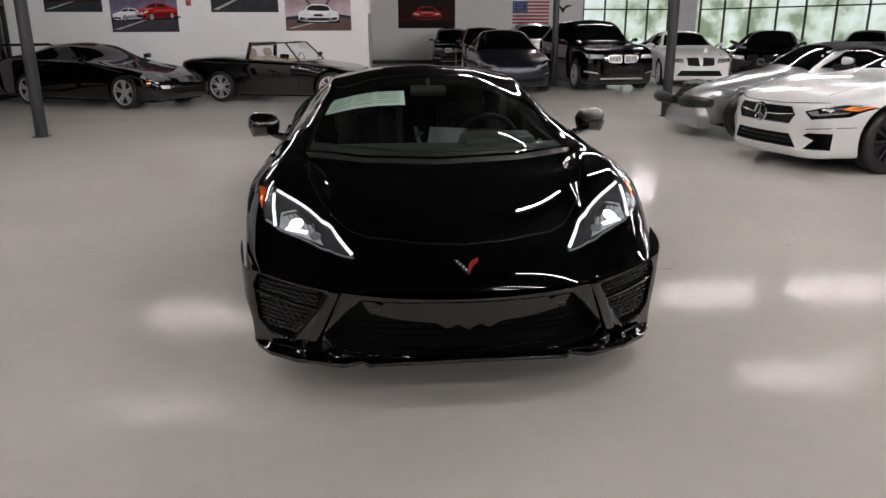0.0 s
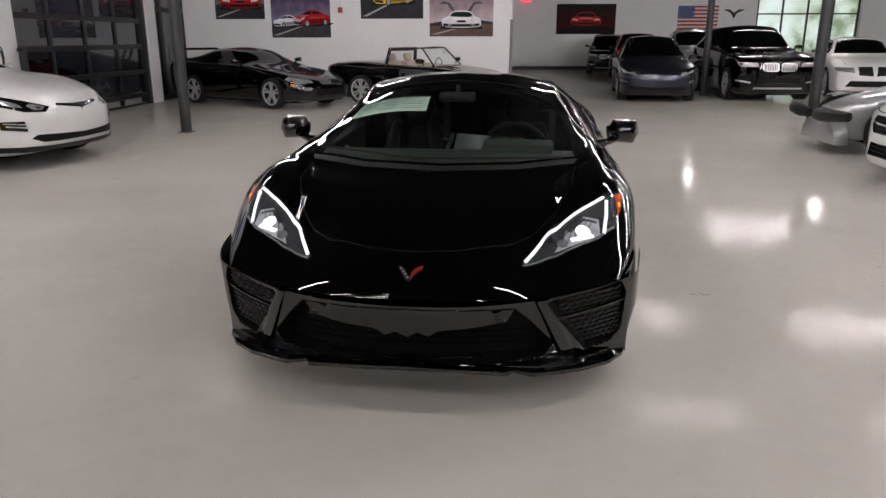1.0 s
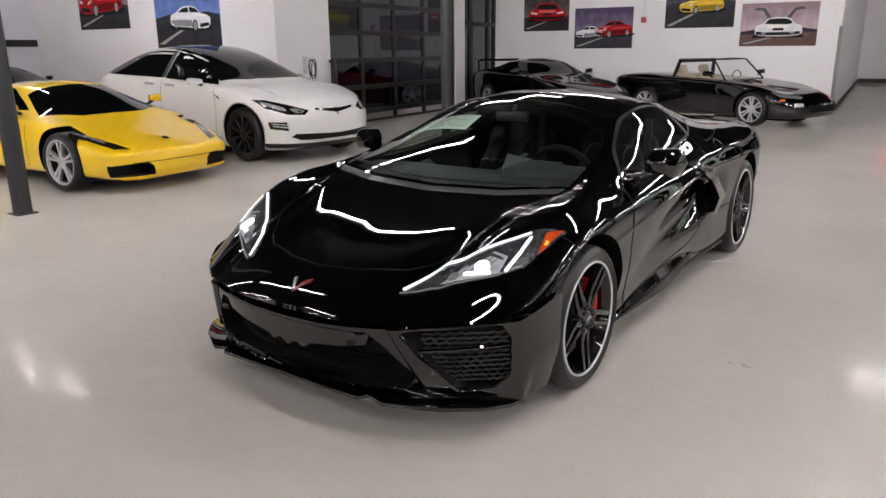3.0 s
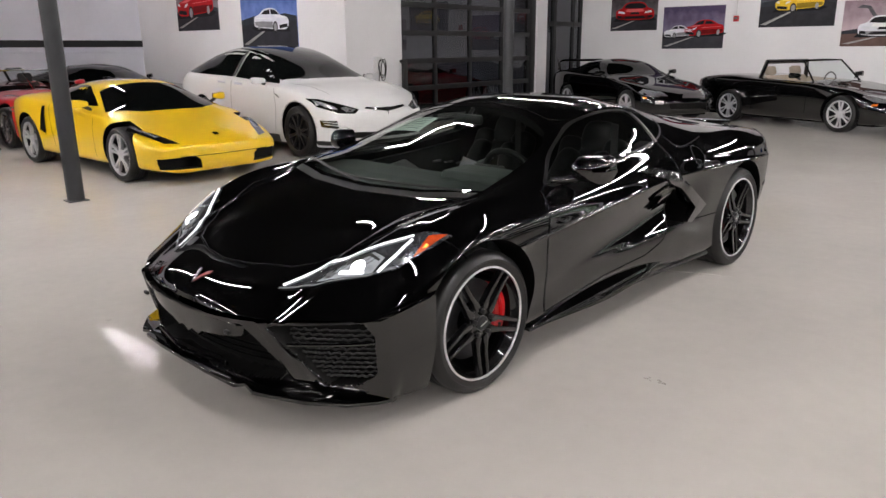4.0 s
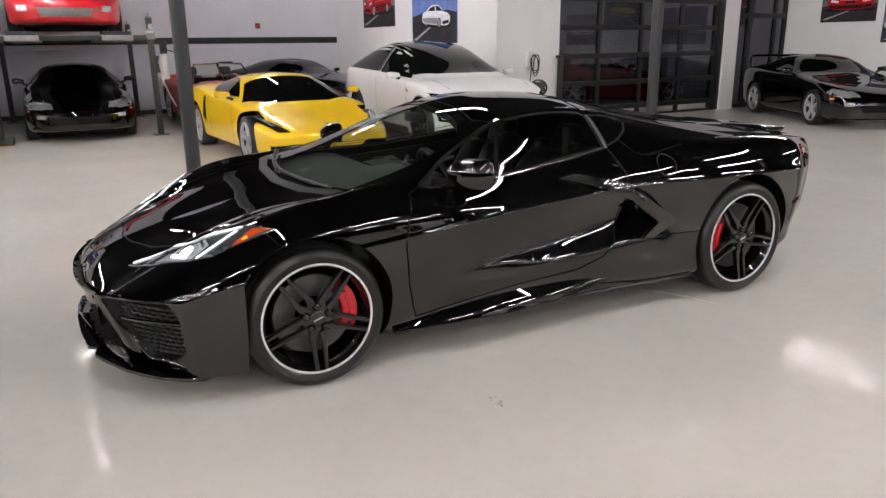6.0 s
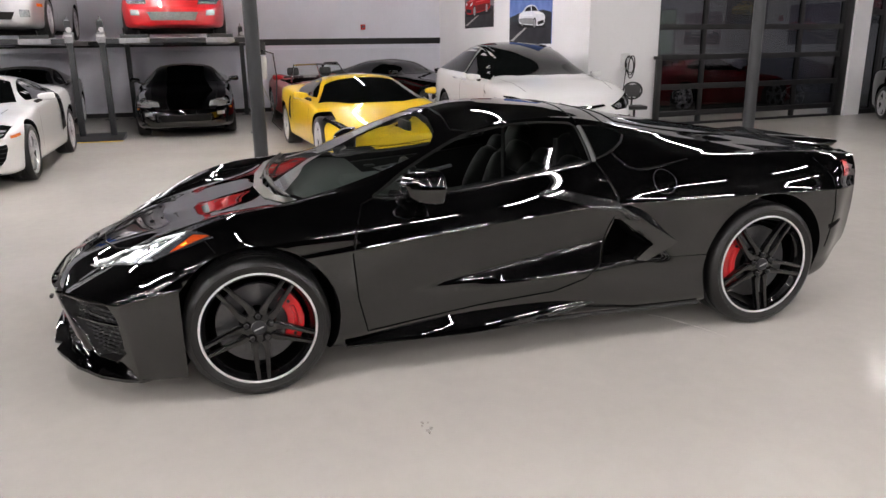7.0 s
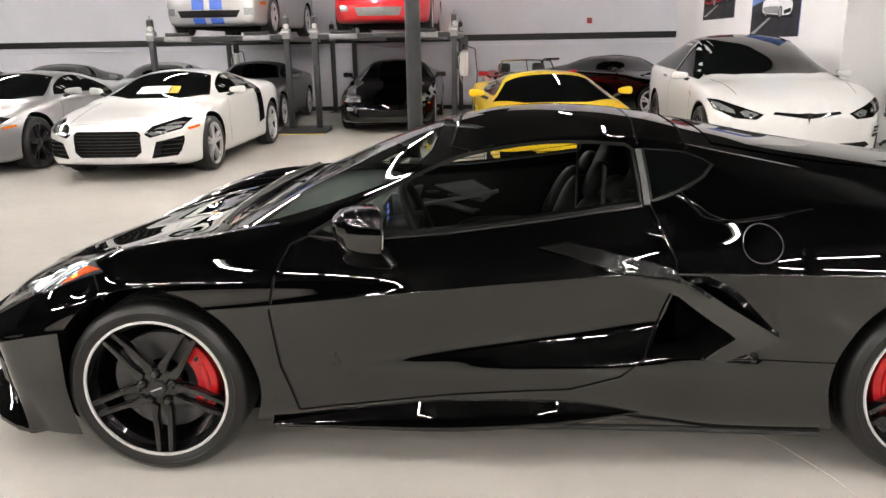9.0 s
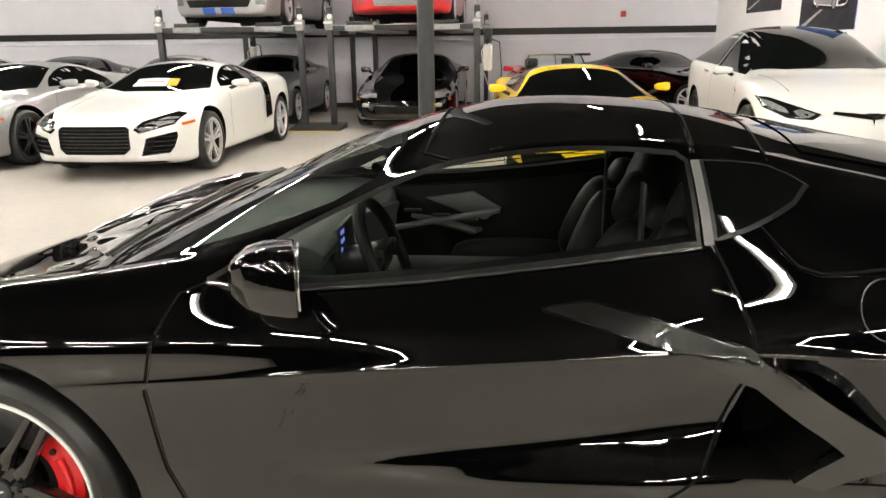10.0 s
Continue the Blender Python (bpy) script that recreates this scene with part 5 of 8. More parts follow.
# -- cowl and wipers --
finish("cowl_panel", SK.panel([(-0.70, -1.13), (-0.4, -1.215), (0, -1.245), (0.4, -1.215), (0.70, -1.13), (0.68, -1.19), (0.4, -1.265), (0, -1.295), (-0.4, -1.265), (-0.68, -1.19)], "z", 1, 0.003, 0.04), SATINBLACK, hero, angle=0)
for pts in ([(0.62, -1.175, 0.862), (0.3, -1.215, 0.858), (-0.05, -1.225, 0.853), (-0.30, -1.205, 0.862)], [(-0.05, -1.25, 0.84), (-0.35, -1.19, 0.872), (-0.66, -1.085, 0.888)]):
    w = part("wiper", tube(bmesh.new(), pts, [0.006, 0.008, 0.008, 0.005][:len(pts)], 6), SATINBLACK, hero, "black wiper on the windshield")
    part("wiper_blade", tube(bmesh.new(), [(x, y + 0.015, z - 0.004) for x, y, z in pts], 0.005, 5), SATINBLACK, w)

# -- cabin --
# Dark dash; its grey-green tint stands for the windshield's reflection over it.
DASH = mat("dash_trim_glass_tint", (0.03, 0.036, 0.034), 0.6, vary=0.25, scale=14, bump=0.0006, bscale=200)
LEATHER = mat("black_leather", (0.006, 0.006, 0.006), 0.5, spec=0.15, vary=0.25, scale=18, bump=0.0008, bscale=160)
bm = bmesh.new()
dash = [(-1.12, 0.72), (-1.10, 0.795), (-0.95, 0.825), (-0.78, 0.835), (-0.66, 0.82), (-0.60, 0.77), (-0.60, 0.60), (-0.72, 0.52), (-1.12, 0.52)]
prism(bm, dash, "x", -0.76, 0.76, 0.012)
part("dashboard", bm, DASH, hero, "dark moulded dashboard", 40)
bm = bmesh.new()
prism(bm, [(-0.86, 0.83), (-0.84, 0.872), (-0.64, 0.882), (-0.58, 0.855), (-0.60, 0.81)], "x", 0.18, 0.58, 0.015)
part("instrument_hood", bm, DASH, hero, "hooded instrument binnacle", 40)
bm = bmesh.new()
m = Matrix.Translation((0.10, -0.55, 0.82)) @ Matrix.Rotation(radians(-28), 4, "Z") @ Matrix.Rotation(radians(-22), 4, "X")
box(bm, -0.12, 0.12, -0.012, 0.012, -0.07, 0.075, 0.008, m)
part("screen", bm, mat("pale_screen", (0.16, 0.16, 0.18), 0.2, vary=0.2, scale=12), hero, "pale central touch screen")
bm = bmesh.new()
m = Matrix.Translation((-0.06, -0.42, 0.79)) @ Matrix.Rotation(radians(10), 4, "X") @ Matrix.Rotation(radians(8), 4, "Y")
box(bm, -0.012, 0.012, -0.28, 0.30, -0.008, 0.008, 0.004, m)
part("control_spine", bm, mat("dim_satin_alloy", (0.2, 0.2, 0.21), 0.35, 0.7, vary=0.1), hero, "sloping satin row of switches")
for k in range(5):
    part("switch", boxed(-0.07 + 0.002 * k, -0.05, -0.66 + 0.1 * k, -0.60 + 0.1 * k, 0.868 - 0.016 * k, 0.878 - 0.016 * k, 0.003), SATINBLACK, hero)
part("centre_console", boxed(-0.14, 0.06, -0.62, 0.3, 0.28, 0.66, 0.03), LEATHER, hero)
rim = [(0.36 + 0.178 * math.cos(a), -0.455 - 0.168 * 0.4 * math.sin(a), 0.80 + 0.168 * max(-0.86, math.sin(a)) * 0.93) for a in np.linspace(0, 2 * math.pi, 36, endpoint=False)]
wheel = part("steering_wheel", tube(bmesh.new(), rim, 0.0185, 10, True), LEATHER, hero, "black flat-bottomed steering wheel")
bm = bmesh.new()
box(bm, 0.29, 0.43, -0.485, -0.445, 0.755, 0.835, 0.015)
for x0, x1 in ((0.19, 0.3), (0.42, 0.53)):
    box(bm, x0, x1, -0.47, -0.45, 0.785, 0.81, 0.006)
part("wheel_boss", bm, LEATHER, wheel)
part("column_shroud", tube(bmesh.new(), [(0.36, -0.47, 0.79), (0.36, -0.62, 0.76)], 0.05, 12), SATINBLACK, hero)


def soft(x0, x1, y0, y1, z0, z1, m=None, power=3.4):
    """A padded, rounded block."""
    bm = bmesh.new()
    bmesh.ops.create_cube(bm, size=2)
    bmesh.ops.subdivide_edges(bm, edges=bm.edges, cuts=5, use_grid_fill=True)
    for v in bm.verts:
        p = v.co / (sum(abs(c) ** power for c in v.co) ** (1 / power))
        v.co = Vector(((x0 + x1) / 2 + p.x * (x1 - x0) / 2, (y0 + y1) / 2 + p.y * (y1 - y0) / 2, (z0 + z1) / 2 + p.z * (z1 - z0) / 2))
    if m is not None:
        bmesh.ops.transform(bm, matrix=m, verts=bm.verts)
    return bm


def bucket_seat(x):
    s = new("seat")
    s.parent = hero
    s.empty_display_size = 0.1
    part("cushion", soft(x - 0.2, x + 0.2, -0.36, 0.22, 0.38, 0.54), LEATHER, s, angle=60)
    m = Matrix.Translation((x, 0.21, 0.45)) @ Matrix.Rotation(radians(-24), 4, "X")
    part("backrest", soft(-0.185, 0.185, -0.07, 0.07, -0.02, 0.47, m), LEATHER, s, angle=60)
    for e in (-1, 1):
        part("cushion_bolster", soft(x + e * 0.22 - 0.06, x + e * 0.22 + 0.06, -0.34, 0.18, 0.42, 0.60), LEATHER, s, angle=60)
        part("bolster", soft(e * 0.2 - 0.065, e * 0.2 + 0.065, -0.17, 0.06, 0.02, 0.40, m @ Matrix.Rotation(e * radians(-12), 4, "Y")), LEATHER, s, angle=60)
        part("shoulder_wing", soft(e * 0.165 - 0.075, e * 0.165 + 0.075, -0.1, 0.06, 0.33, 0.53, m), LEATHER, s, angle=60)
    part("headrest", soft(-0.115, 0.115, -0.06, 0.055, 0.43, 0.65, m), LEATHER, s, angle=60)
    part("belt", boxed(x + 0.2, x + 0.245, 0.24, 0.247, 0.5, 1.06, 0.0, Matrix.Rotation(0.0, 4, "X")), SATINBLACK, s, "black seat belt")


for x in (-0.37, 0.37):
    bucket_seat(x)
for s in (-1, 1):
    bm = bmesh.new()
    prism(bm, [(-0.6, 0.45), (0.3, 0.45), (0.33, 0.865), (0.0, 0.83), (-0.62, 0.79)], "x", s * 0.755, s * 0.80, 0.008)
    trim = part("door_trim", bm, LEATHER, hero)
    bm = bmesh.new()
    prism(bm, [(-0.47, 0.745), (-0.25, 0.775), (-0.125, 0.7), (-0.2, 0.645), (-0.33, 0.69)], "x", s * 0.735, s * 0.756, 0.006)
    part("door_speaker", bm, mat("pale_satin_trim", (0.16, 0.16, 0.16), 0.45, 0.3, vary=0.2, scale=12), trim, "pale satin speaker panel")
    bm = bmesh.new()
    tube(bm, [(s * 0.755, -0.53, 0.66), (s * 0.70, -0.44, 0.655), (s * 0.69, -0.33, 0.63), (s * 0.70, -0.25, 0.605), (s * 0.755, -0.22, 0.6)], [0.01, 0.018, 0.02, 0.018, 0.01], 8)
    part("door_pull", bm, MATS["pale_satin_trim"], trim, "pale satin door pull")
ICON = mat("lit_blue_icon", (0.1, 0.12, 0.4), 0.3, glow=((0.2, 0.28, 1.0), 0.5))
inst = part("instrument_display", boxed(0.2, 0.42, -0.6, -0.585, 0.79, 0.885, 0.006), SATINBLACK, hero, "dark instrument display with blue icons")
for i, (x, z) in enumerate(((0.38, 0.868), (0.355, 0.868), (0.38, 0.842), (0.355, 0.842), (0.38, 0.816))):
    part("icon", tube(bmesh.new(), [(x, -0.584, z), (x, -0.582, z)], 0.008, 8), ICON, inst)
part("start_button", tube(bmesh.new(), [(0.52, -0.56, 0.77), (0.52, -0.553, 0.77)], 0.014, 14), ALLOY, hero, "silver-ringed start button")
bm = bmesh.new()
box(bm, -0.11, 0.11, -0.44, -0.41, 1.075, 1.135, 0.015)
mir = part("cabin_mirror", bm, SATINBLACK, hero, "black rear-view mirror")
part("mirror_stalk", tube(bmesh.new(), [(0, -0.42, 1.12), (0, -0.38, 1.165)], 0.012, 8), SATINBLACK, mir)
# price sheet inside the windshield
SHEET = [(-0.625, -0.615), (-0.40, -0.665), (-0.155, -0.695), (-0.155, -0.52), (-0.37, -0.485), (-0.585, -0.435)]
sheet = finish("price_sheet", SK.panel(SHEET, "z", 1, -0.014, 0.03), mat("pale_green_paper", (0.8, 0.93, 0.85), 0.55, vary=0.04), hero, "pale green printed price sheet behind the windshield", angle=0)
for k in range(6):
    f = 0.14 + 0.14 * k
    for a, b in ((0.06, 0.3), (0.36, 0.58), (0.64, 0.93)) if k not in (1, 4) else ((0.05, 0.95),):
        def on(u, v):
            bot = Vector((-0.625 + 0.47 * u, -0.615 - 0.08 * u))
            top = Vector((-0.585 + 0.43 * u, -0.435 - 0.085 * u))
            return bot.lerp(top, v)
        wid = 0.05 if k not in (1, 4) else 0.022
        q = [on(a, f), on(b, f), on(b, f + wid), on(a, f + wid)]
        finish("print_bar", SK.panel([tuple(p) for p in q], "z", 1, -0.0125, 0.03), INK if k in (1, 4) else mat("pale_ink", (0.32, 0.4, 0.36), 0.6, vary=0.2), sheet, angle=0)

# ---- parked cars ----
WHEELS = {}


def wheel_meshes(r, width, rim_frac, spokes, finish_mat, depth=0.03):
    """Tyre and rim meshes, hub along +x outward, shared by alike wheels."""
    key = (r, width, rim_frac, spokes, finish_mat.name)
    if key in WHEELS:
        return WHEELS[key]
    rr = r * rim_frac
    h = width / 2
    bm = bmesh.new()
    lathe(bm, [(rr, -h * 0.9), (rr + 0.02, -h), (r - 0.03, -h), (r - 0.008, -h * 0.85), (r, -h * 0.55)] + [(r - 0.006 * (k % 2), -h * 0.5 + h * k / 8) for k in range(9)] + [(r, h * 0.55), (r - 0.008, h * 0.85), (r - 0.03, h), (rr + 0.02, h), (rr, h * 0.9)], 44)
    bmesh.ops.recalc_face_normals(bm, faces=bm.faces)
    ty = bpy.data.meshes.new("tyre")
    bm.to_mesh(ty); bm.free()
    ty.materials.append(RUBBER); ty.shade_smooth(); ty.set_sharp_from_angle(angle=radians(40))
    bm = bmesh.new()
    lathe(bm, [(rr - 0.022, h * 0.62), (rr - 0.012, h * 0.9), (rr + 0.004, h * 0.93), (rr + 0.006, h * 0.86)], 44)
    twin = spokes in (5, 6, 7)
    for k in range(spokes * (2 if twin else 1)):
        ang = (k // 2) * 2 * math.pi / spokes + (0.17 if k % 2 else -0.17) if twin else k * 2 * math.pi / spokes
        m = Matrix.Rotation(ang, 4, "X")
        wide = 0.9 * rr / (spokes * (2 if twin else 1))
        c = [(0.05, wide * 0.8), (rr * 0.55, wide * 0.62), (rr - 0.015, wide * 0.9)]
        poly = [(y, z) for z, y in c] + [(-y, z) for z, y in reversed(c)]
        n0 = len(bm.verts)
        prism(bm, poly, "x", h * 0.5, h * 0.8, 0.004)
        bm.verts.ensure_lookup_table()
        bmesh.ops.transform(bm, matrix=m, verts=bm.verts[n0:])
    lathe(bm, [(0.0001, h * 0.84), (0.045, h * 0.82), (0.075, h * 0.74), (0.075, h * 0.3)], 24)
    bmesh.ops.recalc_face_normals(bm, faces=bm.faces)
    rim = bpy.data.meshes.new("rim")
    bm.to_mesh(rim); bm.free()
    rim.materials.append(finish_mat); rim.shade_smooth(); rim.set_sharp_from_angle(angle=radians(35))
    bm = bmesh.new()
    lathe(bm, [(0.0001, h * 0.02), (rr * 0.68, h * 0.02), (rr * 0.68, -h * 0.1), (rr * 0.3, -h * 0.15), (rr * 0.3, -h * 0.5), (rr - 0.03, -h * 0.5), (rr - 0.028, h * 0.66), (rr - 0.02, h * 0.66), (rr - 0.02, -h * 0.86), (0.0001, -h * 0.86)], 32)
    bmesh.ops.recalc_face_normals(bm, faces=bm.faces)
    disc = bpy.data.meshes.new("brake_disc")
    bm.to_mesh(disc); bm.free()
    disc.materials.append(DARKALLOY); disc.shade_smooth(); disc.set_sharp_from_angle(angle=radians(40))
    WHEELS[key] = ty, rim, disc
    return WHEELS[key]


def add_wheel(car, x, y, r, meshes):
    w = new("wheel")
    w.empty_display_size = 0.1
    w.parent = car
    w.matrix_basis = pose(x, y, r, 0, 0, 0 if x > 0 else 180)
    for nm, me in zip(("tyre", "rim", "brake_disc"), meshes):
        o = new(nm, me)
        o.parent = w
    return w


def generic_rows(s):
    """Half rings of a car's shell from its centre line, belt line and widths; front axle at y = 0, nose towards -y."""
    y0, y1 = -s["fo"], s["L"] - s["fo"]
    ys = y0 + (y1 - y0) * np.linspace(0, 1, 46)
    W = s["W"] / 2
    wk = s.get("wk") or [(y0, W * s.get("nw", 0.86)), (y0 + 0.25, W * 0.95), (y0 + 0.7, W * 0.985), (0.6, W * 0.99), (y1 - 0.8, W), (y1 - 0.25, W * 0.95), (y1, W * s.get("tw", 0.86))]
    roof = max(z for _, z in s["top"])
    deep = roof - s["belt"][len(s["belt"]) // 2][1] - 0.06
    crown = s.get("crown", 0.05)

    def ring(y, k=1.0, dy=0.0):
        w = float(pchip(wk, y))
        zc, zbelt = float(pchip(s["top"], y)), float(pchip(s["belt"], y))
        c = min(1.0, max(0.0, (zc - zbelt - 0.06) / max(0.05, deep)))
        zbelt = min(zbelt, zc - crown)
        zb = float(pchip([(y0, s.get("lip", 0.2)), (y0 + 0.3, 0.16), (y1 - 0.3, 0.18), (y1, 0.3)], y))
        zm = zb + (zbelt - zb) * 0.62
        arch = sum(math.exp(-((y - ya) / 0.42) ** 2) for ya in (0, s["wb"]))
        lift_by = s.get("fend", 0.02) * arch * (1 - c)
        fl = 1 + 0.012 * (arch - 1)
        P = [(0, zb), (w * 0.84, zb), (w * 0.945, zb + 0.04), (w * 0.985 * fl, zb + (zm - zb) * 0.45), (w * fl, zm), (w * 0.992 * fl, zm + (zbelt - zm) * 0.6), (w * 0.955, zbelt - 0.015)]
        ze = zc - 0.07
        for hx, hf, cf in ((0.885, 0.16, 0.06), (0.72, 0.52, 0.55), (0.52, 0.76, 1.0)):
            xa, za = w * hx, zbelt + (zc - zbelt) * hf + lift_by * (1.3 if hx > 0.6 else 0.5)
            xc = w * 0.915 + (s["wr"] - w * 0.915) * cf + 0.014 * (1 - abs(2 * cf - 1))
            zz = zbelt + 0.004 + (ze - zbelt) * cf
            P.append((xa * (1 - c) + xc * c, za * (1 - c) + zz * c))
        xe = P[-1][0]
        P += [(xe * 0.62, P[-1][1] + (zc - P[-1][1]) * 0.68), (0, zc)]
        zq = (zb + zc) / 2
        fr, rr = max(0.0, 1 - (y - y0) / 0.9), max(0.0, 1 - (y1 - y) / 0.7)
        row = []
        for x, z in P:
            x, z = x * k, zq + (z - zq) * k
            q = abs(x) / W
            row.append((x, y + dy + s.get("bow", 0.28) * q ** 2.6 * fr - 0.16 * q ** 2.6 * rr, z))
        return spline_row(row, 3)

    caps = [math.sin(a) for a in np.linspace(0.06, 1.32, 8)]
    bulge = s.get("bulge", 0.06)
    front = [ring(y0, k, -bulge * math.sqrt(1 - k * k)) for k in caps]
    rear = [ring(y1, k, 0.05 * math.sqrt(1 - k * k)) for k in reversed(caps)]
    return front + [ring(y) for y in ys] + rear


def mirror_unit(car, x, y, z, material, side, size=1.0):
    mu = new("door_mirror")
    mu.parent = car
    mu.empty_display_size = 0.05
    bm = bmesh.new()
    bmesh.ops.create_icosphere(bm, subdivisions=3, radius=1)
    for v in bm.verts:
        p = v.co / (sum(abs(c) ** 3.5 for c in v.co) ** (1 / 3.5))
        taper = 0.8 + 0.2 * p.x
        v.co = Vector((side * (x + (0.1 + p.x * 0.1) * size), y + p.y * 0.055 * size + 0.03 * p.x, z + 0.075 + p.z * 0.058 * size * taper))
    if side < 0:
        bmesh.ops.reverse_faces(bm, faces=bm.faces)
    part("mirror_shell", bm, material, mu)
    part("mirror_foot", tube(bmesh.new(), [(side * (x - 0.05), y, z), (side * (x + 0.04), y, z + 0.04)], 0.022, 8), SATINBLACK, mu)
    part("mirror_face", boxed(side * (x + 0.1 * size) - 0.07 * size, side * (x + 0.1 * size) + 0.07 * size, y + 0.05 * size, y + 0.062 * size, z + 0.04, z + 0.11, 0.003), GLOSSBLACK, mu)


def make_car(name, label, s, colour, m, category="car", group=""):
    """A parked car from its outline: shell with cut arches, glass, lamps, grille, mirrors, wheels."""
    car = thing(name, label, category, m, group)
    me = loft(generic_rows(s))
    me.shade_smooth()
    skin = Skin(me)
    me.materials.append(colour)
    W, r, wb = s["W"] / 2, s["r"], s["wb"]
    cuts = []
    for ya in (0, wb):
        for side in (-1, 1):
            bm = bmesh.new()
            bmesh.ops.create_cone(bm, cap_ends=True, segments=40, radius1=r + 0.05, radius2=r + 0.05, depth=0.5, matrix=Matrix.Translation((side * (W + 0.02), ya, r + 0.01)) @ Matrix.Rotation(math.pi / 2, 4, "Y"))
            cuts.append((bm, VOID))
    if "cockpit" in s:
        a, b, zf = s["cockpit"]
        cuts.append((boxed(-W + 0.2, W - 0.2, a, b, zf, 3, 0.06), s.get("trim", VOID)))
    for nm, poly, sides, depth, slats in s.get("holes", ()):
        for sd in sides:
            pp = [(sd * x, z) for x, z in poly]
            ray = skin.drop(sum(x for x, _ in pp) / len(pp), sum(z for _, z in pp) / len(pp), "y", -1)[0]
            cuts.append((prism(bmesh.new(), pp, "y", -3.0, ray.y + depth), GRILLE))
            zs = [z for _, z in pp]
            for i in range(slats):
                z = min(zs) + (max(zs) - min(zs)) * (i + 1) / (slats + 1)
                xs = []
                for (xa, za), (xb, zb) in zip(pp, pp[1:] + pp[:1]):
                    if (za - z) * (zb - z) < 0:
                        xs.append(xa + (xb - xa) * (z - za) / (zb - za))
                if len(xs) > 1:
                    xa, xb = min(xs), max(xs)
                    path = []
                    for f in np.linspace(0, 1, 7):
                        p = skin.drop(xa + (xb - xa) * f, z, "y", -1)[0]
                        path.append((p.x, p.y + 0.02, p.z))
                    part("slat", tube(bmesh.new(), path, 0.0055, 6), SATINBLACK, car)
    body = carve(me, cuts)
    finish("body", body, colour, car)
    ya, yb = -s["fo"] + 0.35, s["L"] - s["fo"] - 0.35
    part("underbody", boxed(-W * 0.8, W * 0.8, ya, yb, 0.135, 0.172, 0.01), VOID, car, "black underbody tray")
    glass = s.get("glass", DARKGLASS)
    for nm, poly, axis, sides in s["glassw"]:
        for sd in sides:
            finish(nm, skin.panel(poly if not (axis == "z") else poly, axis, sd, 0.004, 0.09, s.get("gs", 3) if axis == "x" else 0), glass, car, angle=0)
    for i, (nm, poly, axis, sides, mt, lab) in enumerate(s["marks"]):
        up = 0.005 + 0.0012 * i
        for sd in sides:
            if axis == "y2":
                pp = [(sd * x, z) for x, z in poly]
                finish(nm, skin.panel(pp, "y", -1, up, 0.05), mt, car, lab, angle=0)
            elif axis == "yr":
                pp = [(sd * x, z) for x, z in poly]
                finish(nm, skin.panel(pp, "y", 1, up, 0.05), mt, car, lab, angle=0)
            else:
                finish(nm, skin.panel(poly, axis, sd, up, 0.06), mt, car, lab, angle=0)
    for pts, axis, sides in s.get("lines", ()):
        for sd in sides:
            finish("panel_gap", skin.line(pts, axis, sd, 0.007), VOID, car, angle=0)
    wm = wheel_meshes(r, s.get("tw_", 0.23), s.get("rf", 0.72), s.get("spokes", 5), s.get("rimmat", ALLOY))
    for ya in (0, wb):
        for side in (-1, 1):
            add_wheel(car, side * (W - s.get("tw_", 0.23) / 2 - 0.015), ya, r, wm)
    if "mirror" in s:
        y, z = s["mirror"]
        for side in (-1, 1):
            mirror_unit(car, W - 0.06, y, z, s.get("mirmat", colour), side)
    return car, skin


def facing(x, y, heading, z=0.0):
    """The pose of a car with its front axle's middle at x, y, its nose towards the heading."""
    return pose(x, y, z, 0, 0, heading + 90)


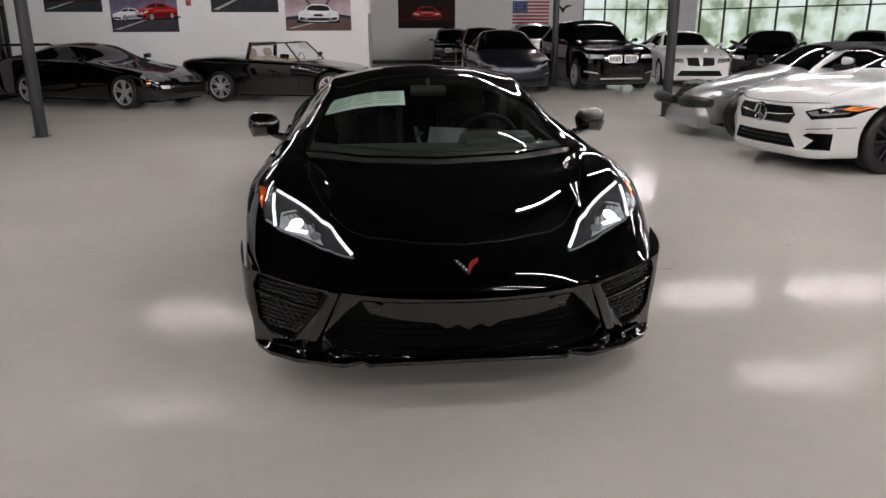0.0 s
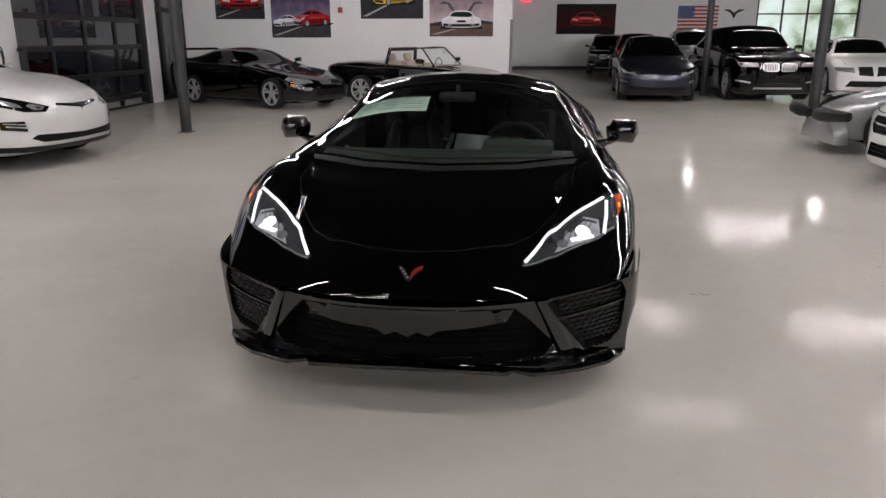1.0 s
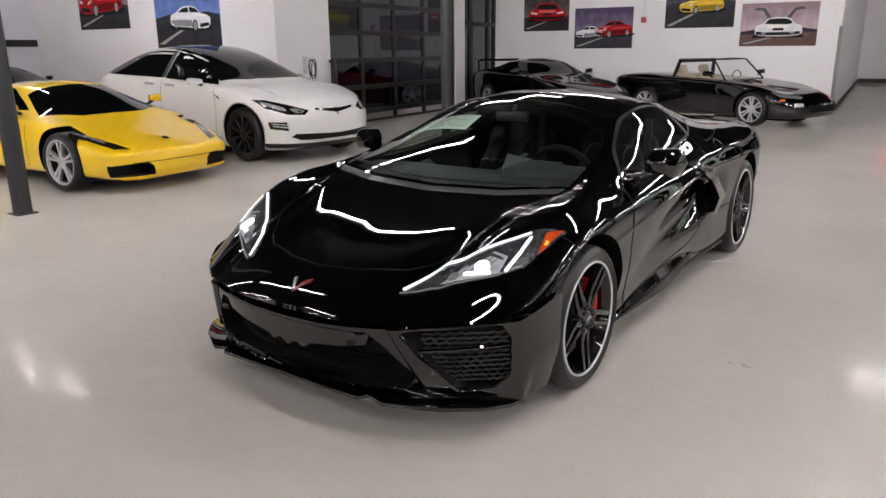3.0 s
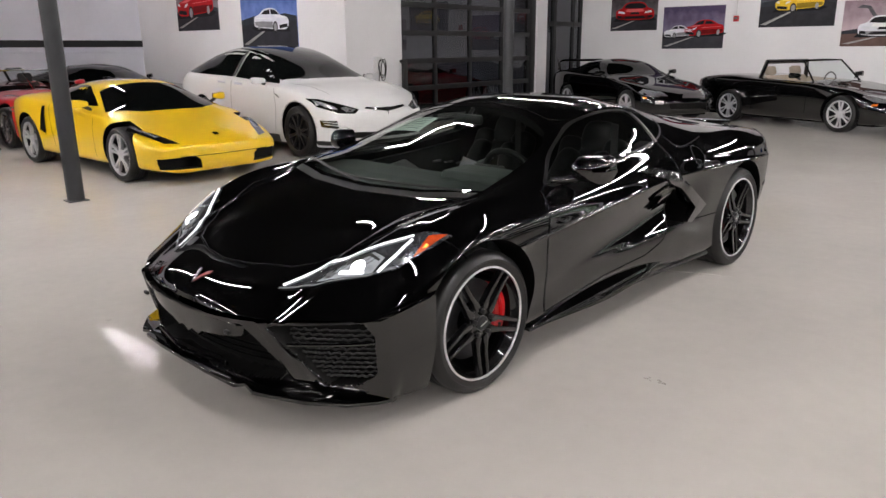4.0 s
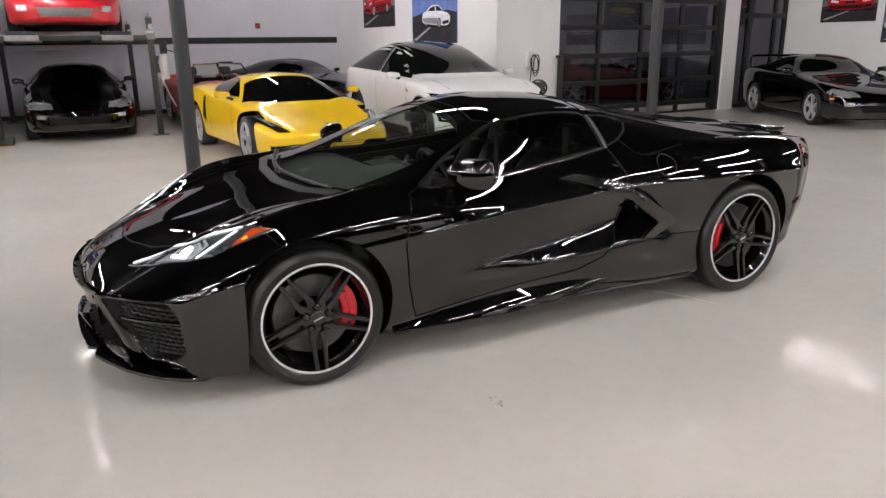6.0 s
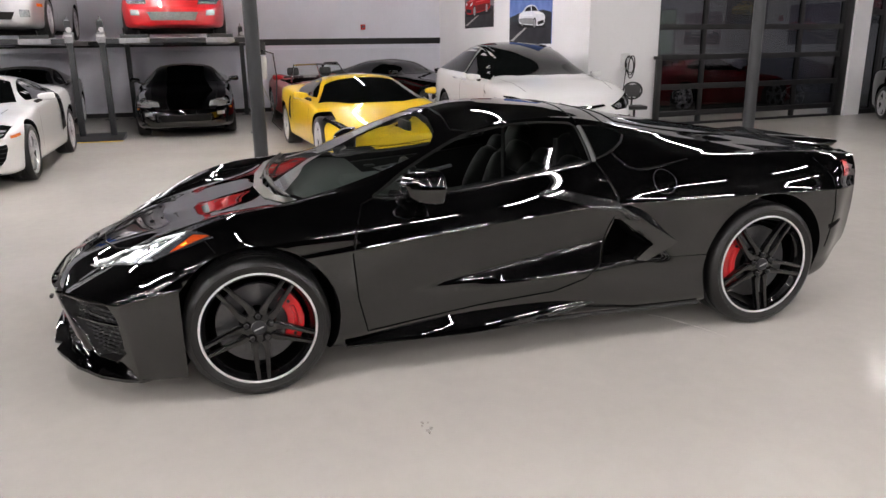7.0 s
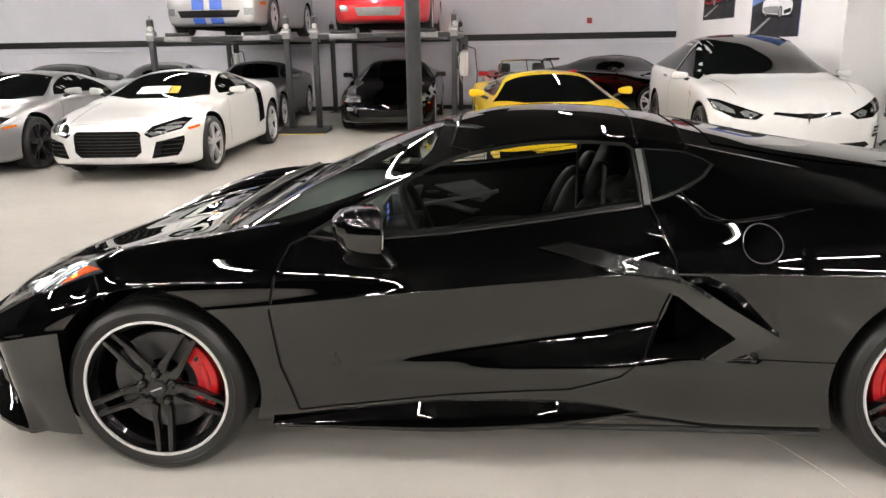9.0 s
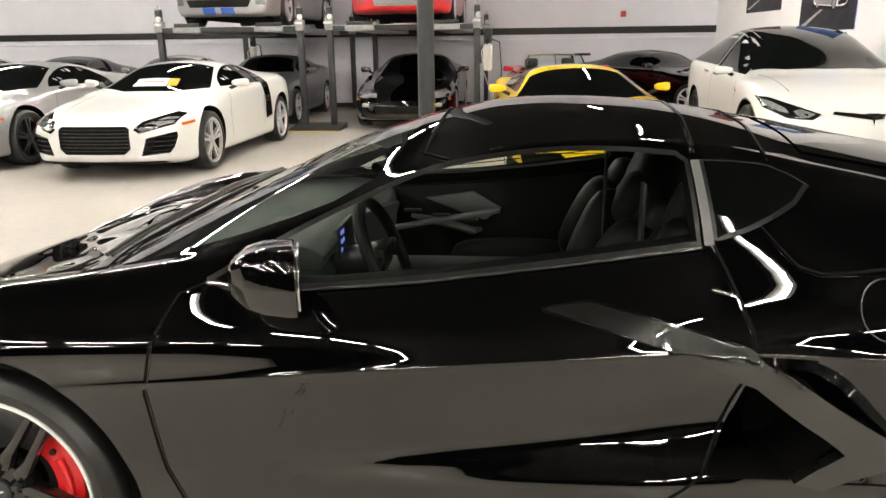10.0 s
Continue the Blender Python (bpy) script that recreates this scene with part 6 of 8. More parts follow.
# low sports coupe of the nineties
COUPE = dict(L=4.52, W=1.81, H=1.27, wb=2.55, fo=0.93, r=0.325, wr=0.53, nw=0.8, bow=0.32, spokes=5, rf=0.74,
             top=[(-0.93, 0.52), (-0.8, 0.6), (-0.4, 0.72), (0.2, 0.82), (0.62, 0.9), (1.3, 1.22), (1.7, 1.27), (2.1, 1.25), (2.9, 1.05), (3.3, 0.98), (3.59, 0.93)],
             belt=[(-0.93, 0.52), (-0.5, 0.66), (0, 0.76), (0.6, 0.86), (2.0, 0.92), (2.9, 0.96), (3.59, 0.9)],
             glassw=[("windshield", [(-0.62, 0.82), (-0.3, 0.72), (0.3, 0.72), (0.62, 0.82), (0.5, 1.3), (-0.5, 1.3)], "z", (1,)),
                     ("side_window", [(0.85, 0.92), (1.15, 1.07), (1.5, 1.175), (1.85, 1.185), (2.15, 1.13), (2.45, 1.0), (1.6, 0.93)], "x", (-1, 1)),
                     ("rear_window", [(-0.5, 2.15), (0.5, 2.15), (0.52, 2.85), (-0.52, 2.85)], "z", (1,))],
             marks=[("headlight", [(0.42, 0.55), (0.72, 0.56), (0.8, 0.64), (0.72, 0.68), (0.45, 0.64)], "y2", (-1, 1), LENS, "clear headlight"),
                    ("headlight_wing", [(-0.78, 0.535), (-0.56, 0.56), (-0.40, 0.625), (-0.44, 0.655), (-0.62, 0.62)], "x", (-1, 1), LENS, "clear headlight wrapping round the corner"),
                    ("bumper_intake", [(-0.42, 0.3), (0.42, 0.3), (0.46, 0.42), (-0.46, 0.42)], "y2", (1,), GRILLE, ""),
                    ("fog_lamp", [(0.55, 0.4), (0.68, 0.4), (0.68, 0.46), (0.55, 0.46)], "y2", (-1, 1), LENS, ""),
                    ("side_marker", [(-0.62, 0.5), (-0.55, 0.5), (-0.55, 0.53), (-0.62, 0.53)], "x", (-1, 1), AMBER, "small amber side marker"),
                    ("tail_lamp", [(0.4, 0.72), (0.74, 0.72), (0.74, 0.84), (0.4, 0.84)], "yr", (-1, 1), REDLENS, "")],
             lines=[([(0.75, 0.3), (0.72, 0.85)], "x", (-1, 1)), ([(1.95, 0.35), (2.02, 0.9)], "x", (-1, 1)), ([(-0.55, -0.62), (-0.62, 0.6)], "z", (1,)), ([(0.55, -0.62), (0.62, 0.6)], "z", (1,))],
             mirror=(0.95, 0.9))
# wide mid-engined supercar
SUPER = dict(L=4.43, W=1.93, H=1.25, wb=2.65, fo=0.93, r=0.345, wr=0.55, nw=0.84, bow=0.30, tw_=0.26, spokes=5, rf=0.76,
             top=[(-0.93, 0.62), (-0.8, 0.68), (-0.4, 0.76), (0.15, 0.83), (0.35, 0.87), (1.2, 1.215), (1.6, 1.25), (2.0, 1.23), (2.7, 1.07), (3.2, 0.98), (3.5, 0.92)],
             belt=[(-0.93, 0.6), (-0.5, 0.74), (0, 0.82), (0.6, 0.87), (1.8, 0.93), (2.7, 0.98), (3.5, 0.9)],
             glassw=[("windshield", [(-0.7, 0.6), (-0.35, 0.42), (0.35, 0.42), (0.7, 0.6), (0.52, 1.22), (-0.52, 1.22)], "z", (1,)),
                     ("side_window", [(0.75, 0.93), (1.1, 1.09), (1.45, 1.17), (1.75, 1.17), (1.95, 1.12), (2.0, 0.97), (1.4, 0.94)], "x", (-1, 1))],
             marks=[("headlight", [(0.44, 0.56), (0.5, 0.52), (0.8, 0.6), (0.84, 0.7), (0.74, 0.72), (0.5, 0.64)], "y2", (-1, 1), GLOSSBLACK, "headlight with dark inner housing"),
                    ("headlamp_core", [(0.48, 0.565), (0.54, 0.545), (0.78, 0.615), (0.81, 0.67), (0.7, 0.675), (0.54, 0.61)], "y2", (-1, 1), LENS, "bright lamp unit"),
                    ("badge", [(-0.12, 0.66), (0.12, 0.66), (0.12, 0.68), (-0.12, 0.68)], "y2", (1,), ALLOY, "chrome badge"),
                    ("front_lip", [(-0.74, 0.2), (0.74, 0.2), (0.7, 0.225), (-0.7, 0.225)], "y2", (1,), GRILLE, "black lip"),
                    ("side_blade", [(1.92, 0.42), (2.18, 0.46), (2.12, 0.75), (2.05, 1.02), (1.95, 1.1), (1.82, 0.98), (1.9, 0.7)], "x", (-1, 1), GLOSSBLACK, "black upright side blade"),
                    ("side_marker", [(-0.62, 0.58), (-0.42, 0.6), (-0.42, 0.63), (-0.62, 0.61)], "x", (-1, 1), AMBER, "slim side marker")],
             lines=[([(0.68, 0.3), (0.6, 0.6), (0.66, 0.86)], "x", (-1, 1)), ([(1.85, 0.35), (1.9, 0.9)], "x", (-1, 1)), ([(-0.5, -0.78), (0.5, -0.78)], "z", (1,)), ([(-0.55, -0.7), (-0.66, 0.3)], "z", (1,)), ([(0.55, -0.7), (0.66, 0.3)], "z", (1,))],
             holes=[("grille", [(-0.33, 0.3), (0.33, 0.3), (0.4, 0.36), (0.4, 0.57), (0.36, 0.6), (-0.36, 0.6), (-0.4, 0.57), (-0.4, 0.36)], (1,), 0.1, 7),
                    ("intake", [(0.5, 0.28), (0.76, 0.3), (0.8, 0.36), (0.84, 0.53), (0.56, 0.47)], (-1, 1), 0.14, 4)],
             mirror=(0.85, 0.9))
# sharp wedge supercar
WEDGE = dict(SUPER, L=4.26, W=1.9, wb=2.56, fo=0.86, r=0.325, wr=0.52, nw=0.84, bow=0.22, spokes=5,
             crown=0.025, fend=0.01, bulge=0.03, lip=0.15, holes=[("intake", [(0.36, 0.185), (0.79, 0.19), (0.83, 0.315), (0.43, 0.33), (0.37, 0.28)], (-1, 1), 0.16, 0)],
             top=[(-0.86, 0.455), (-0.6, 0.54), (-0.2, 0.645), (0.1, 0.725), (0.2, 0.76), (0.95, 1.09), (1.25, 1.155), (1.6, 1.155), (2.1, 1.08), (2.6, 0.97), (3.1, 0.91), (3.4, 0.86)],
             belt=[(-0.86, 0.44), (-0.5, 0.56), (0, 0.70), (0.6, 0.775), (1.8, 0.86), (2.6, 0.93), (3.4, 0.86)],
             glassw=[("windshield", [(-0.80, 0.46), (-0.4, 0.27), (0.4, 0.27), (0.80, 0.46), (0.58, 1.02), (-0.58, 1.02)], "z", (1,)),
                     ("side_window", [(0.72, 0.85), (1.05, 0.98), (1.3, 1.07), (1.7, 1.07), (1.9, 0.98), (1.75, 0.9), (1.2, 0.87)], "x", (-1, 1)),
                     ("engine_cover", [(-0.45, 1.85), (0.45, 1.85), (0.42, 2.7), (-0.42, 2.7)], "z", (1,))],
             marks=[("headlight", [(0.55, -0.735), (0.70, -0.66), (0.885, -0.16), (0.835, -0.12), (0.68, -0.40)], "z", (1,), GLOSSBLACK, "pointed headlight"),
                    ("headlight", [(-0.55, -0.735), (-0.70, -0.66), (-0.885, -0.16), (-0.835, -0.12), (-0.68, -0.40)], "z", (1,), GLOSSBLACK, "pointed headlight"),
                    ("headlamp_core", [(0.66, -0.5), (0.72, -0.5), (0.83, -0.15), (0.78, -0.2)], "z", (1,), LENS, "bright lamp unit"),
                    ("headlamp_core", [(-0.66, -0.5), (-0.72, -0.5), (-0.83, -0.15), (-0.78, -0.2)], "z", (1,), LENS, "bright lamp unit"),
                    ("side_intake", [(1.95, 0.45), (2.12, 0.5), (1.98, 0.82), (1.9, 0.82)], "x", (-1, 1), VOID, "black side intake"),
                    ("badge", [(-0.03, -0.66), (0.03, -0.66), (0.035, -0.6), (0, -0.58), (-0.035, -0.6)], "z", (1,), GLOSSBLACK, "small black shield badge")],
             lines=[([(0.62, 0.25), (0.58, 0.72)], "x", (-1, 1)), ([(1.75, 0.3), (1.8, 0.85)], "x", (-1, 1)), ([(-0.6, 0.33), (0.6, 0.33)], "y", (-1,))],
             mirror=(0.75, 0.82))
# saloon
SALOON = dict(L=4.9, W=1.87, H=1.47, wb=2.95, fo=0.87, r=0.34, wr=0.55, nw=0.86, bow=0.26, spokes=10, rf=0.72,
              top=[(-0.87, 0.7), (-0.75, 0.8), (-0.3, 0.9), (0.4, 0.99), (0.6, 1.03), (1.35, 1.41), (1.9, 1.47), (2.6, 1.43), (3.3, 1.16), (3.6, 1.1), (4.03, 1.02)],
              belt=[(-0.87, 0.68), (-0.5, 0.82), (0, 0.91), (0.6, 0.97), (2.0, 1.01), (3.3, 1.07), (4.03, 1.0)],
              glassw=[("windshield", [(-0.66, 0.8), (-0.3, 0.68), (0.3, 0.68), (0.66, 0.8), (0.52, 1.35), (-0.52, 1.35)], "z", (1,)),
                      ("side_window", [(0.95, 1.05), (1.25, 1.24), (1.6, 1.36), (2.3, 1.37), (2.8, 1.27), (3.05, 1.1), (2.0, 1.06)], "x", (-1, 1)),
                      ("rear_window", [(-0.5, 2.7), (0.5, 2.7), (0.55, 3.25), (-0.55, 3.25)], "z", (1,))],
              marks=[("headlight", [(0.42, 0.63), (0.8, 0.66), (0.84, 0.75), (0.46, 0.74)], "y2", (-1, 1), LENS, "clear headlight"),
                     ("grille", [(0.03, 0.55), (0.34, 0.57), (0.36, 0.76), (0.06, 0.77)], "y2", (-1, 1), GRILLE, "black slatted grille half"),
                     ("bumper_intake", [(-0.6, 0.3), (0.6, 0.3), (0.5, 0.44), (-0.5, 0.44)], "y2", (1,), GRILLE, "")],
              lines=[([(0.75, 0.3), (0.78, 0.98)], "x", (-1, 1)), ([(1.9, 0.3), (1.92, 1.02)], "x", (-1, 1)), ([(-0.6, -0.6), (-0.66, 0.65)], "z", (1,)), ([(0.6, -0.6), (0.66, 0.65)], "z", (1,))],
              mirror=(1.0, 1.0))
# tall sport utility
UTILITY = dict(L=4.9, W=1.95, H=1.76, wb=2.93, fo=0.87, r=0.38, wr=0.62, nw=0.88, bow=0.2, spokes=5, rf=0.68, tw_=0.26,
               top=[(-0.87, 0.95), (-0.78, 1.02), (-0.3, 1.09), (0.4, 1.15), (0.55, 1.18), (1.25, 1.68), (1.8, 1.76), (3.0, 1.74), (3.6, 1.6), (3.9, 1.2), (4.03, 1.0)],
               belt=[(-0.87, 0.9), (-0.5, 1.02), (0, 1.07), (0.6, 1.12), (2.0, 1.17), (3.6, 1.22), (4.03, 1.0)],
               glassw=[("windshield", [(-0.7, 0.72), (-0.3, 0.6), (0.3, 0.6), (0.7, 0.72), (0.6, 1.2), (-0.6, 1.2)], "z", (1,)),
                       ("side_window", [(0.9, 1.2), (1.1, 1.45), (1.35, 1.62), (2.4, 1.65), (3.2, 1.6), (3.5, 1.3), (2.0, 1.22)], "x", (-1, 1))],
               marks=[("headlight", [(0.46, 0.8), (0.84, 0.8), (0.88, 0.9), (0.5, 0.89)], "y2", (-1, 1), LENS, "twin round headlight"),
                      ("grille", [(0.03, 0.74), (0.06, 0.69), (0.33, 0.7), (0.37, 0.74), (0.38, 0.84), (0.34, 0.875), (0.08, 0.885), (0.04, 0.85)], "y2", (-1, 1), ALLOY, "bright kidney grille frame"),
                      *[("grille_gap", [(xg, 0.715), (xg + 0.022, 0.715), (xg + 0.028, 0.858), (xg + 0.006, 0.86)], "y2", (-1, 1), GRILLE, "black gap between bright grille bars") for xg in (0.06, 0.098, 0.136, 0.174, 0.212, 0.25, 0.288, 0.322)],
                      ("bumper_intake", [(-0.5, 0.44), (0.5, 0.44), (0.45, 0.56), (-0.45, 0.56)], "y2", (1,), GRILLE, ""),
                      ("skid_plate", [(-0.55, 0.3), (0.55, 0.3), (0.52, 0.335), (-0.52, 0.335)], "y2", (1,), ALLOY, "silver skid plate"),
                      ("corner_intake", [(0.6, 0.46), (0.85, 0.5), (0.84, 0.6), (0.64, 0.6)], "y2", (-1, 1), GRILLE, ""),
                      ("corner_bracket", [(0.6, 0.43), (0.88, 0.47), (0.88, 0.5), (0.62, 0.46)], "y2", (-1, 1), ALLOY, "bright corner bracket")],
               lines=[([(0.72, 0.35), (0.75, 1.13)], "x", (-1, 1)), ([(1.9, 0.35), (1.92, 1.18)], "x", (-1, 1))],
               mirror=(0.95, 1.15))
# smooth electric utility with a pointed cabin
ELECTRIC = dict(UTILITY, gs=0, L=5.0, W=2.0, wb=2.96, fo=0.85, r=0.37, H=1.68, wr=0.61, nw=0.84, bow=0.34, spokes=10, rf=0.76, bulge=0.05, lip=0.22,
                top=[(-0.85, 0.70), (-0.8, 0.78), (-0.5, 0.91), (0.0, 1.01), (0.36, 1.075), (1.0, 1.355), (1.5, 1.51), (1.95, 1.585), (2.3, 1.6), (3.0, 1.53), (3.6, 1.37), (3.95, 1.18), (4.15, 1.0)],
                belt=[(-0.85, 0.68), (-0.5, 0.85), (0, 0.94), (0.6, 0.995), (2.0, 1.06), (3.6, 1.13), (4.15, 0.95)],
                glassw=[("windshield", [(-0.78, 0.66), (-0.45, 0.47), (0, 0.42), (0.45, 0.47), (0.78, 0.66), (0.7, 1.15), (0.61, 1.6), (0.58, 2.3), (-0.58, 2.3), (-0.61, 1.6), (-0.7, 1.15)], "z", (1,)),
                        ("side_window", [(0.60, 1.03), (0.85, 1.15), (1.1, 1.27), (1.35, 1.365), (1.6, 1.44), (1.86, 1.485), (1.9, 1.1), (1.2, 1.06)], "x", (-1, 1)),
                        ("rear_side_window", [(1.97, 1.105), (1.93, 1.495), (2.3, 1.505), (2.7, 1.48), (3.05, 1.42), (3.35, 1.33), (3.57, 1.225), (3.62, 1.175), (3.5, 1.15), (2.7, 1.125)], "x", (-1, 1))],
                marks=[("headlight", [(0.45, 0.70), (0.53, 0.645), (0.74, 0.655), (0.91, 0.74), (0.945, 0.85), (0.86, 0.845), (0.66, 0.775)], "y2", (-1, 1), GLOSSBLACK, "dark headlight with a bright strip"),
                       ("light_strip", [(0.50, 0.70), (0.56, 0.668), (0.64, 0.672), (0.68, 0.72), (0.62, 0.742)], "y2", (-1, 1), LENS, "clear inner lamp"),
                       ("light_strip", [(0.72, 0.70), (0.80, 0.715), (0.90, 0.78), (0.92, 0.83), (0.84, 0.80), (0.74, 0.745)], "y2", (-1, 1), LENS, "clear outer lamp"),
                       ("nose_bar", [(-0.36, 0.70), (0, 0.655), (0.36, 0.70), (0.34, 0.725), (0, 0.70), (-0.34, 0.725)], "y2", (1,), GLOSSBLACK, "slim dark nose bar"),
                       ("badge", [(-0.065, 0.69), (-0.055, 0.71), (0.055, 0.71), (0.065, 0.69), (0.016, 0.685), (0, 0.60), (-0.016, 0.685)], "y2", (1,), CHROME, "chrome badge"),
                       ("bumper_intake", [(-0.6, 0.31), (0.6, 0.31), (0.72, 0.36), (0.66, 0.40), (0, 0.375), (-0.66, 0.40), (-0.72, 0.36)], "y2", (1,), GRILLE, "black lower intake"),
                       ("valance", [(-0.9, 0.215), (0.9, 0.215), (0.92, 0.275), (0.5, 0.27), (-0.5, 0.27), (-0.92, 0.275)], "y2", (1,), SATINBLACK, "black lower valance"),
                       ("fog_lamp", [(0.74, 0.44), (0.89, 0.47), (0.90, 0.56), (0.76, 0.56)], "y2", (-1, 1), GLOSSBLACK, "black fog lamp recess"),
                       ("fog_blade", [(0.72, 0.475), (0.87, 0.50), (0.87, 0.515), (0.72, 0.49)], "y2", (-1, 1), ALLOY, "bright fog lamp blade"),
                       ("fog_blade", [(0.74, 0.515), (0.88, 0.535), (0.88, 0.545), (0.74, 0.527)], "y2", (-1, 1), ALLOY, "bright fog lamp blade"),
                       ("sill", [(0.5, 0.2), (2.45, 0.2), (2.45, 0.3), (0.5, 0.3)], "x", (-1, 1), SATINBLACK, "black sill"),
                       ("door_handle", [(1.55, 0.985), (1.8, 0.995), (1.8, 1.02), (1.55, 1.01)], "x", (-1, 1), CHROME, "chrome door handle"),
                       ("door_handle", [(2.1, 1.0), (2.35, 1.01), (2.35, 1.035), (2.1, 1.025)], "x", (-1, 1), CHROME, "chrome door handle"),
                       ("fender_marker", [(0.40, 0.83), (0.5, 0.86), (0.55, 0.9), (0.46, 0.87)], "x", (-1, 1), GLOSSBLACK, "small dark fender camera"),
                       ("pillar_trim", [(1.885, 1.1), (1.975, 1.105), (1.935, 1.495), (1.865, 1.485)], "x", (-1, 1), SATINBLACK, "black door pillar")],
                lines=[([(0.62, 0.35), (0.55, 0.7), (0.62, 1.0)], "x", (-1, 1)), ([(1.92, 0.35), (1.93, 1.07)], "x", (-1, 1)), ([(-0.66, -0.4), (-0.76, 0.45)], "z", (1,)), ([(0.66, -0.4), (0.76, 0.45)], "z", (1,)), ([(0.4 * math.cos(a) * 1.08, 0.38 + 0.43 * math.sin(a)) for a in np.linspace(0.1, 3.0, 16)], "x", (-1, 1))],
                mirror=(0.92, 1.0))
# open two-seater
OPEN = dict(COUPE, W=1.79, top=[(-0.93, 0.5), (-0.75, 0.6), (-0.4, 0.7), (0.2, 0.8), (0.7, 0.88), (1.2, 0.9), (2.2, 0.94), (3.0, 0.95), (3.4, 0.93), (3.59, 0.88)],
            cockpit=(0.85, 2.05, 0.4), glassw=[], lines=[([(0.72, 0.3), (0.7, 0.82)], "x", (-1, 1)), ([(1.95, 0.3), (2.0, 0.88)], "x", (-1, 1))])

WHITE = paint("white_car_paint", (0.74, 0.74, 0.74))
YELLOW = paint("yellow_car_paint", (0.88, 0.56, 0.002))
SILVER = paint("silver_car_paint", (0.42, 0.42, 0.43), 0.7, 0.3)
GREY = paint("dim_grey_car_paint", (0.16, 0.16, 0.165), 0.6, 0.3)
REDP = paint("red_car_paint", (0.52, 0.006, 0.011))
BLUEGREY = paint("blue_grey_car_paint", (0.022, 0.024, 0.04), 0.6, 0.3)
TINT = mat("black_tinted_glass", (0.004, 0.005, 0.005), 0.05, spec=0.18, vary=0.1)
TAN = mat("tan_leather", (0.45, 0.38, 0.3), 0.6, vary=0.1, bump=0.001, bscale=80)


def seat(parent, x, y, z, material, w=0.5):
    s = new("seat")
    s.parent = parent
    s.empty_display_size = 0.1
    part("cushion", boxed(x - w / 2, x + w / 2, y - 0.5, y, z, z + 0.17, 0.06), material, s)
    m = Matrix.Translation((x, y, z + 0.1)) @ Matrix.Rotation(radians(-18), 4, "X")
    part("backrest", boxed(-w / 2 + 0.02, w / 2 - 0.02, -0.08, 0.08, 0, 0.55, 0.05, m), material, s)
    part("headrest", boxed(-0.13, 0.13, -0.06, 0.06, 0.56, 0.74, 0.05, m), material, s)


def open_top_fittings(car, y, z0, z1, half, frame_mat, hoop=True, seats=TAN, split=False):
    """Windshield frame, glass, seats and hoop of an open car."""
    top = half - 0.12
    bm = bmesh.new()
    tube(bm, [(-half, y, z0), (-top, y + 0.36, z1), (0, y + 0.34, z1 + 0.015), (top, y + 0.36, z1), (half, y, z0)], 0.016, 8)
    if split:
        tube(bm, [(0, y - 0.1, z0), (0, y + 0.34, z1 + 0.015)], 0.01, 6)
    part("windshield_frame", bm, frame_mat, car)
    bm = bmesh.new()
    vs = [bm.verts.new(p) for p in ((-half, y, z0), (half, y, z0), (top, y + 0.36, z1), (-top, y + 0.36, z1))]
    bm.faces.new(vs)
    g = part("windshield", bm, PANE, car)
    g.visible_shadow = False
    if hoop:
        part("roll_hoop", tube(bmesh.new(), [(-half, y + 1.22, z0 + 0.02), (-top - 0.04, y + 1.16, z1 - 0.03), (top + 0.04, y + 1.16, z1 - 0.03), (half, y + 1.22, z0 + 0.02)], 0.045, 10), BLACK, car)
        for sx in (-1, 1):
            part("side_rail", tube(bmesh.new(), [(sx * (top + 0.02), y + 0.36, z1), (sx * (top + 0.04), y + 1.16, z1 - 0.03)], 0.012, 6), BLACK, car)
    for x in (-0.36, 0.36):
        seat(car, x, y + 1.05, z0 - 0.55, seats)
    part("steering_wheel", tube(bmesh.new(), [(0.36 + 0.17 * math.cos(a), y + 0.42, z0 - 0.02 + 0.17 * math.sin(a)) for a in np.linspace(0, 2 * math.pi, 20, endpoint=False)], 0.014, 6, True), SATINBLACK, car)


def spoiler(car, y, z, half, h, material):
    bm = bmesh.new()
    tube(bm, [(-half, y - 0.08, z), (-half + 0.03, y + 0.02, z + h * 0.8), (-half + 0.15, y + 0.05, z + h), (half - 0.15, y + 0.05, z + h), (half - 0.03, y + 0.02, z + h * 0.8), (half, y - 0.08, z)], 0.03, 8)
    part("rear_spoiler", bm, material, car, "tall hoop spoiler")


# side bay
car, sk = make_car("electric_suv", "white electric utility car with dark tinted glass", ELECTRIC | dict(rimmat=DARKALLOY, mirmat=WHITE, glass=TINT), WHITE, facing(-5.9, 3.43, -3))
car, sk = make_car("yellow_supercar", "bright yellow wedge-shaped supercar beside a steel column", WEDGE, YELLOW, facing(-5.93, 0.77, 4))
car, sk = make_car("white_supercar", "white mid-engined supercar with black side blades", SUPER, WHITE, facing(-6.02, -4.58, 0))
finish("price_sheet", sk.panel([(-0.3, 0.56), (0.14, 0.56), (0.13, 0.74), (-0.28, 0.74)], "z", 1, 0.006, 0.08), PAPER, car, "white paper sheet inside the windshield", angle=0)
finish("yellow_sheet", sk.panel([(0.15, 0.56), (0.28, 0.57), (0.26, 0.74), (0.14, 0.74)], "z", 1, 0.006, 0.08), mat("yellow_paper", (0.7, 0.42, 0.03), 0.6, vary=0.05), car, "yellow paper sheet", angle=0)
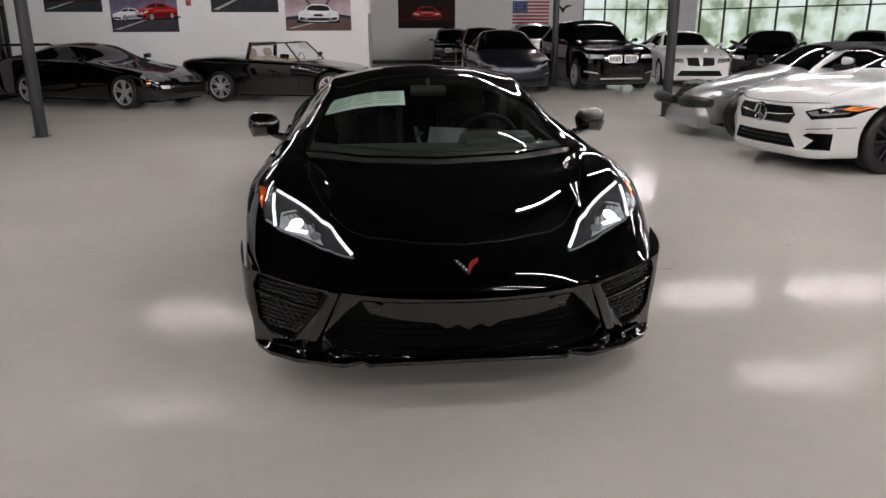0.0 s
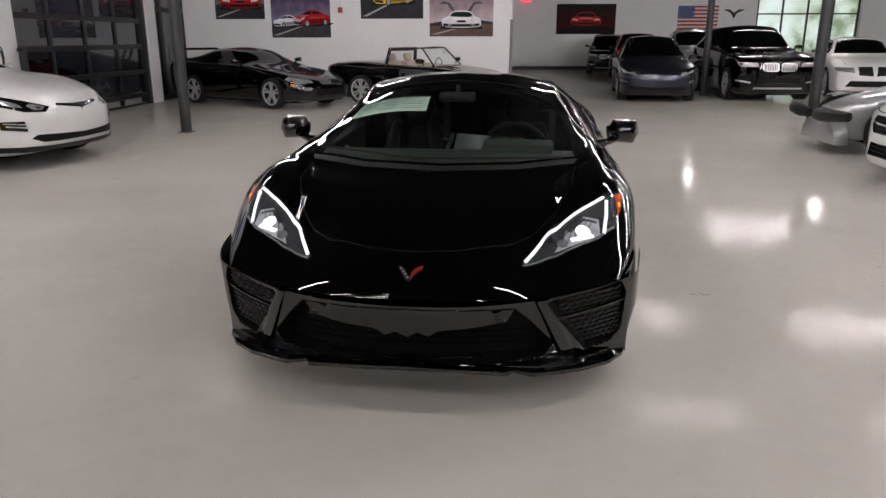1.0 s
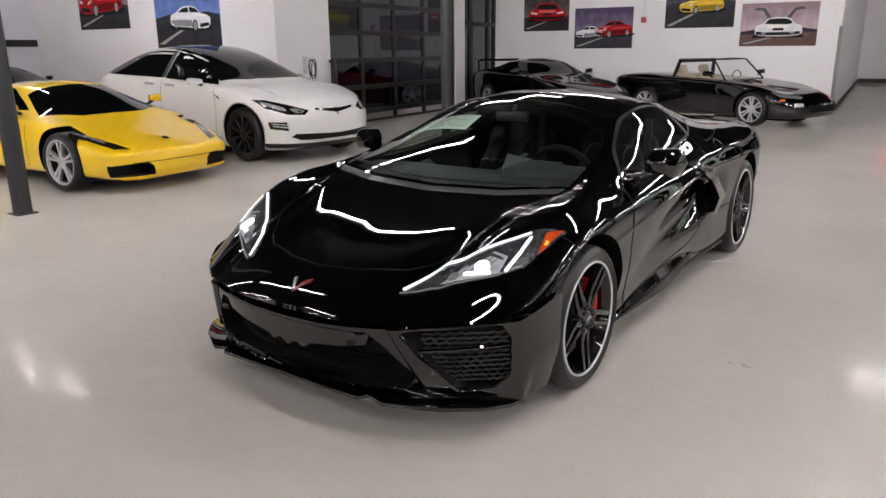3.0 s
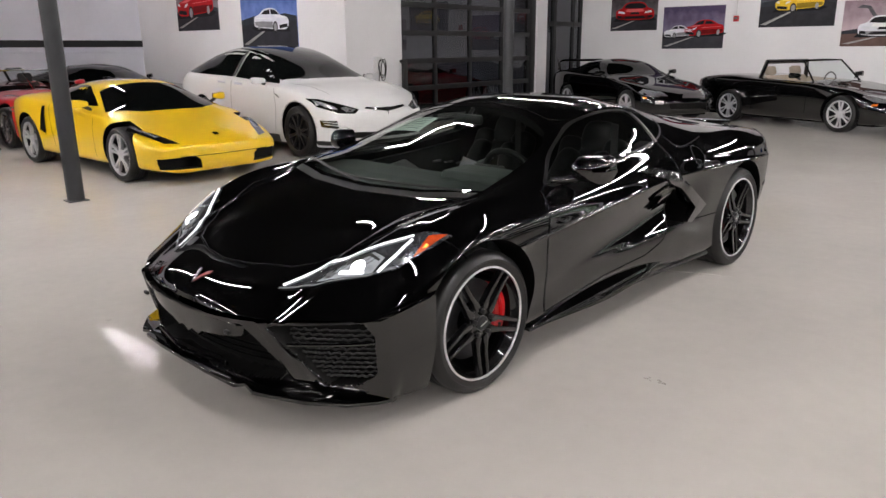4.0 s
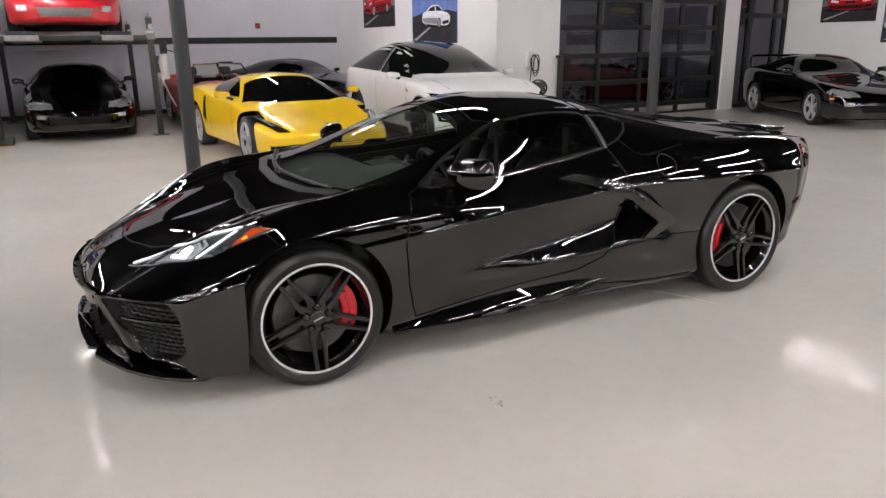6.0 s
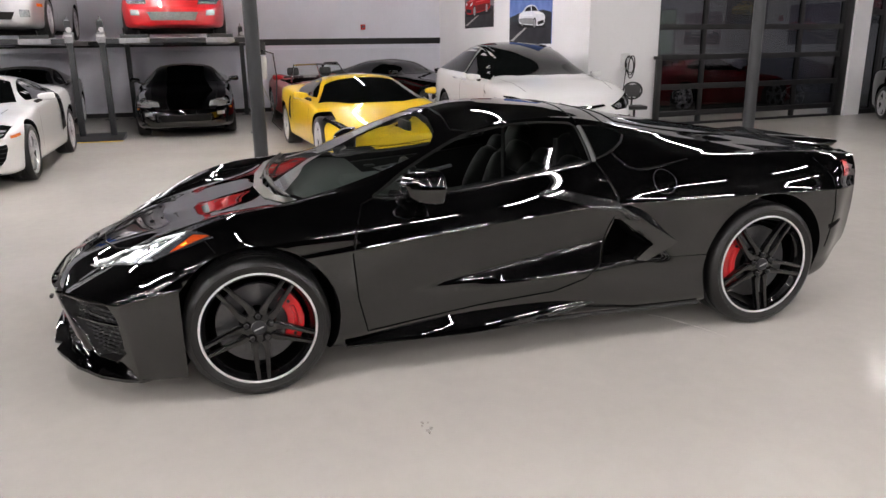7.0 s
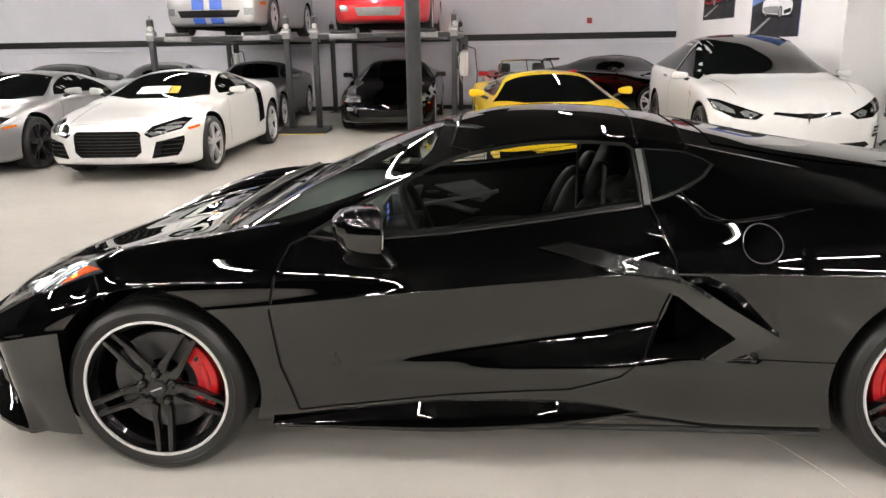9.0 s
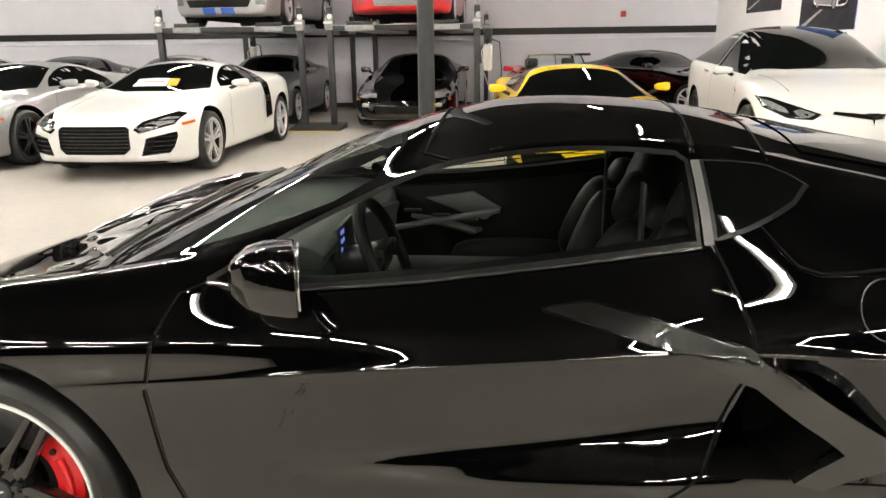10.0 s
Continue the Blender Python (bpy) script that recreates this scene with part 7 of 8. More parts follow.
finish("red_line", sk.panel([(-0.2, 0.65), (0.08, 0.65), (0.08, 0.67), (-0.2, 0.67)], "z", 1, 0.008, 0.08), MATS.get("red_plastic") or mat("red_plastic", (0.5, 0.02, 0.02), 0.4, vary=0.1), car, "", angle=0)
car, sk = make_car("silver_supercar", "silver mid-engined supercar in a row of cars", SUPER | dict(rimmat=DARKALLOY), SILVER, facing(-6.25, -7.05, 0))
car, sk = make_car("black_coupe", "black sports coupe under a car lift", COUPE | dict(spokes=6), BLACK, facing(-10.85, -1.97, 0))
car, sk = make_car("grey_coupe", "dim grey sports coupe under a car lift", COUPE | dict(spokes=5), GREY, facing(-11.2, -5.0, 2))
car, sk = make_car("red_roadster", "red vintage open roadster with a chrome windshield frame", OPEN | dict(r=0.33, spokes=20, rimmat=CHROME, W=1.66, crown=0.1, fend=0.07, bulge=0.12, cockpit=(0.95, 1.8, 0.4)), REDP, facing(-10.55, 0.75, 3))
open_top_fittings(car, 0.9, 0.88, 1.2, 0.6, CHROME, False, SATINBLACK, True)
car, sk = make_car("black_hatch", "black sports coupe with a hoop spoiler by the wall", COUPE, BLACK, facing(-12.6, 3.9, 40))
spoiler(car, 3.35, 0.95, 0.68, 0.22, BLACK)
for k, (yy, col, lab) in enumerate(((-7.4, SILVER, "silver open car with a dark folding roof"), (-9.9, BLACK, "black car against the pale wall"), (-12.4, WHITE, "white car against the pale wall"))):
    make_car("parked_coupe", lab, COUPE | dict(spokes=7), col, facing(-12.1, yy, 4))
make_car("silver_coupe", "silver supercar at the end of the row", SUPER, SILVER, facing(-6.3, -9.6, 0))

make_car("red_coupe_behind_glass", "red coupe in the dim room behind the glass door", COUPE, REDP, facing(-11.2, 11.2, 92))

# by the poster wall
car, sk = make_car("winged_coupe", "black sports coupe with a tall rear wing", COUPE | dict(spokes=5), BLACK, facing(-4.75, 10.95, -27))
spoiler(car, 3.35, 0.95, 0.7, 0.26, BLACK)
car, sk = make_car("open_two_seater", "black open two-seater with tan seats", OPEN | dict(spokes=6, trim=TAN), BLACK, facing(-0.85, 11.5, -20))
open_top_fittings(car, 0.75, 0.86, 1.24, 0.66, BLACK)

# rear hall
X5 = UTILITY
make_car("black_utility", "black utility car with chrome kidney grille", X5, BLACK, facing(5.95, 14.0, -88))
make_car("blue_grey_crossover", "dark blue-grey electric crossover", ELECTRIC | dict(W=1.92, L=4.75, wb=2.89, r=0.35, marks=[m for m in ELECTRIC["marks"] if m[0] not in ("nose_bar", "badge")] + [("lamp_glint", [(0.46, 0.66), (0.56, 0.64), (0.8, 0.7), (0.86, 0.75), (0.76, 0.74)], "y2", (-1, 1), LENS, "pale headlight")]), BLUEGREY, facing(3.25, 13.4, -93) @ Matrix.Scale(0.94, 4), "car")
make_car("white_saloon", "white saloon with black kidney grilles", SALOON, WHITE, facing(8.6, 14.9, -100))
make_car("black_saloon", "black saloon by the bright windows", SALOON, BLACK, facing(11.6, 16.6, -125))
make_car("second_black_saloon", "black saloon beside another black saloon", SALOON, BLACK, facing(12.9, 19.6, -130))
make_car("dim_utility", "dark utility car behind the saloon", X5, BLACK, facing(3.95, 21.6, -92) @ Matrix.Scale(0.92, 4))
make_car("boxy_utility", "black boxy utility car at the end of a row", X5 | dict(W=1.85), BLACK, facing(3.3, 26.6, -95) @ Matrix.Scale(0.92, 4))
make_car("silver_utility", "silver utility car between two dark cars", X5, SILVER, facing(5.6, 20.5, -95))
make_car("pale_saloon", "pale saloon by the windows", SALOON, SILVER, facing(17.5, 20.5, -130))

# right of the open floor
car, sk = make_car("white_luxury_saloon", "white four-door coupe with a round chrome grille emblem", SALOON | dict(
    top=[(-0.87, 0.74), (-0.8, 0.79), (-0.5, 0.87), (0.0, 0.94), (0.5, 0.99), (0.7, 1.03), (1.5, 1.36), (1.95, 1.42), (2.6, 1.38), (3.4, 1.1), (3.7, 1.05), (4.03, 0.98)],
    belt=[(-0.87, 0.7), (-0.5, 0.8), (0, 0.88), (0.6, 0.93), (2.0, 0.98), (3.3, 1.03), (4.03, 0.96)], lip=0.16, spokes=7, rimmat=DARKALLOY, r=0.35, bow=0.34, crown=0.06,
    holes=[("grille", [(-0.46, 0.6), (-0.4, 0.5), (0.4, 0.5), (0.46, 0.6), (0.4, 0.68), (-0.4, 0.68)], (1,), 0.06, 0),
           ("lower_intake", [(-0.5, 0.26), (0.5, 0.26), (0.42, 0.4), (-0.42, 0.4)], (1,), 0.12, 2),
           ("corner_intake", [(0.57, 0.25), (0.86, 0.26), (0.82, 0.43), (0.6, 0.42), (0.56, 0.39), (0.66, 0.35)], (-1, 1), 0.1, 0)],
    marks=[("headlight", [(0.55, 0.64), (0.62, 0.56), (0.84, 0.6), (0.92, 0.72), (0.8, 0.72)], "y2", (-1, 1), GLOSSBLACK, "dark headlight"),
           ("headlamp_core", [(0.58, 0.635), (0.62, 0.6), (0.68, 0.61), (0.66, 0.66)], "y2", (-1, 1), LENS, "bright lamp unit"),
           ("light_strip", [(0.66, 0.6), (0.82, 0.63), (0.84, 0.65), (0.68, 0.625)], "y2", (-1, 1), LENS, "bright lamp strip"),
           ("amber_strip", [(0.8, 0.675), (0.86, 0.66), (0.9, 0.705), (0.83, 0.705)], "y2", (-1, 1), AMBER, "amber strip")],
    lines=SALOON["lines"] + [([(-0.7, 0.735), (-0.3, 0.712), (0.3, 0.712), (0.7, 0.735)], "y", (-1,)), ([(0.58, 0.46), (0.9, 0.5)], "y", (-1,))]), WHITE, facing(4.88, 2.93, 188))
yn = sk.drop(0, 0.6, "y", -1)[0].y
part("emblem_ring", tube(bmesh.new(), [(0.095 * math.cos(a), yn - 0.012, 0.592 + 0.095 * math.sin(a)) for a in np.linspace(0, 2 * math.pi, 32, endpoint=False)], 0.013, 8, True), CHROME, car, "round chrome ring")
part("emblem_disc", lathe(bmesh.new(), [(0.0001, 0.006), (0.09, 0.0), (0.09, -0.01), (0.0001, -0.01)], 28), GLOSSBLACK, car).matrix_basis = pose(0, yn - 0.008, 0.592, 0, 0, -90)
for k in range(3):
    a = math.pi / 2 + k * 2 * math.pi / 3
    part("emblem_spoke", tube(bmesh.new(), [(0, yn - 0.02, 0.592), (0.09 * math.cos(a), yn - 0.016, 0.592 + 0.09 * math.sin(a))], [0.013, 0.004], 6), CHROME, car)
for sx in (-1, 1):
    part("grille_bar", tube(bmesh.new(), [(sx * 0.1, yn - 0.004, 0.592), (sx * 0.28, yn + 0.012, 0.6), (sx * 0.43, yn + 0.06, 0.612)], [0.012, 0.016, 0.01], 8), CHROME, car, "chrome grille bar")
STUD = mat("studded_grille_chrome", (0.4, 0.4, 0.41), 0.25, 1.0)
bm = bmesh.new()
for i in range(-15, 16):
    for j in range(6):
        x, z = i * 0.027 + (j % 2) * 0.0135, 0.512 + j * 0.03
        if abs(x) < 0.4 - 0.6 * abs(z - 0.59) and math.hypot(x, z - 0.592) > 0.11:
            y = sk.drop(x, z, "y", -1)[0].y + 0.035
            box(bm, x - 0.004, x + 0.004, y - 0.006, y, z - 0.004, z + 0.004)
tagged(part("grille_studs", bm, STUD, car), kind="stuff")
for side in (-1, 1):
    finish("arch_lip", sk.line([(0.4 * math.cos(a), 0.36 + 0.4 * math.sin(a)) for a in np.linspace(0.1, 3.0, 14)], "x", side, 0.006), VOID, car, angle=0)

PROWL = dict(COUPE, mirmat=SATINBLACK, L=4.08, W=1.86, wb=2.88, fo=0.5, r=0.33, wr=0.5, bow=0.1, crown=0.03, fend=0.0, lip=0.3, rf=0.78, bulge=0.04,
             wk=[(-0.5, 0.2), (-0.25, 0.3), (0.1, 0.4), (0.7, 0.56), (1.3, 0.76), (2.1, 0.9), (3.0, 0.93), (3.4, 0.86), (3.58, 0.72)],
             top=[(-0.5, 0.6), (-0.35, 0.67), (0.0, 0.77), (0.5, 0.89), (0.75, 0.93), (1.45, 1.25), (1.8, 1.29), (2.3, 1.22), (2.75, 1.0), (3.2, 0.95), (3.58, 0.8)],
             belt=[(-0.5, 0.56), (-0.3, 0.62), (0.1, 0.72), (0.7, 0.84), (2.0, 0.9), (2.9, 0.93), (3.58, 0.74)],
             marks=[("grille", [(-0.15, 0.36), (0.15, 0.36), (0.17, 0.56), (-0.17, 0.56)], "y2", (1,), GRILLE, "black upright grille"),
                    ("headlight", [(-0.34, 0.53), (0.06, 0.56), (0.1, 0.65), (-0.2, 0.65)], "x", (-1, 1), LENS, "clear headlight")],
             glassw=[("windshield", [(-0.56, 0.98), (-0.3, 0.88), (0.3, 0.88), (0.56, 0.98), (0.46, 1.42), (-0.46, 1.42)], "z", (1,)),
                     ("side_window", [(1.12, 0.95), (1.4, 1.1), (1.6, 1.2), (2.0, 1.2), (2.2, 1.1), (2.2, 0.96), (1.6, 0.94)], "x", (-1, 1))], lines=[([(0.95, 0.35), (0.92, 0.84)], "x", (-1, 1)), ([(2.1, 0.35), (2.15, 0.88)], "x", (-1, 1))], mirror=(1.15, 0.9))
car, sk = make_car("silver_roadster", "silver hot-rod roadster with a black soft top and separate bumpers", PROWL, SILVER, facing(4.78, 5.42, 182))
finish("soft_top", sk.panel([(-0.5, 1.4), (0.5, 1.4), (0.56, 2.7), (-0.56, 2.7)], "z", 1, 0.012, 0.08), mat("black_canvas", (0.012, 0.012, 0.013), 0.9, vary=0.2, scale=20, bump=0.001, bscale=200), car, "black canvas soft top", angle=0)
for sx in (-1, 1):
    part("bumper_pad", tube(bmesh.new(), [(sx * 0.14, -0.66, 0.48), (sx * 0.3, -0.72, 0.5), (sx * 0.55, -0.7, 0.51), (sx * 0.8, -0.56, 0.51)], [0.06, 0.085, 0.085, 0.06], 10), SATINBLACK, car, "black rubber bumper pad")
    part("bumper_arm", tube(bmesh.new(), [(sx * 0.24, -0.66, 0.47), (sx * 0.24, -0.4, 0.45)], 0.025, 8), SATINBLACK, car)
    bm = bmesh.new()
    prev = None
    for a in np.linspace(-0.1, math.pi * 0.62, 14):
        cur = []
        for dx, rr in ((-0.13, 0.36), (-0.1, 0.385), (0.0, 0.4), (0.1, 0.385), (0.13, 0.36)):
            cur.append(bm.verts.new((sx * 0.78 + dx, rr * math.cos(a + 0.1), 0.33 + rr * math.sin(a + 0.1))))
        if prev:
            for i in range(4):
                bm.faces.new((prev[i], prev[i + 1], cur[i + 1], cur[i]))
        prev = cur
    bmesh.ops.solidify(bm, geom=bm.faces[:], thickness=0.012)
    part("cycle_fender", bm, SILVER, car, "silver cycle fender")
part("front_apron", prism(bmesh.new(), [(-0.56, 0.13), (0.56, 0.13), (0.5, 0.3), (0.34, 0.42), (-0.34, 0.42), (-0.5, 0.3)], "y", -0.6, -0.4, 0.03), SILVER, car, "silver lower apron")

# on the lifts
LIFTZ = 1.76
car, sk = make_car("striped_muscle_car", "silver muscle car with twin blue stripes on a lift", SALOON | dict(L=4.76, wb=2.72, fo=0.95, W=1.88, spokes=5, marks=[
    ("headlight", [(0.5, 0.66), (0.8, 0.66), (0.84, 0.8), (0.52, 0.8)], "y2", (-1, 1), LENS, ""),
    ("grille", [(-0.46, 0.62), (0.46, 0.62), (0.46, 0.78), (-0.46, 0.78)], "y2", (1,), GRILLE, "wide black grille"),
    ("lower_intake", [(-0.5, 0.3), (0.5, 0.3), (0.56, 0.42), (-0.56, 0.42)], "y2", (1,), GRILLE, "black lower intake"),
    ("fog_lamp", [(0.62, 0.34), (0.76, 0.34), (0.76, 0.46), (0.62, 0.46)], "y2", (-1, 1), LENS, ""),
    ("side_marker", [(-0.66, 0.52), (-0.46, 0.52), (-0.46, 0.57), (-0.66, 0.57)], "x", (-1, 1), AMBER, ""),
    ("stripe", [(0.05, 0.43), (0.27, 0.43), (0.27, 0.615), (0.05, 0.615)], "y2", (-1, 1), paint("blue_stripe", (0.02, 0.1, 0.5)), "blue stripe"),
    ("lower_stripe", [(0.05, 0.2), (0.27, 0.2), (0.27, 0.295), (0.05, 0.295)], "y2", (-1, 1), MATS["blue_stripe"], "blue stripe"),
    ("hood_stripe", [(0.05, -0.85), (0.27, -0.85), (0.27, 0.55), (0.05, 0.55)], "z", (1,), MATS["blue_stripe"], "blue stripe"),
    ("hood_stripe", [(-0.27, -0.85), (-0.05, -0.85), (-0.05, 0.55), (-0.27, 0.55)], "z", (1,), MATS["blue_stripe"], "blue stripe")]), SILVER, facing(-10.95, -5.02, 0, LIFTZ))
car, sk = make_car("red_coupe", "red sports coupe raised on a lift", COUPE | dict(marks=[
    ("headlight", [(0.42, 0.55), (0.74, 0.56), (0.8, 0.66), (0.72, 0.7), (0.45, 0.66)], "y2", (-1, 1), LENS, ""),
    ("intercooler", [(-0.36, 0.28), (0.36, 0.28), (0.42, 0.42), (-0.42, 0.42)], "y2", (1,), mat("bare_cooler_fins", (0.2, 0.2, 0.2), 0.5, 0.5, vary=0.4, scale=60), "bare metal cooler behind the bumper opening"),
    ("fog_lamp", [(0.54, 0.36), (0.7, 0.37), (0.7, 0.46), (0.56, 0.46)], "y2", (-1, 1), LENS, "")]), REDP, facing(-10.95, -2.0, 0, LIFTZ))

# ---- four-post lifts ----
SILV = mat("galvanised_bracket", (0.3, 0.3, 0.31), 0.4, 0.5, vary=0.25, scale=15)
BRIGHT = mat("bright_zinc", (0.62, 0.62, 0.63), 0.3, 0.6, vary=0.2, scale=20)


def lift(y0, y1, label):
    t = thing("car_lift", label, "car lift", pose(0, 0, 0), "four-post lifts")
    for x in (-10.4, -14.6):
        for y in (y0, y1):
            p = part("post", boxed(x - 0.05, x + 0.05, y - 0.05, y + 0.05, 0.012, 2.05, 0.006), STEEL, t)
            part("base_plate", boxed(x - 0.13, x + 0.13, y - 0.13, y + 0.13, 0, 0.012), STEEL, t)
            bm = bmesh.new()
            box(bm, x - 0.07, x + 0.07, y - 0.075, y + 0.075, 1.68, 1.86, 0.006)
            part("bracket", bm, SILV, t, "grey metal carriage bracket")
            part("cable_sheave", tube(bmesh.new(), [(x + 0.03, y + 0.02, 1.9), (x + 0.085, y + 0.02, 1.9)], 0.045, 14), BRIGHT, t, "bright cable sheave")
            part("lock_arm", boxed(x + 0.052, x + 0.075, y - 0.09, y + 0.06, 1.78, 1.82, 0.004), BRIGHT, t, "bright lock arm")
            part("top_cap", boxed(x - 0.04, x + 0.04, y - 0.04, y + 0.04, 2.05, 2.07), SILV, t)
            part("top_bolt", tube(bmesh.new(), [(x, y, 2.07), (x, y, 2.13)], 0.012, 8), SILV, t)
        part("cross_beam", boxed(x - 0.07, x + 0.07, y0 + 0.06, y1 - 0.06, 1.665, 1.752, 0.006), STEEL, t)
        part("deck_edge", boxed(x - 0.075, x + 0.075, y0 + 0.08, y1 - 0.08, 1.752, 1.762, 0.003), BRIGHT, t, "bright strip along the deck edge")
    mid = (y0 + y1) / 2
    for s in (-1, 1):
        a, b = sorted((mid + s * 0.48, mid + s * 0.98))
        part("runway", boxed(-14.7, -10.28, a, b, 1.66, 1.755, 0.01), SILV, t, "grey steel runway")
        part("wheel_stop", boxed(-10.34, -10.3, a + 0.02, b - 0.02, 1.755, 1.82, 0.008), STEEL, t)


lift(-6.28, -3.76, "dark steel four-post lift carrying a striped car")
lift(-3.24, -0.70, "dark steel four-post lift carrying a red car")
t = thing("lift_power_unit", "white hydraulic power unit on a lift post", "power unit", pose(-10.35, -0.52, 0), "lift power units")
part("tank", lathe(bmesh.new(), [(0.001, 0.98), (0.06, 0.985), (0.075, 1.01), (0.078, 1.36), (0.07, 1.4), (0.001, 1.41)], 20, "z"), mat("white_tank_plastic", (0.6, 0.6, 0.58), 0.5, vary=0.1), t)
part("motor", tube(bmesh.new(), [(0, 0.01, 1.43), (0, 0.01, 1.66)], 0.065, 16), SATINBLACK, t)
part("hose", tube(bmesh.new(), [(0.05, 0.05, 1.5), (0.08, 0.2, 1.45), (0.06, 0.24, 1.0), (0.06, 0.2, 0.55), (0.05, 0.1, 0.2), (0.2, 0.25, 0.03)], 0.012, 8), SATINBLACK, t)
part("return_hose", tube(bmesh.new(), [(0.06, -0.03, 1.42), (0.1, -0.1, 1.3), (0.11, -0.06, 0.95), (0.09, 0.03, 0.7), (0.1, 0.12, 0.5)], 0.009, 8), mat("pale_hose", (0.5, 0.5, 0.48), 0.5, vary=0.1), t, "pale hose")
part("gauge", lathe(bmesh.new(), [(0.001, 0.09), (0.028, 0.09), (0.03, 0.08), (0.03, 0.06)], 14), CHROME, t).matrix_basis = pose(0, 0.0, 1.5)
part("mounting_arm", boxed(-0.06, 0.0, -0.14, -0.07, 1.1, 1.4), STEEL, t)
copy_thing(t, pose(-14.55, -6.1, 0))
t = thing("loading_ramp", "dark steel ramp with yellow edge tape by the lift posts", "ramp", pose(-10.25, -3.5, 0))
part("plate", prism(bmesh.new(), [(-0.35, 0.0), (0.35, 0.0), (0.3, 0.03), (-0.35, 0.09)], "y", -0.45, 0.45), STEEL, t)
part("edge_tape", boxed(0.305, 0.36, -0.45, 0.45, 0.0, 0.012), mat("yellow_tape", (0.6, 0.4, 0.02), 0.6, vary=0.2), t, "yellow edge tape")

# ---- posters ----


def shape(bm, pts, m, lift_by):
    vs = [bm.verts.new(m @ Vector((x, -lift_by, z))) for x, z in pts]
    f = bm.faces.new(vs)
    return f


def print_fade(name, low, high):
    """A printed sheet that fades from one ink to another up its height, with soft cloudy blots."""
    if name in MATS:
        return MATS[name]
    m = mat(name, high, 0.5, spec=0.1, vary=0.25, scale=3)
    nt = m.node_tree
    b = nt.nodes["Principled BSDF"]
    tc = nt.nodes.new("ShaderNodeTexCoord")
    sp = nt.nodes.new("ShaderNodeSeparateXYZ")
    nz = nt.nodes.new("ShaderNodeTexNoise"); nz.inputs["Scale"].default_value = 4.0; nz.inputs["Detail"].default_value = 6
    add = nt.nodes.new("ShaderNodeMath"); add.operation = "ADD"
    rg = nt.nodes.new("ShaderNodeMapRange"); rg.inputs["From Min"].default_value, rg.inputs["From Max"].default_value = 0.75, 1.45
    mx = nt.nodes.new("ShaderNodeMix"); mx.data_type = "RGBA"; mx.inputs["A"].default_value, mx.inputs["B"].default_value = (*low, 1), (*high, 1)
    nt.links.new(tc.outputs["Generated"], sp.inputs[0]); nt.links.new(tc.outputs["Object"], nz.inputs["Vector"])
    nt.links.new(sp.outputs["Z"], add.inputs[0]); nt.links.new(nz.outputs["Fac"], add.inputs[1])
    nt.links.new(add.outputs[0], rg.inputs["Value"]); nt.links.new(rg.outputs[0], mx.inputs["Factor"])
    nt.links.new(mx.outputs["Result"], b.inputs["Base Color"])
    return m


def poster(m, w, h, sky, land, car, label, horizon=0.42, cars=((0.5, 0.4, 0.55, None),), doors=False, view="front", flip=False):
    """A flat print of a car on a road; the print's fields are thin layers on its sheet."""
    t = thing("poster", label, "poster", m, "car posters")
    part("sheet", boxed(0, w, -0.012, 0.0, 0, h), print_fade("print_" + sky[0], tuple(min(0.75, c * 1.6 + 0.12) for c in sky[1]) if sky[0] != "night" else (0.05, 0.004, 0.004), sky[1]), t)
    I = Matrix.Identity(4)
    bm = bmesh.new()
    shape(bm, [(0, 0), (w, 0), (w, h * horizon), (w * 0.6, h * (horizon + 0.06)), (0, h * horizon * 0.9)], I, 0.0125)
    part("printed_ground", bm, mat("print_" + land[0], land[1], 0.5, spec=0.1, vary=0.3, scale=5), t)
    if not sky[0] == "night":
        bm = bmesh.new()
        shape(bm, [(w * 0.02, h * 0.06), (w * 0.1, h * 0.05), (w * 0.62, h * horizon * 0.93), (w * 0.6, h * horizon * 0.95)], I, 0.0127)
        part("printed_road_edge", bm, mat("print_pale_line", (0.35, 0.34, 0.33), 0.5, spec=0.1, vary=0.3, scale=9), t)
        bm = bmesh.new()
        shape(bm, [(0, h * horizon * 0.9), (w * 0.3, h * horizon * 0.96), (w * 0.6, h * (horizon + 0.06)), (w, h * horizon), (w, h * (horizon + 0.07)), (w * 0.8, h * (horizon + 0.12)), (w * 0.55, h * (horizon + 0.09)), (w * 0.25, h * (horizon + 0.1)), (0, h * (horizon + 0.04))], I, 0.0126)
        part("printed_ridge", bm, mat("print_hills", (0.035, 0.04, 0.05), 0.5, spec=0.1, vary=0.4, scale=6), t)
    for n, (cx, cz, cw, colour) in enumerate(cars):
        printed_car(t, w * cx, h * cz, w * cw / 2, colour or car, view, -1 if flip and not n else 1)
        if doors:
            x0, z0, s = w * cx, h * cz, w * cw / 2
            for sx in (-1, 1):
                bd = bmesh.new()
                shape(bd, [(x0 + sx * s * 0.3, z0 + s * 0.5), (x0 + sx * s * 0.62, z0 + s * 0.96), (x0 + sx * s * 0.95, z0 + s * 1.02), (x0 + sx * s * 1.15, z0 + s * 0.9), (x0 + sx * s * 0.72, z0 + s * 0.86), (x0 + sx * s * 0.45, z0 + s * 0.46)], I, 0.0131)
                part("printed_door", bd, mat("print_dark_door", (0.1, 0.1, 0.11), 0.5, spec=0.1, vary=0.3, scale=9), t, "raised door in the print")
    return t


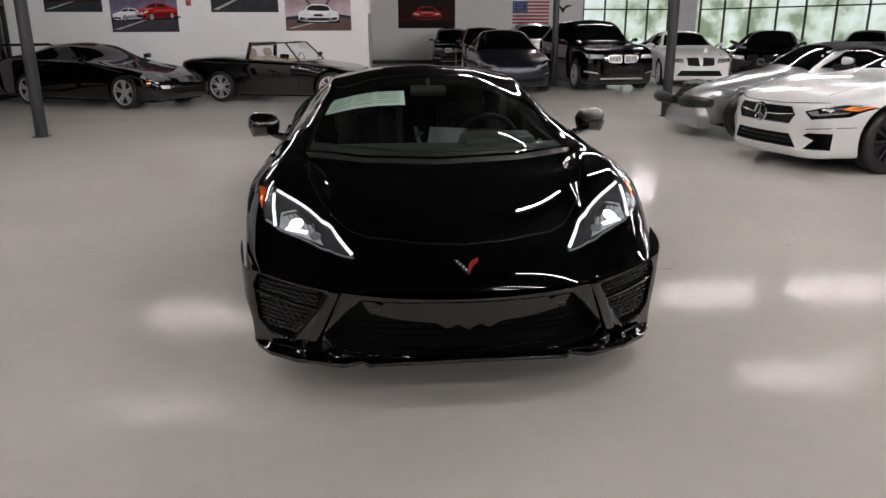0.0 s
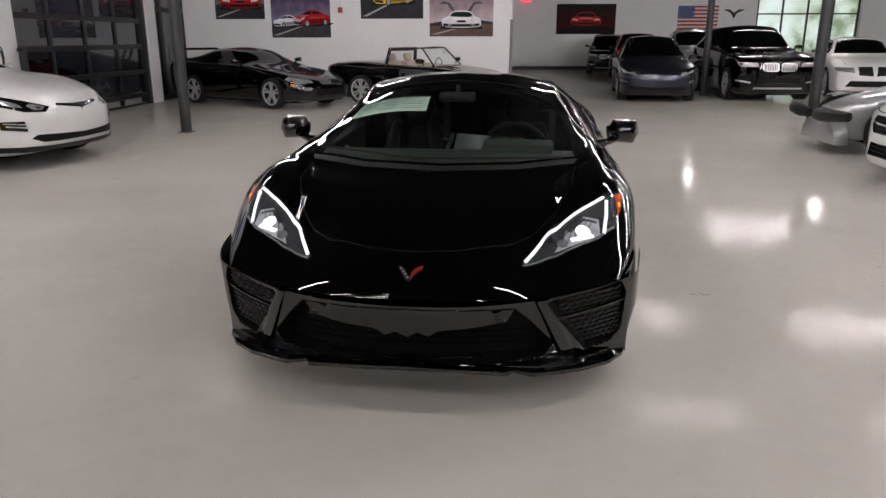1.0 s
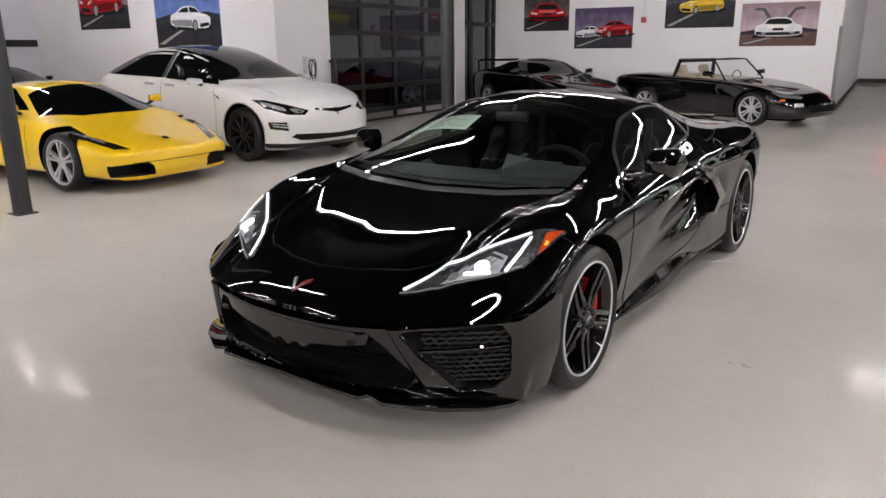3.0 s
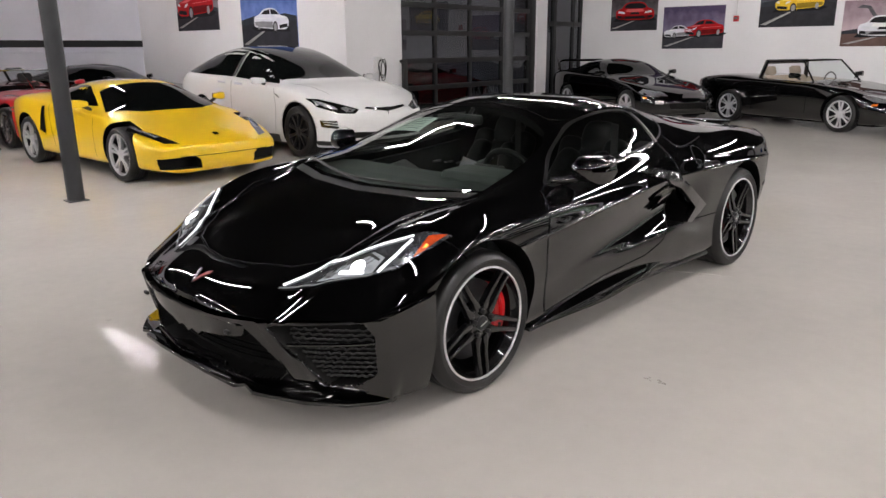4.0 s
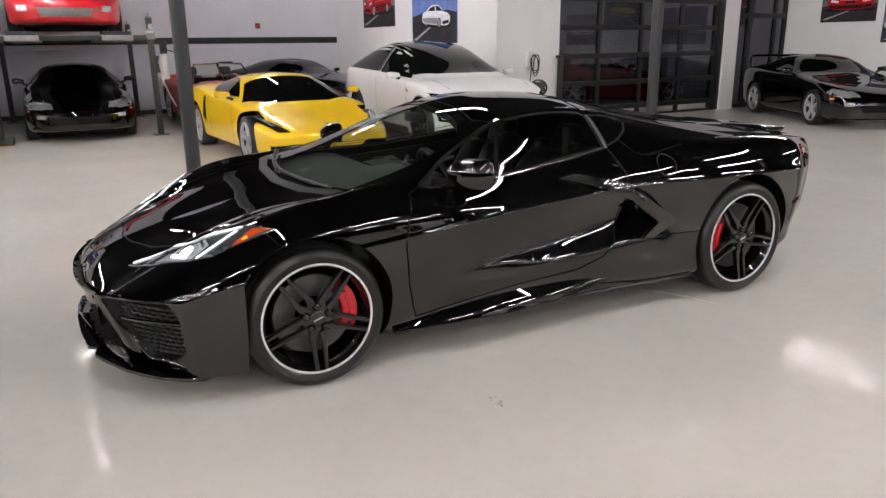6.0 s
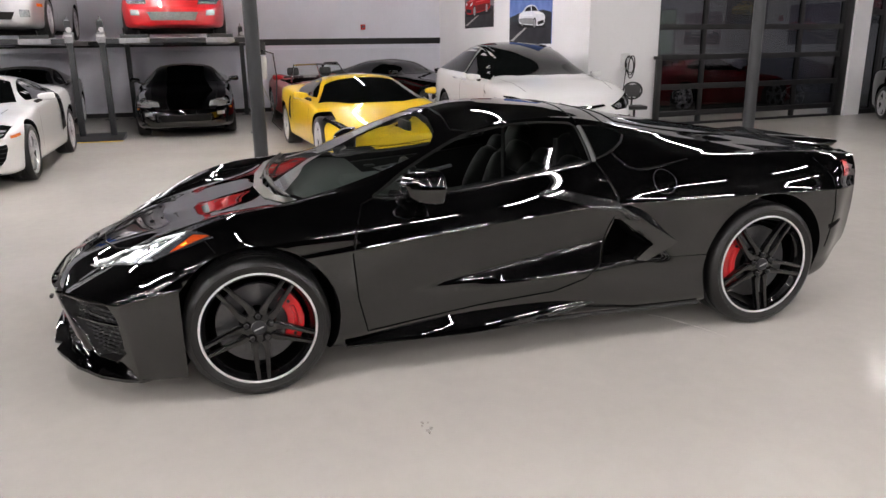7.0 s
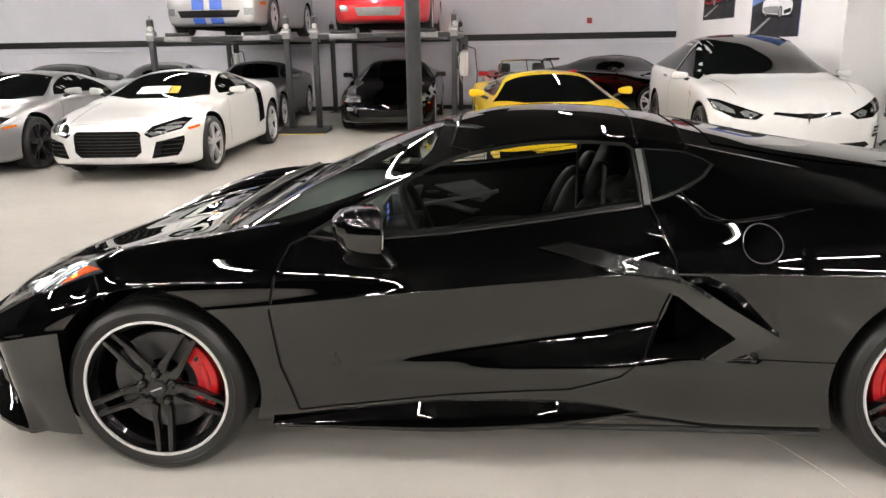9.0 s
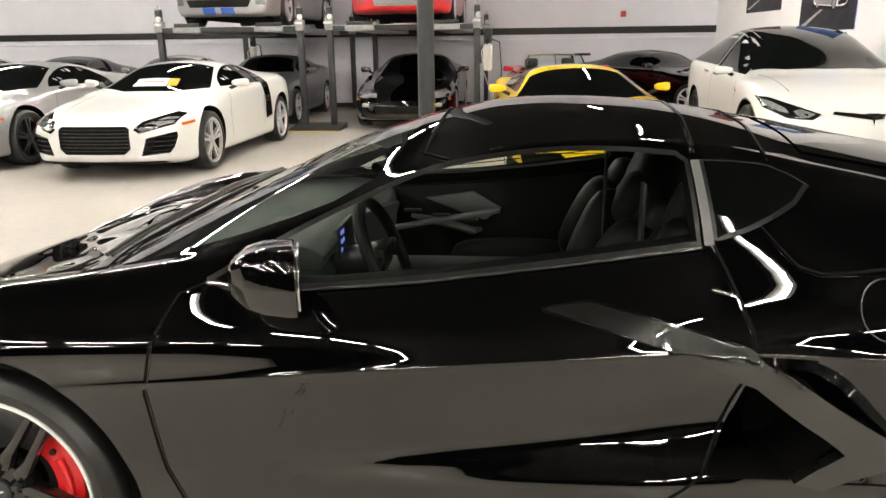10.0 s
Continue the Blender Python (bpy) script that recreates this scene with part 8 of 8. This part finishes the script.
def printed_car(t, x0, z0, s, colour, view, side):
    """The printed picture of a car: flat fields of ink for body, shade, glass, lamps and wheels."""
    ink = mat("print_ink", (0.012, 0.012, 0.014), 0.5, spec=0.1, vary=0.2)
    pale = mat("print_pale", (0.7, 0.72, 0.75), 0.5, spec=0.1, vary=0.1)
    rimink = mat("print_rim", (0.3, 0.3, 0.31), 0.5, spec=0.1, vary=0.2, scale=20)
    body = mat("print_" + colour[0], colour[1], 0.5, spec=0.1, vary=0.15, scale=6)
    shade = mat("print_shade_" + colour[0], tuple(c * 0.35 for c in colour[1]), 0.5, spec=0.1, vary=0.2, scale=6)
    light = mat("print_light_" + colour[0], tuple(min(0.9, c * 1.4 + 0.12) for c in colour[1]), 0.5, spec=0.1, vary=0.1)
    level = [0.0130]

    def field(name, pts, material, smooth=0):
        pts = [(side * u, v) for u, v in pts]
        if smooth:
            q = np.array([(u, v, 0) for u, v in pts + pts[:1]])
            pts = [(p[0], p[1]) for p in spline_row(q, smooth)[:-1]]
        bm = bmesh.new()
        f = shape(bm, [(x0 + s * u, z0 + s * v) for u, v in pts], Matrix.Identity(4), level[0])
        f.normal_update()
        if f.normal.y > 0:
            f.normal_flip()
        part(name, bm, material, t)
        level[0] += 0.0003

    def oval(cx, cz, rx, rz):
        return [(cx + rx * math.cos(a), cz + rz * math.sin(a)) for a in np.linspace(0, 2 * math.pi, 14, endpoint=False)]

    if view == "front":
        field("printed_shadow", [(-1.15, -0.36), (1.15, -0.36), (1.0, -0.2), (-1.0, -0.2)], ink)
        for e in (-1, 1):
            field("printed_wheel", oval(e * 0.86, -0.2, 0.13, 0.18), ink)
        field("printed_body", [(-1, -0.2), (-1.02, 0.08), (-0.92, 0.2), (-0.7, 0.27), (-0.48, 0.5), (0, 0.56), (0.48, 0.5), (0.7, 0.27), (0.92, 0.2), (1.02, 0.08), (1, -0.2), (0.7, -0.28), (-0.7, -0.28)], body, 3)
        field("printed_window", [(-0.6, 0.27), (-0.44, 0.46), (0, 0.5), (0.44, 0.46), (0.6, 0.27), (0, 0.24)], ink, 2)
        field("printed_hood", [(-0.5, 0.1), (-0.42, 0.22), (0.42, 0.22), (0.5, 0.1), (0, 0.06)], light)
        field("printed_shade", [(-0.98, -0.1), (0.98, -0.1), (0.95, -0.22), (0.7, -0.27), (-0.7, -0.27), (-0.95, -0.22)], shade)
        field("printed_grille", [(-0.26, -0.04), (0.26, -0.04), (0.2, 0.07), (-0.2, 0.07)], ink)
        field("printed_intake", [(-0.62, -0.24), (0.62, -0.24), (0.46, -0.13), (-0.46, -0.13)], ink)
        for e in (-1, 1):
            field("printed_intake", [(e * 0.95, -0.2), (e * 0.68, -0.22), (e * 0.72, -0.1), (e * 0.93, -0.08)], ink)
            field("printed_lamp", [(e * 0.92, 0.04), (e * 0.56, 0.0), (e * 0.52, 0.07), (e * 0.86, 0.14)], pale)
    else:
        field("printed_shadow", [(-1.1, -0.36), (0.9, -0.32), (1.2, -0.2), (0.9, -0.1), (-1.0, -0.2)], ink)
        field("printed_wheel", oval(0.74, -0.13, 0.12, 0.19), ink)
        field("printed_body", [(-1.0, -0.14), (-1.02, 0.04), (-0.9, 0.15), (-0.55, 0.24), (-0.3, 0.43), (0.1, 0.5), (0.42, 0.45), (0.75, 0.27), (0.98, 0.2), (1.03, 0.0), (0.98, -0.14), (0.6, -0.2), (0.1, -0.24), (-0.5, -0.28), (-0.9, -0.25)], body, 3)
        field("printed_shade", [(-0.1, -0.22), (0.6, -0.18), (0.97, -0.1), (1.0, 0.02), (0.5, 0.03), (-0.1, 0.0)], shade)
        field("printed_wheel", oval(-0.24, -0.19, 0.14, 0.21), ink)
        field("printed_rim", oval(-0.24, -0.19, 0.095, 0.15), rimink)
        field("printed_rim", oval(0.75, -0.13, 0.075, 0.13), rimink)
        field("printed_window", [(-0.5, 0.25), (-0.27, 0.41), (0.02, 0.46), (-0.02, 0.27)], ink)
        field("printed_window", [(0.04, 0.27), (0.08, 0.45), (0.36, 0.41), (0.6, 0.28)], ink)
        field("printed_hood", [(-0.86, 0.13), (-0.5, 0.22), (-0.1, 0.24), (-0.42, 0.14)], light)
        field("printed_grille", [(-0.95, -0.2), (-0.5, -0.25), (-0.48, -0.13), (-0.93, -0.08)], ink)
        field("printed_lamp", [(-0.98, 0.06), (-0.86, 0.02), (-0.84, 0.09), (-0.95, 0.12)], pale)
        field("printed_lamp", [(-0.6, -0.02), (-0.44, 0.03), (-0.36, 0.13), (-0.55, 0.07)], pale)
        field("printed_crease", [(-0.1, 0.09), (0.9, 0.14), (0.92, 0.16), (-0.1, 0.115)], light)


def on_north(x, z, w, h):
    """A place on the poster wall, by its distance along the wall from the corner."""
    return HALL @ pose(x, 8.8, z)


DUSK, SKYB, ROAD = ("dusk", (0.08, 0.06, 0.12)), ("blue_sky", (0.06, 0.12, 0.36)), ("road", (0.03, 0.03, 0.036))
SAND, NIGHT = ("sand", (0.13, 0.08, 0.07)), ("night", (0.01, 0.008, 0.008))
RED, WHT, YEL = ("red", (0.42, 0.008, 0.012)), ("white", (0.75, 0.76, 0.8)), ("yellow", (0.75, 0.5, 0.03))
poster(on_north(0.95, 1.93, 0, 0), 1.28, 1.0, ("slate", (0.03, 0.025, 0.03)), ROAD, RED, "poster of a red saloon, pinned to the white wall", 0.3, ((0.52, 0.42, 0.8, None),))
poster(on_north(2.40, 1.47, 0, 0), 1.53, 1.0, DUSK, ("gravel", (0.045, 0.045, 0.055)), RED, "poster of a white and a red sports car", 0.35, ((0.26, 0.38, 0.46, WHT), (0.68, 0.44, 0.62, RED)), view="quarter")
poster(on_north(4.72, 1.93, 0, 0), 1.6, 1.0, ("dim_road", (0.02, 0.025, 0.04)), ROAD, YEL, "poster of a yellow sports car on a road", 0.5, ((0.52, 0.5, 0.62, None),), view="quarter")
poster(on_north(6.48, 1.49, 0, 0), 1.62, 0.95, ("haze", (0.3, 0.22, 0.25)), SAND, WHT, "poster of a silver car with raised gull-wing doors", 0.3, ((0.5, 0.38, 0.6, None),), True)
poster(HALL @ pose(-5.35, -0.002, 1.95), 1.6, 1.2, ("grey_print", (0.09, 0.08, 0.09)), ROAD, RED, "poster of a red supercar on grey ground", 0.3, ((0.46, 0.42, 0.85, None),), view="quarter")
poster(HALL @ pose(-2.95, -0.002, 1.56), 1.78, 1.25, SKYB, ROAD, WHT, "poster of a white sports car on a coast road", 0.4, ((0.55, 0.4, 0.6, None),), view="quarter", flip=True)
poster(HALL @ pose(11.35, 25.3, 1.62), 2.75, 1.35, NIGHT, ("ember", (0.012, 0.006, 0.006)), ("ember_red", (0.55, 0.02, 0.02)), "black poster with a glowing red car outline", 0.2, ((0.5, 0.45, 0.5, None),))

# flag
t = thing("flag", "striped flag with a starred blue corner, flat on the far wall", "flag", HALL @ pose(16.95, 25.3, 1.82))
part("cloth", boxed(0, 1.85, -0.012, 0, 0, 1.05), mat("white_cloth", (0.7, 0.7, 0.7), 0.8, vary=0.05), t)
for k in range(0, 13, 2):
    part("red_stripe", boxed(0, 1.85, -0.016, -0.012, k * 1.05 / 13, (k + 1) * 1.05 / 13), mat("red_cloth", (0.45, 0.02, 0.03), 0.8, vary=0.05), t)
part("blue_corner", boxed(0, 0.75, -0.019, -0.016, 6 * 1.05 / 13, 1.05), mat("blue_cloth", (0.02, 0.04, 0.2), 0.8, vary=0.05), t)
for i in range(6):
    for j in range(5):
        part("star", boxed(0.06 + i * 0.12, 0.1 + i * 0.12, -0.021, -0.019, 0.54 + j * 0.1, 0.58 + j * 0.1), MATS["white_cloth"], t)
t = thing("wall_emblem", "small dark crossed-flags emblem on the far wall", "wall emblem", HALL @ pose(19.5, 25.29, 2.5))
part("plate", prism(bmesh.new(), [(0, -0.2), (0.15, 0.05), (0.5, 0.2), (0.2, 0.2), (0, 0.05), (-0.2, 0.2), (-0.5, 0.2), (-0.15, 0.05)], "y", -0.03, 0.0), SATINBLACK, t)
ESIGN = mat("lit_red_sign", (0.6, 0.02, 0.03), 0.4, glow=((1.0, 0.03, 0.05), 3.0))
t = thing("exit_sign", "small lit red exit sign near the ceiling", "exit sign", HALL @ pose(9.9, 25.2, 3.1))
part("box", boxed(-0.2, 0.2, -0.03, 0.1, 0, 0.22, 0.01), ESIGN, t)
REDBOX = mat("red_plastic", (0.5, 0.02, 0.02), 0.4, vary=0.1)


def alarm(m):
    t = thing("fire_alarm", "small red fire alarm box on the wall", "fire alarm", m, "fire alarms")
    part("case", boxed(-0.06, 0.06, -0.05, 0, 0, 0.13, 0.008), REDBOX, t)
    part("strobe", boxed(-0.035, 0.035, -0.065, -0.05, 0.05, 0.1, 0.006), LENS, t)


alarm(HALL @ pose(4.2, 8.8, 2.08))
alarm(pose(WX, 2.38, 1.98, 0, 0, 90))
t = thing("conduit", "thin white conduit up the wall", "conduit", HALL @ pose(4.2, 8.8, 0))
part("pipe", tube(bmesh.new(), [(0, -0.02, 2.21), (0, -0.02, 4.2)], 0.012, 8), HOUSING, t)

# wall charger and stool by the roll-up door
t = thing("wall_charger", "white car charger with a black coiled cable on the wall", "car charger", HALL @ pose(0.15, 0.75, 0))
part("case", boxed(0.0, 0.1, -0.08, 0.08, 1.08, 1.38, 0.02), mat("white_plastic", (0.65, 0.65, 0.65), 0.4, vary=0.05), t)
for k, (cy, cz, ry, rz, tilt) in enumerate(((0.06, 1.16, 0.085, 0.17, 0.12), (0.09, 1.13, 0.07, 0.2, -0.1), (0.04, 1.17, 0.095, 0.14, 0.3))):
    loop = []
    for a in np.linspace(0, 2 * math.pi, 22, endpoint=False):
        u, v = ry * math.cos(a), rz * math.sin(a)
        loop.append((0.11 + 0.012 * k, cy + u * math.cos(tilt) - v * math.sin(tilt), cz + u * math.sin(tilt) + v * math.cos(tilt)))
    part("cable", tube(bmesh.new(), loop, 0.009, 6, True), SATINBLACK, t, "black cable loop")
part("lead", tube(bmesh.new(), [(0.1, 0.0, 1.2), (0.12, -0.03, 1.0), (0.12, -0.06, 0.75), (0.2, -0.1, 0.5), (0.3, -0.12, 0.35)], 0.009, 6), SATINBLACK, t)
t = thing("door_sensor_post", "slim black post at the roll-up door's edge", "post", HALL @ pose(0.25, 1.46, 0))
part("shaft", boxed(-0.04, 0.04, -0.05, 0.05, 0, 1.25, 0.008), SATINBLACK, t)
part("head", boxed(-0.04, 0.06, -0.1, 0.02, 1.25, 1.31, 0.008), SATINBLACK, t)
t = thing("swivel_chair", "black mesh-backed swivel chair by the roll-up door", "chair", pose(-7.8, 5.85, 0, 0, 0, -15) @ Matrix.Scale(0.86, 4))
bm = bmesh.new()
tube(bm, [(0.0, 0.2 * math.cos(a) , 0.83 + 0.17 * math.sin(a)) for a in np.linspace(0, 2 * math.pi, 24, endpoint=False)], 0.02, 8, True)
part("back_frame", bm, SATINBLACK, t)
part("back_mesh", boxed(-0.008, 0.008, -0.17, 0.17, 0.7, 0.96, 0.006), mat("grey_mesh", (0.06, 0.06, 0.06), 0.8, vary=0.3, scale=60), t)
part("seat", boxed(0.0, 0.42, -0.22, 0.22, 0.46, 0.54, 0.03), SATINBLACK, t)
part("stem", tube(bmesh.new(), [(0.2, 0, 0.08), (0.2, 0, 0.47)], 0.025, 10), SATINBLACK, t)
part("back_stay", tube(bmesh.new(), [(0.1, 0, 0.48), (-0.03, 0, 0.52), (-0.02, 0, 0.7)], 0.02, 8), SATINBLACK, t)
for k in range(5):
    a = k * 2 * math.pi / 5
    part("foot", tube(bmesh.new(), [(0.2, 0, 0.1), (0.2 + 0.27 * math.cos(a), 0.27 * math.sin(a), 0.05)], [0.022, 0.016], 8), SATINBLACK, t)
    bm = bmesh.new()
    bmesh.ops.create_uvsphere(bm, u_segments=10, v_segments=6, radius=0.028, matrix=Matrix.Translation((0.2 + 0.27 * math.cos(a), 0.27 * math.sin(a), 0.028)))
    part("castor", bm, RUBBER, t)
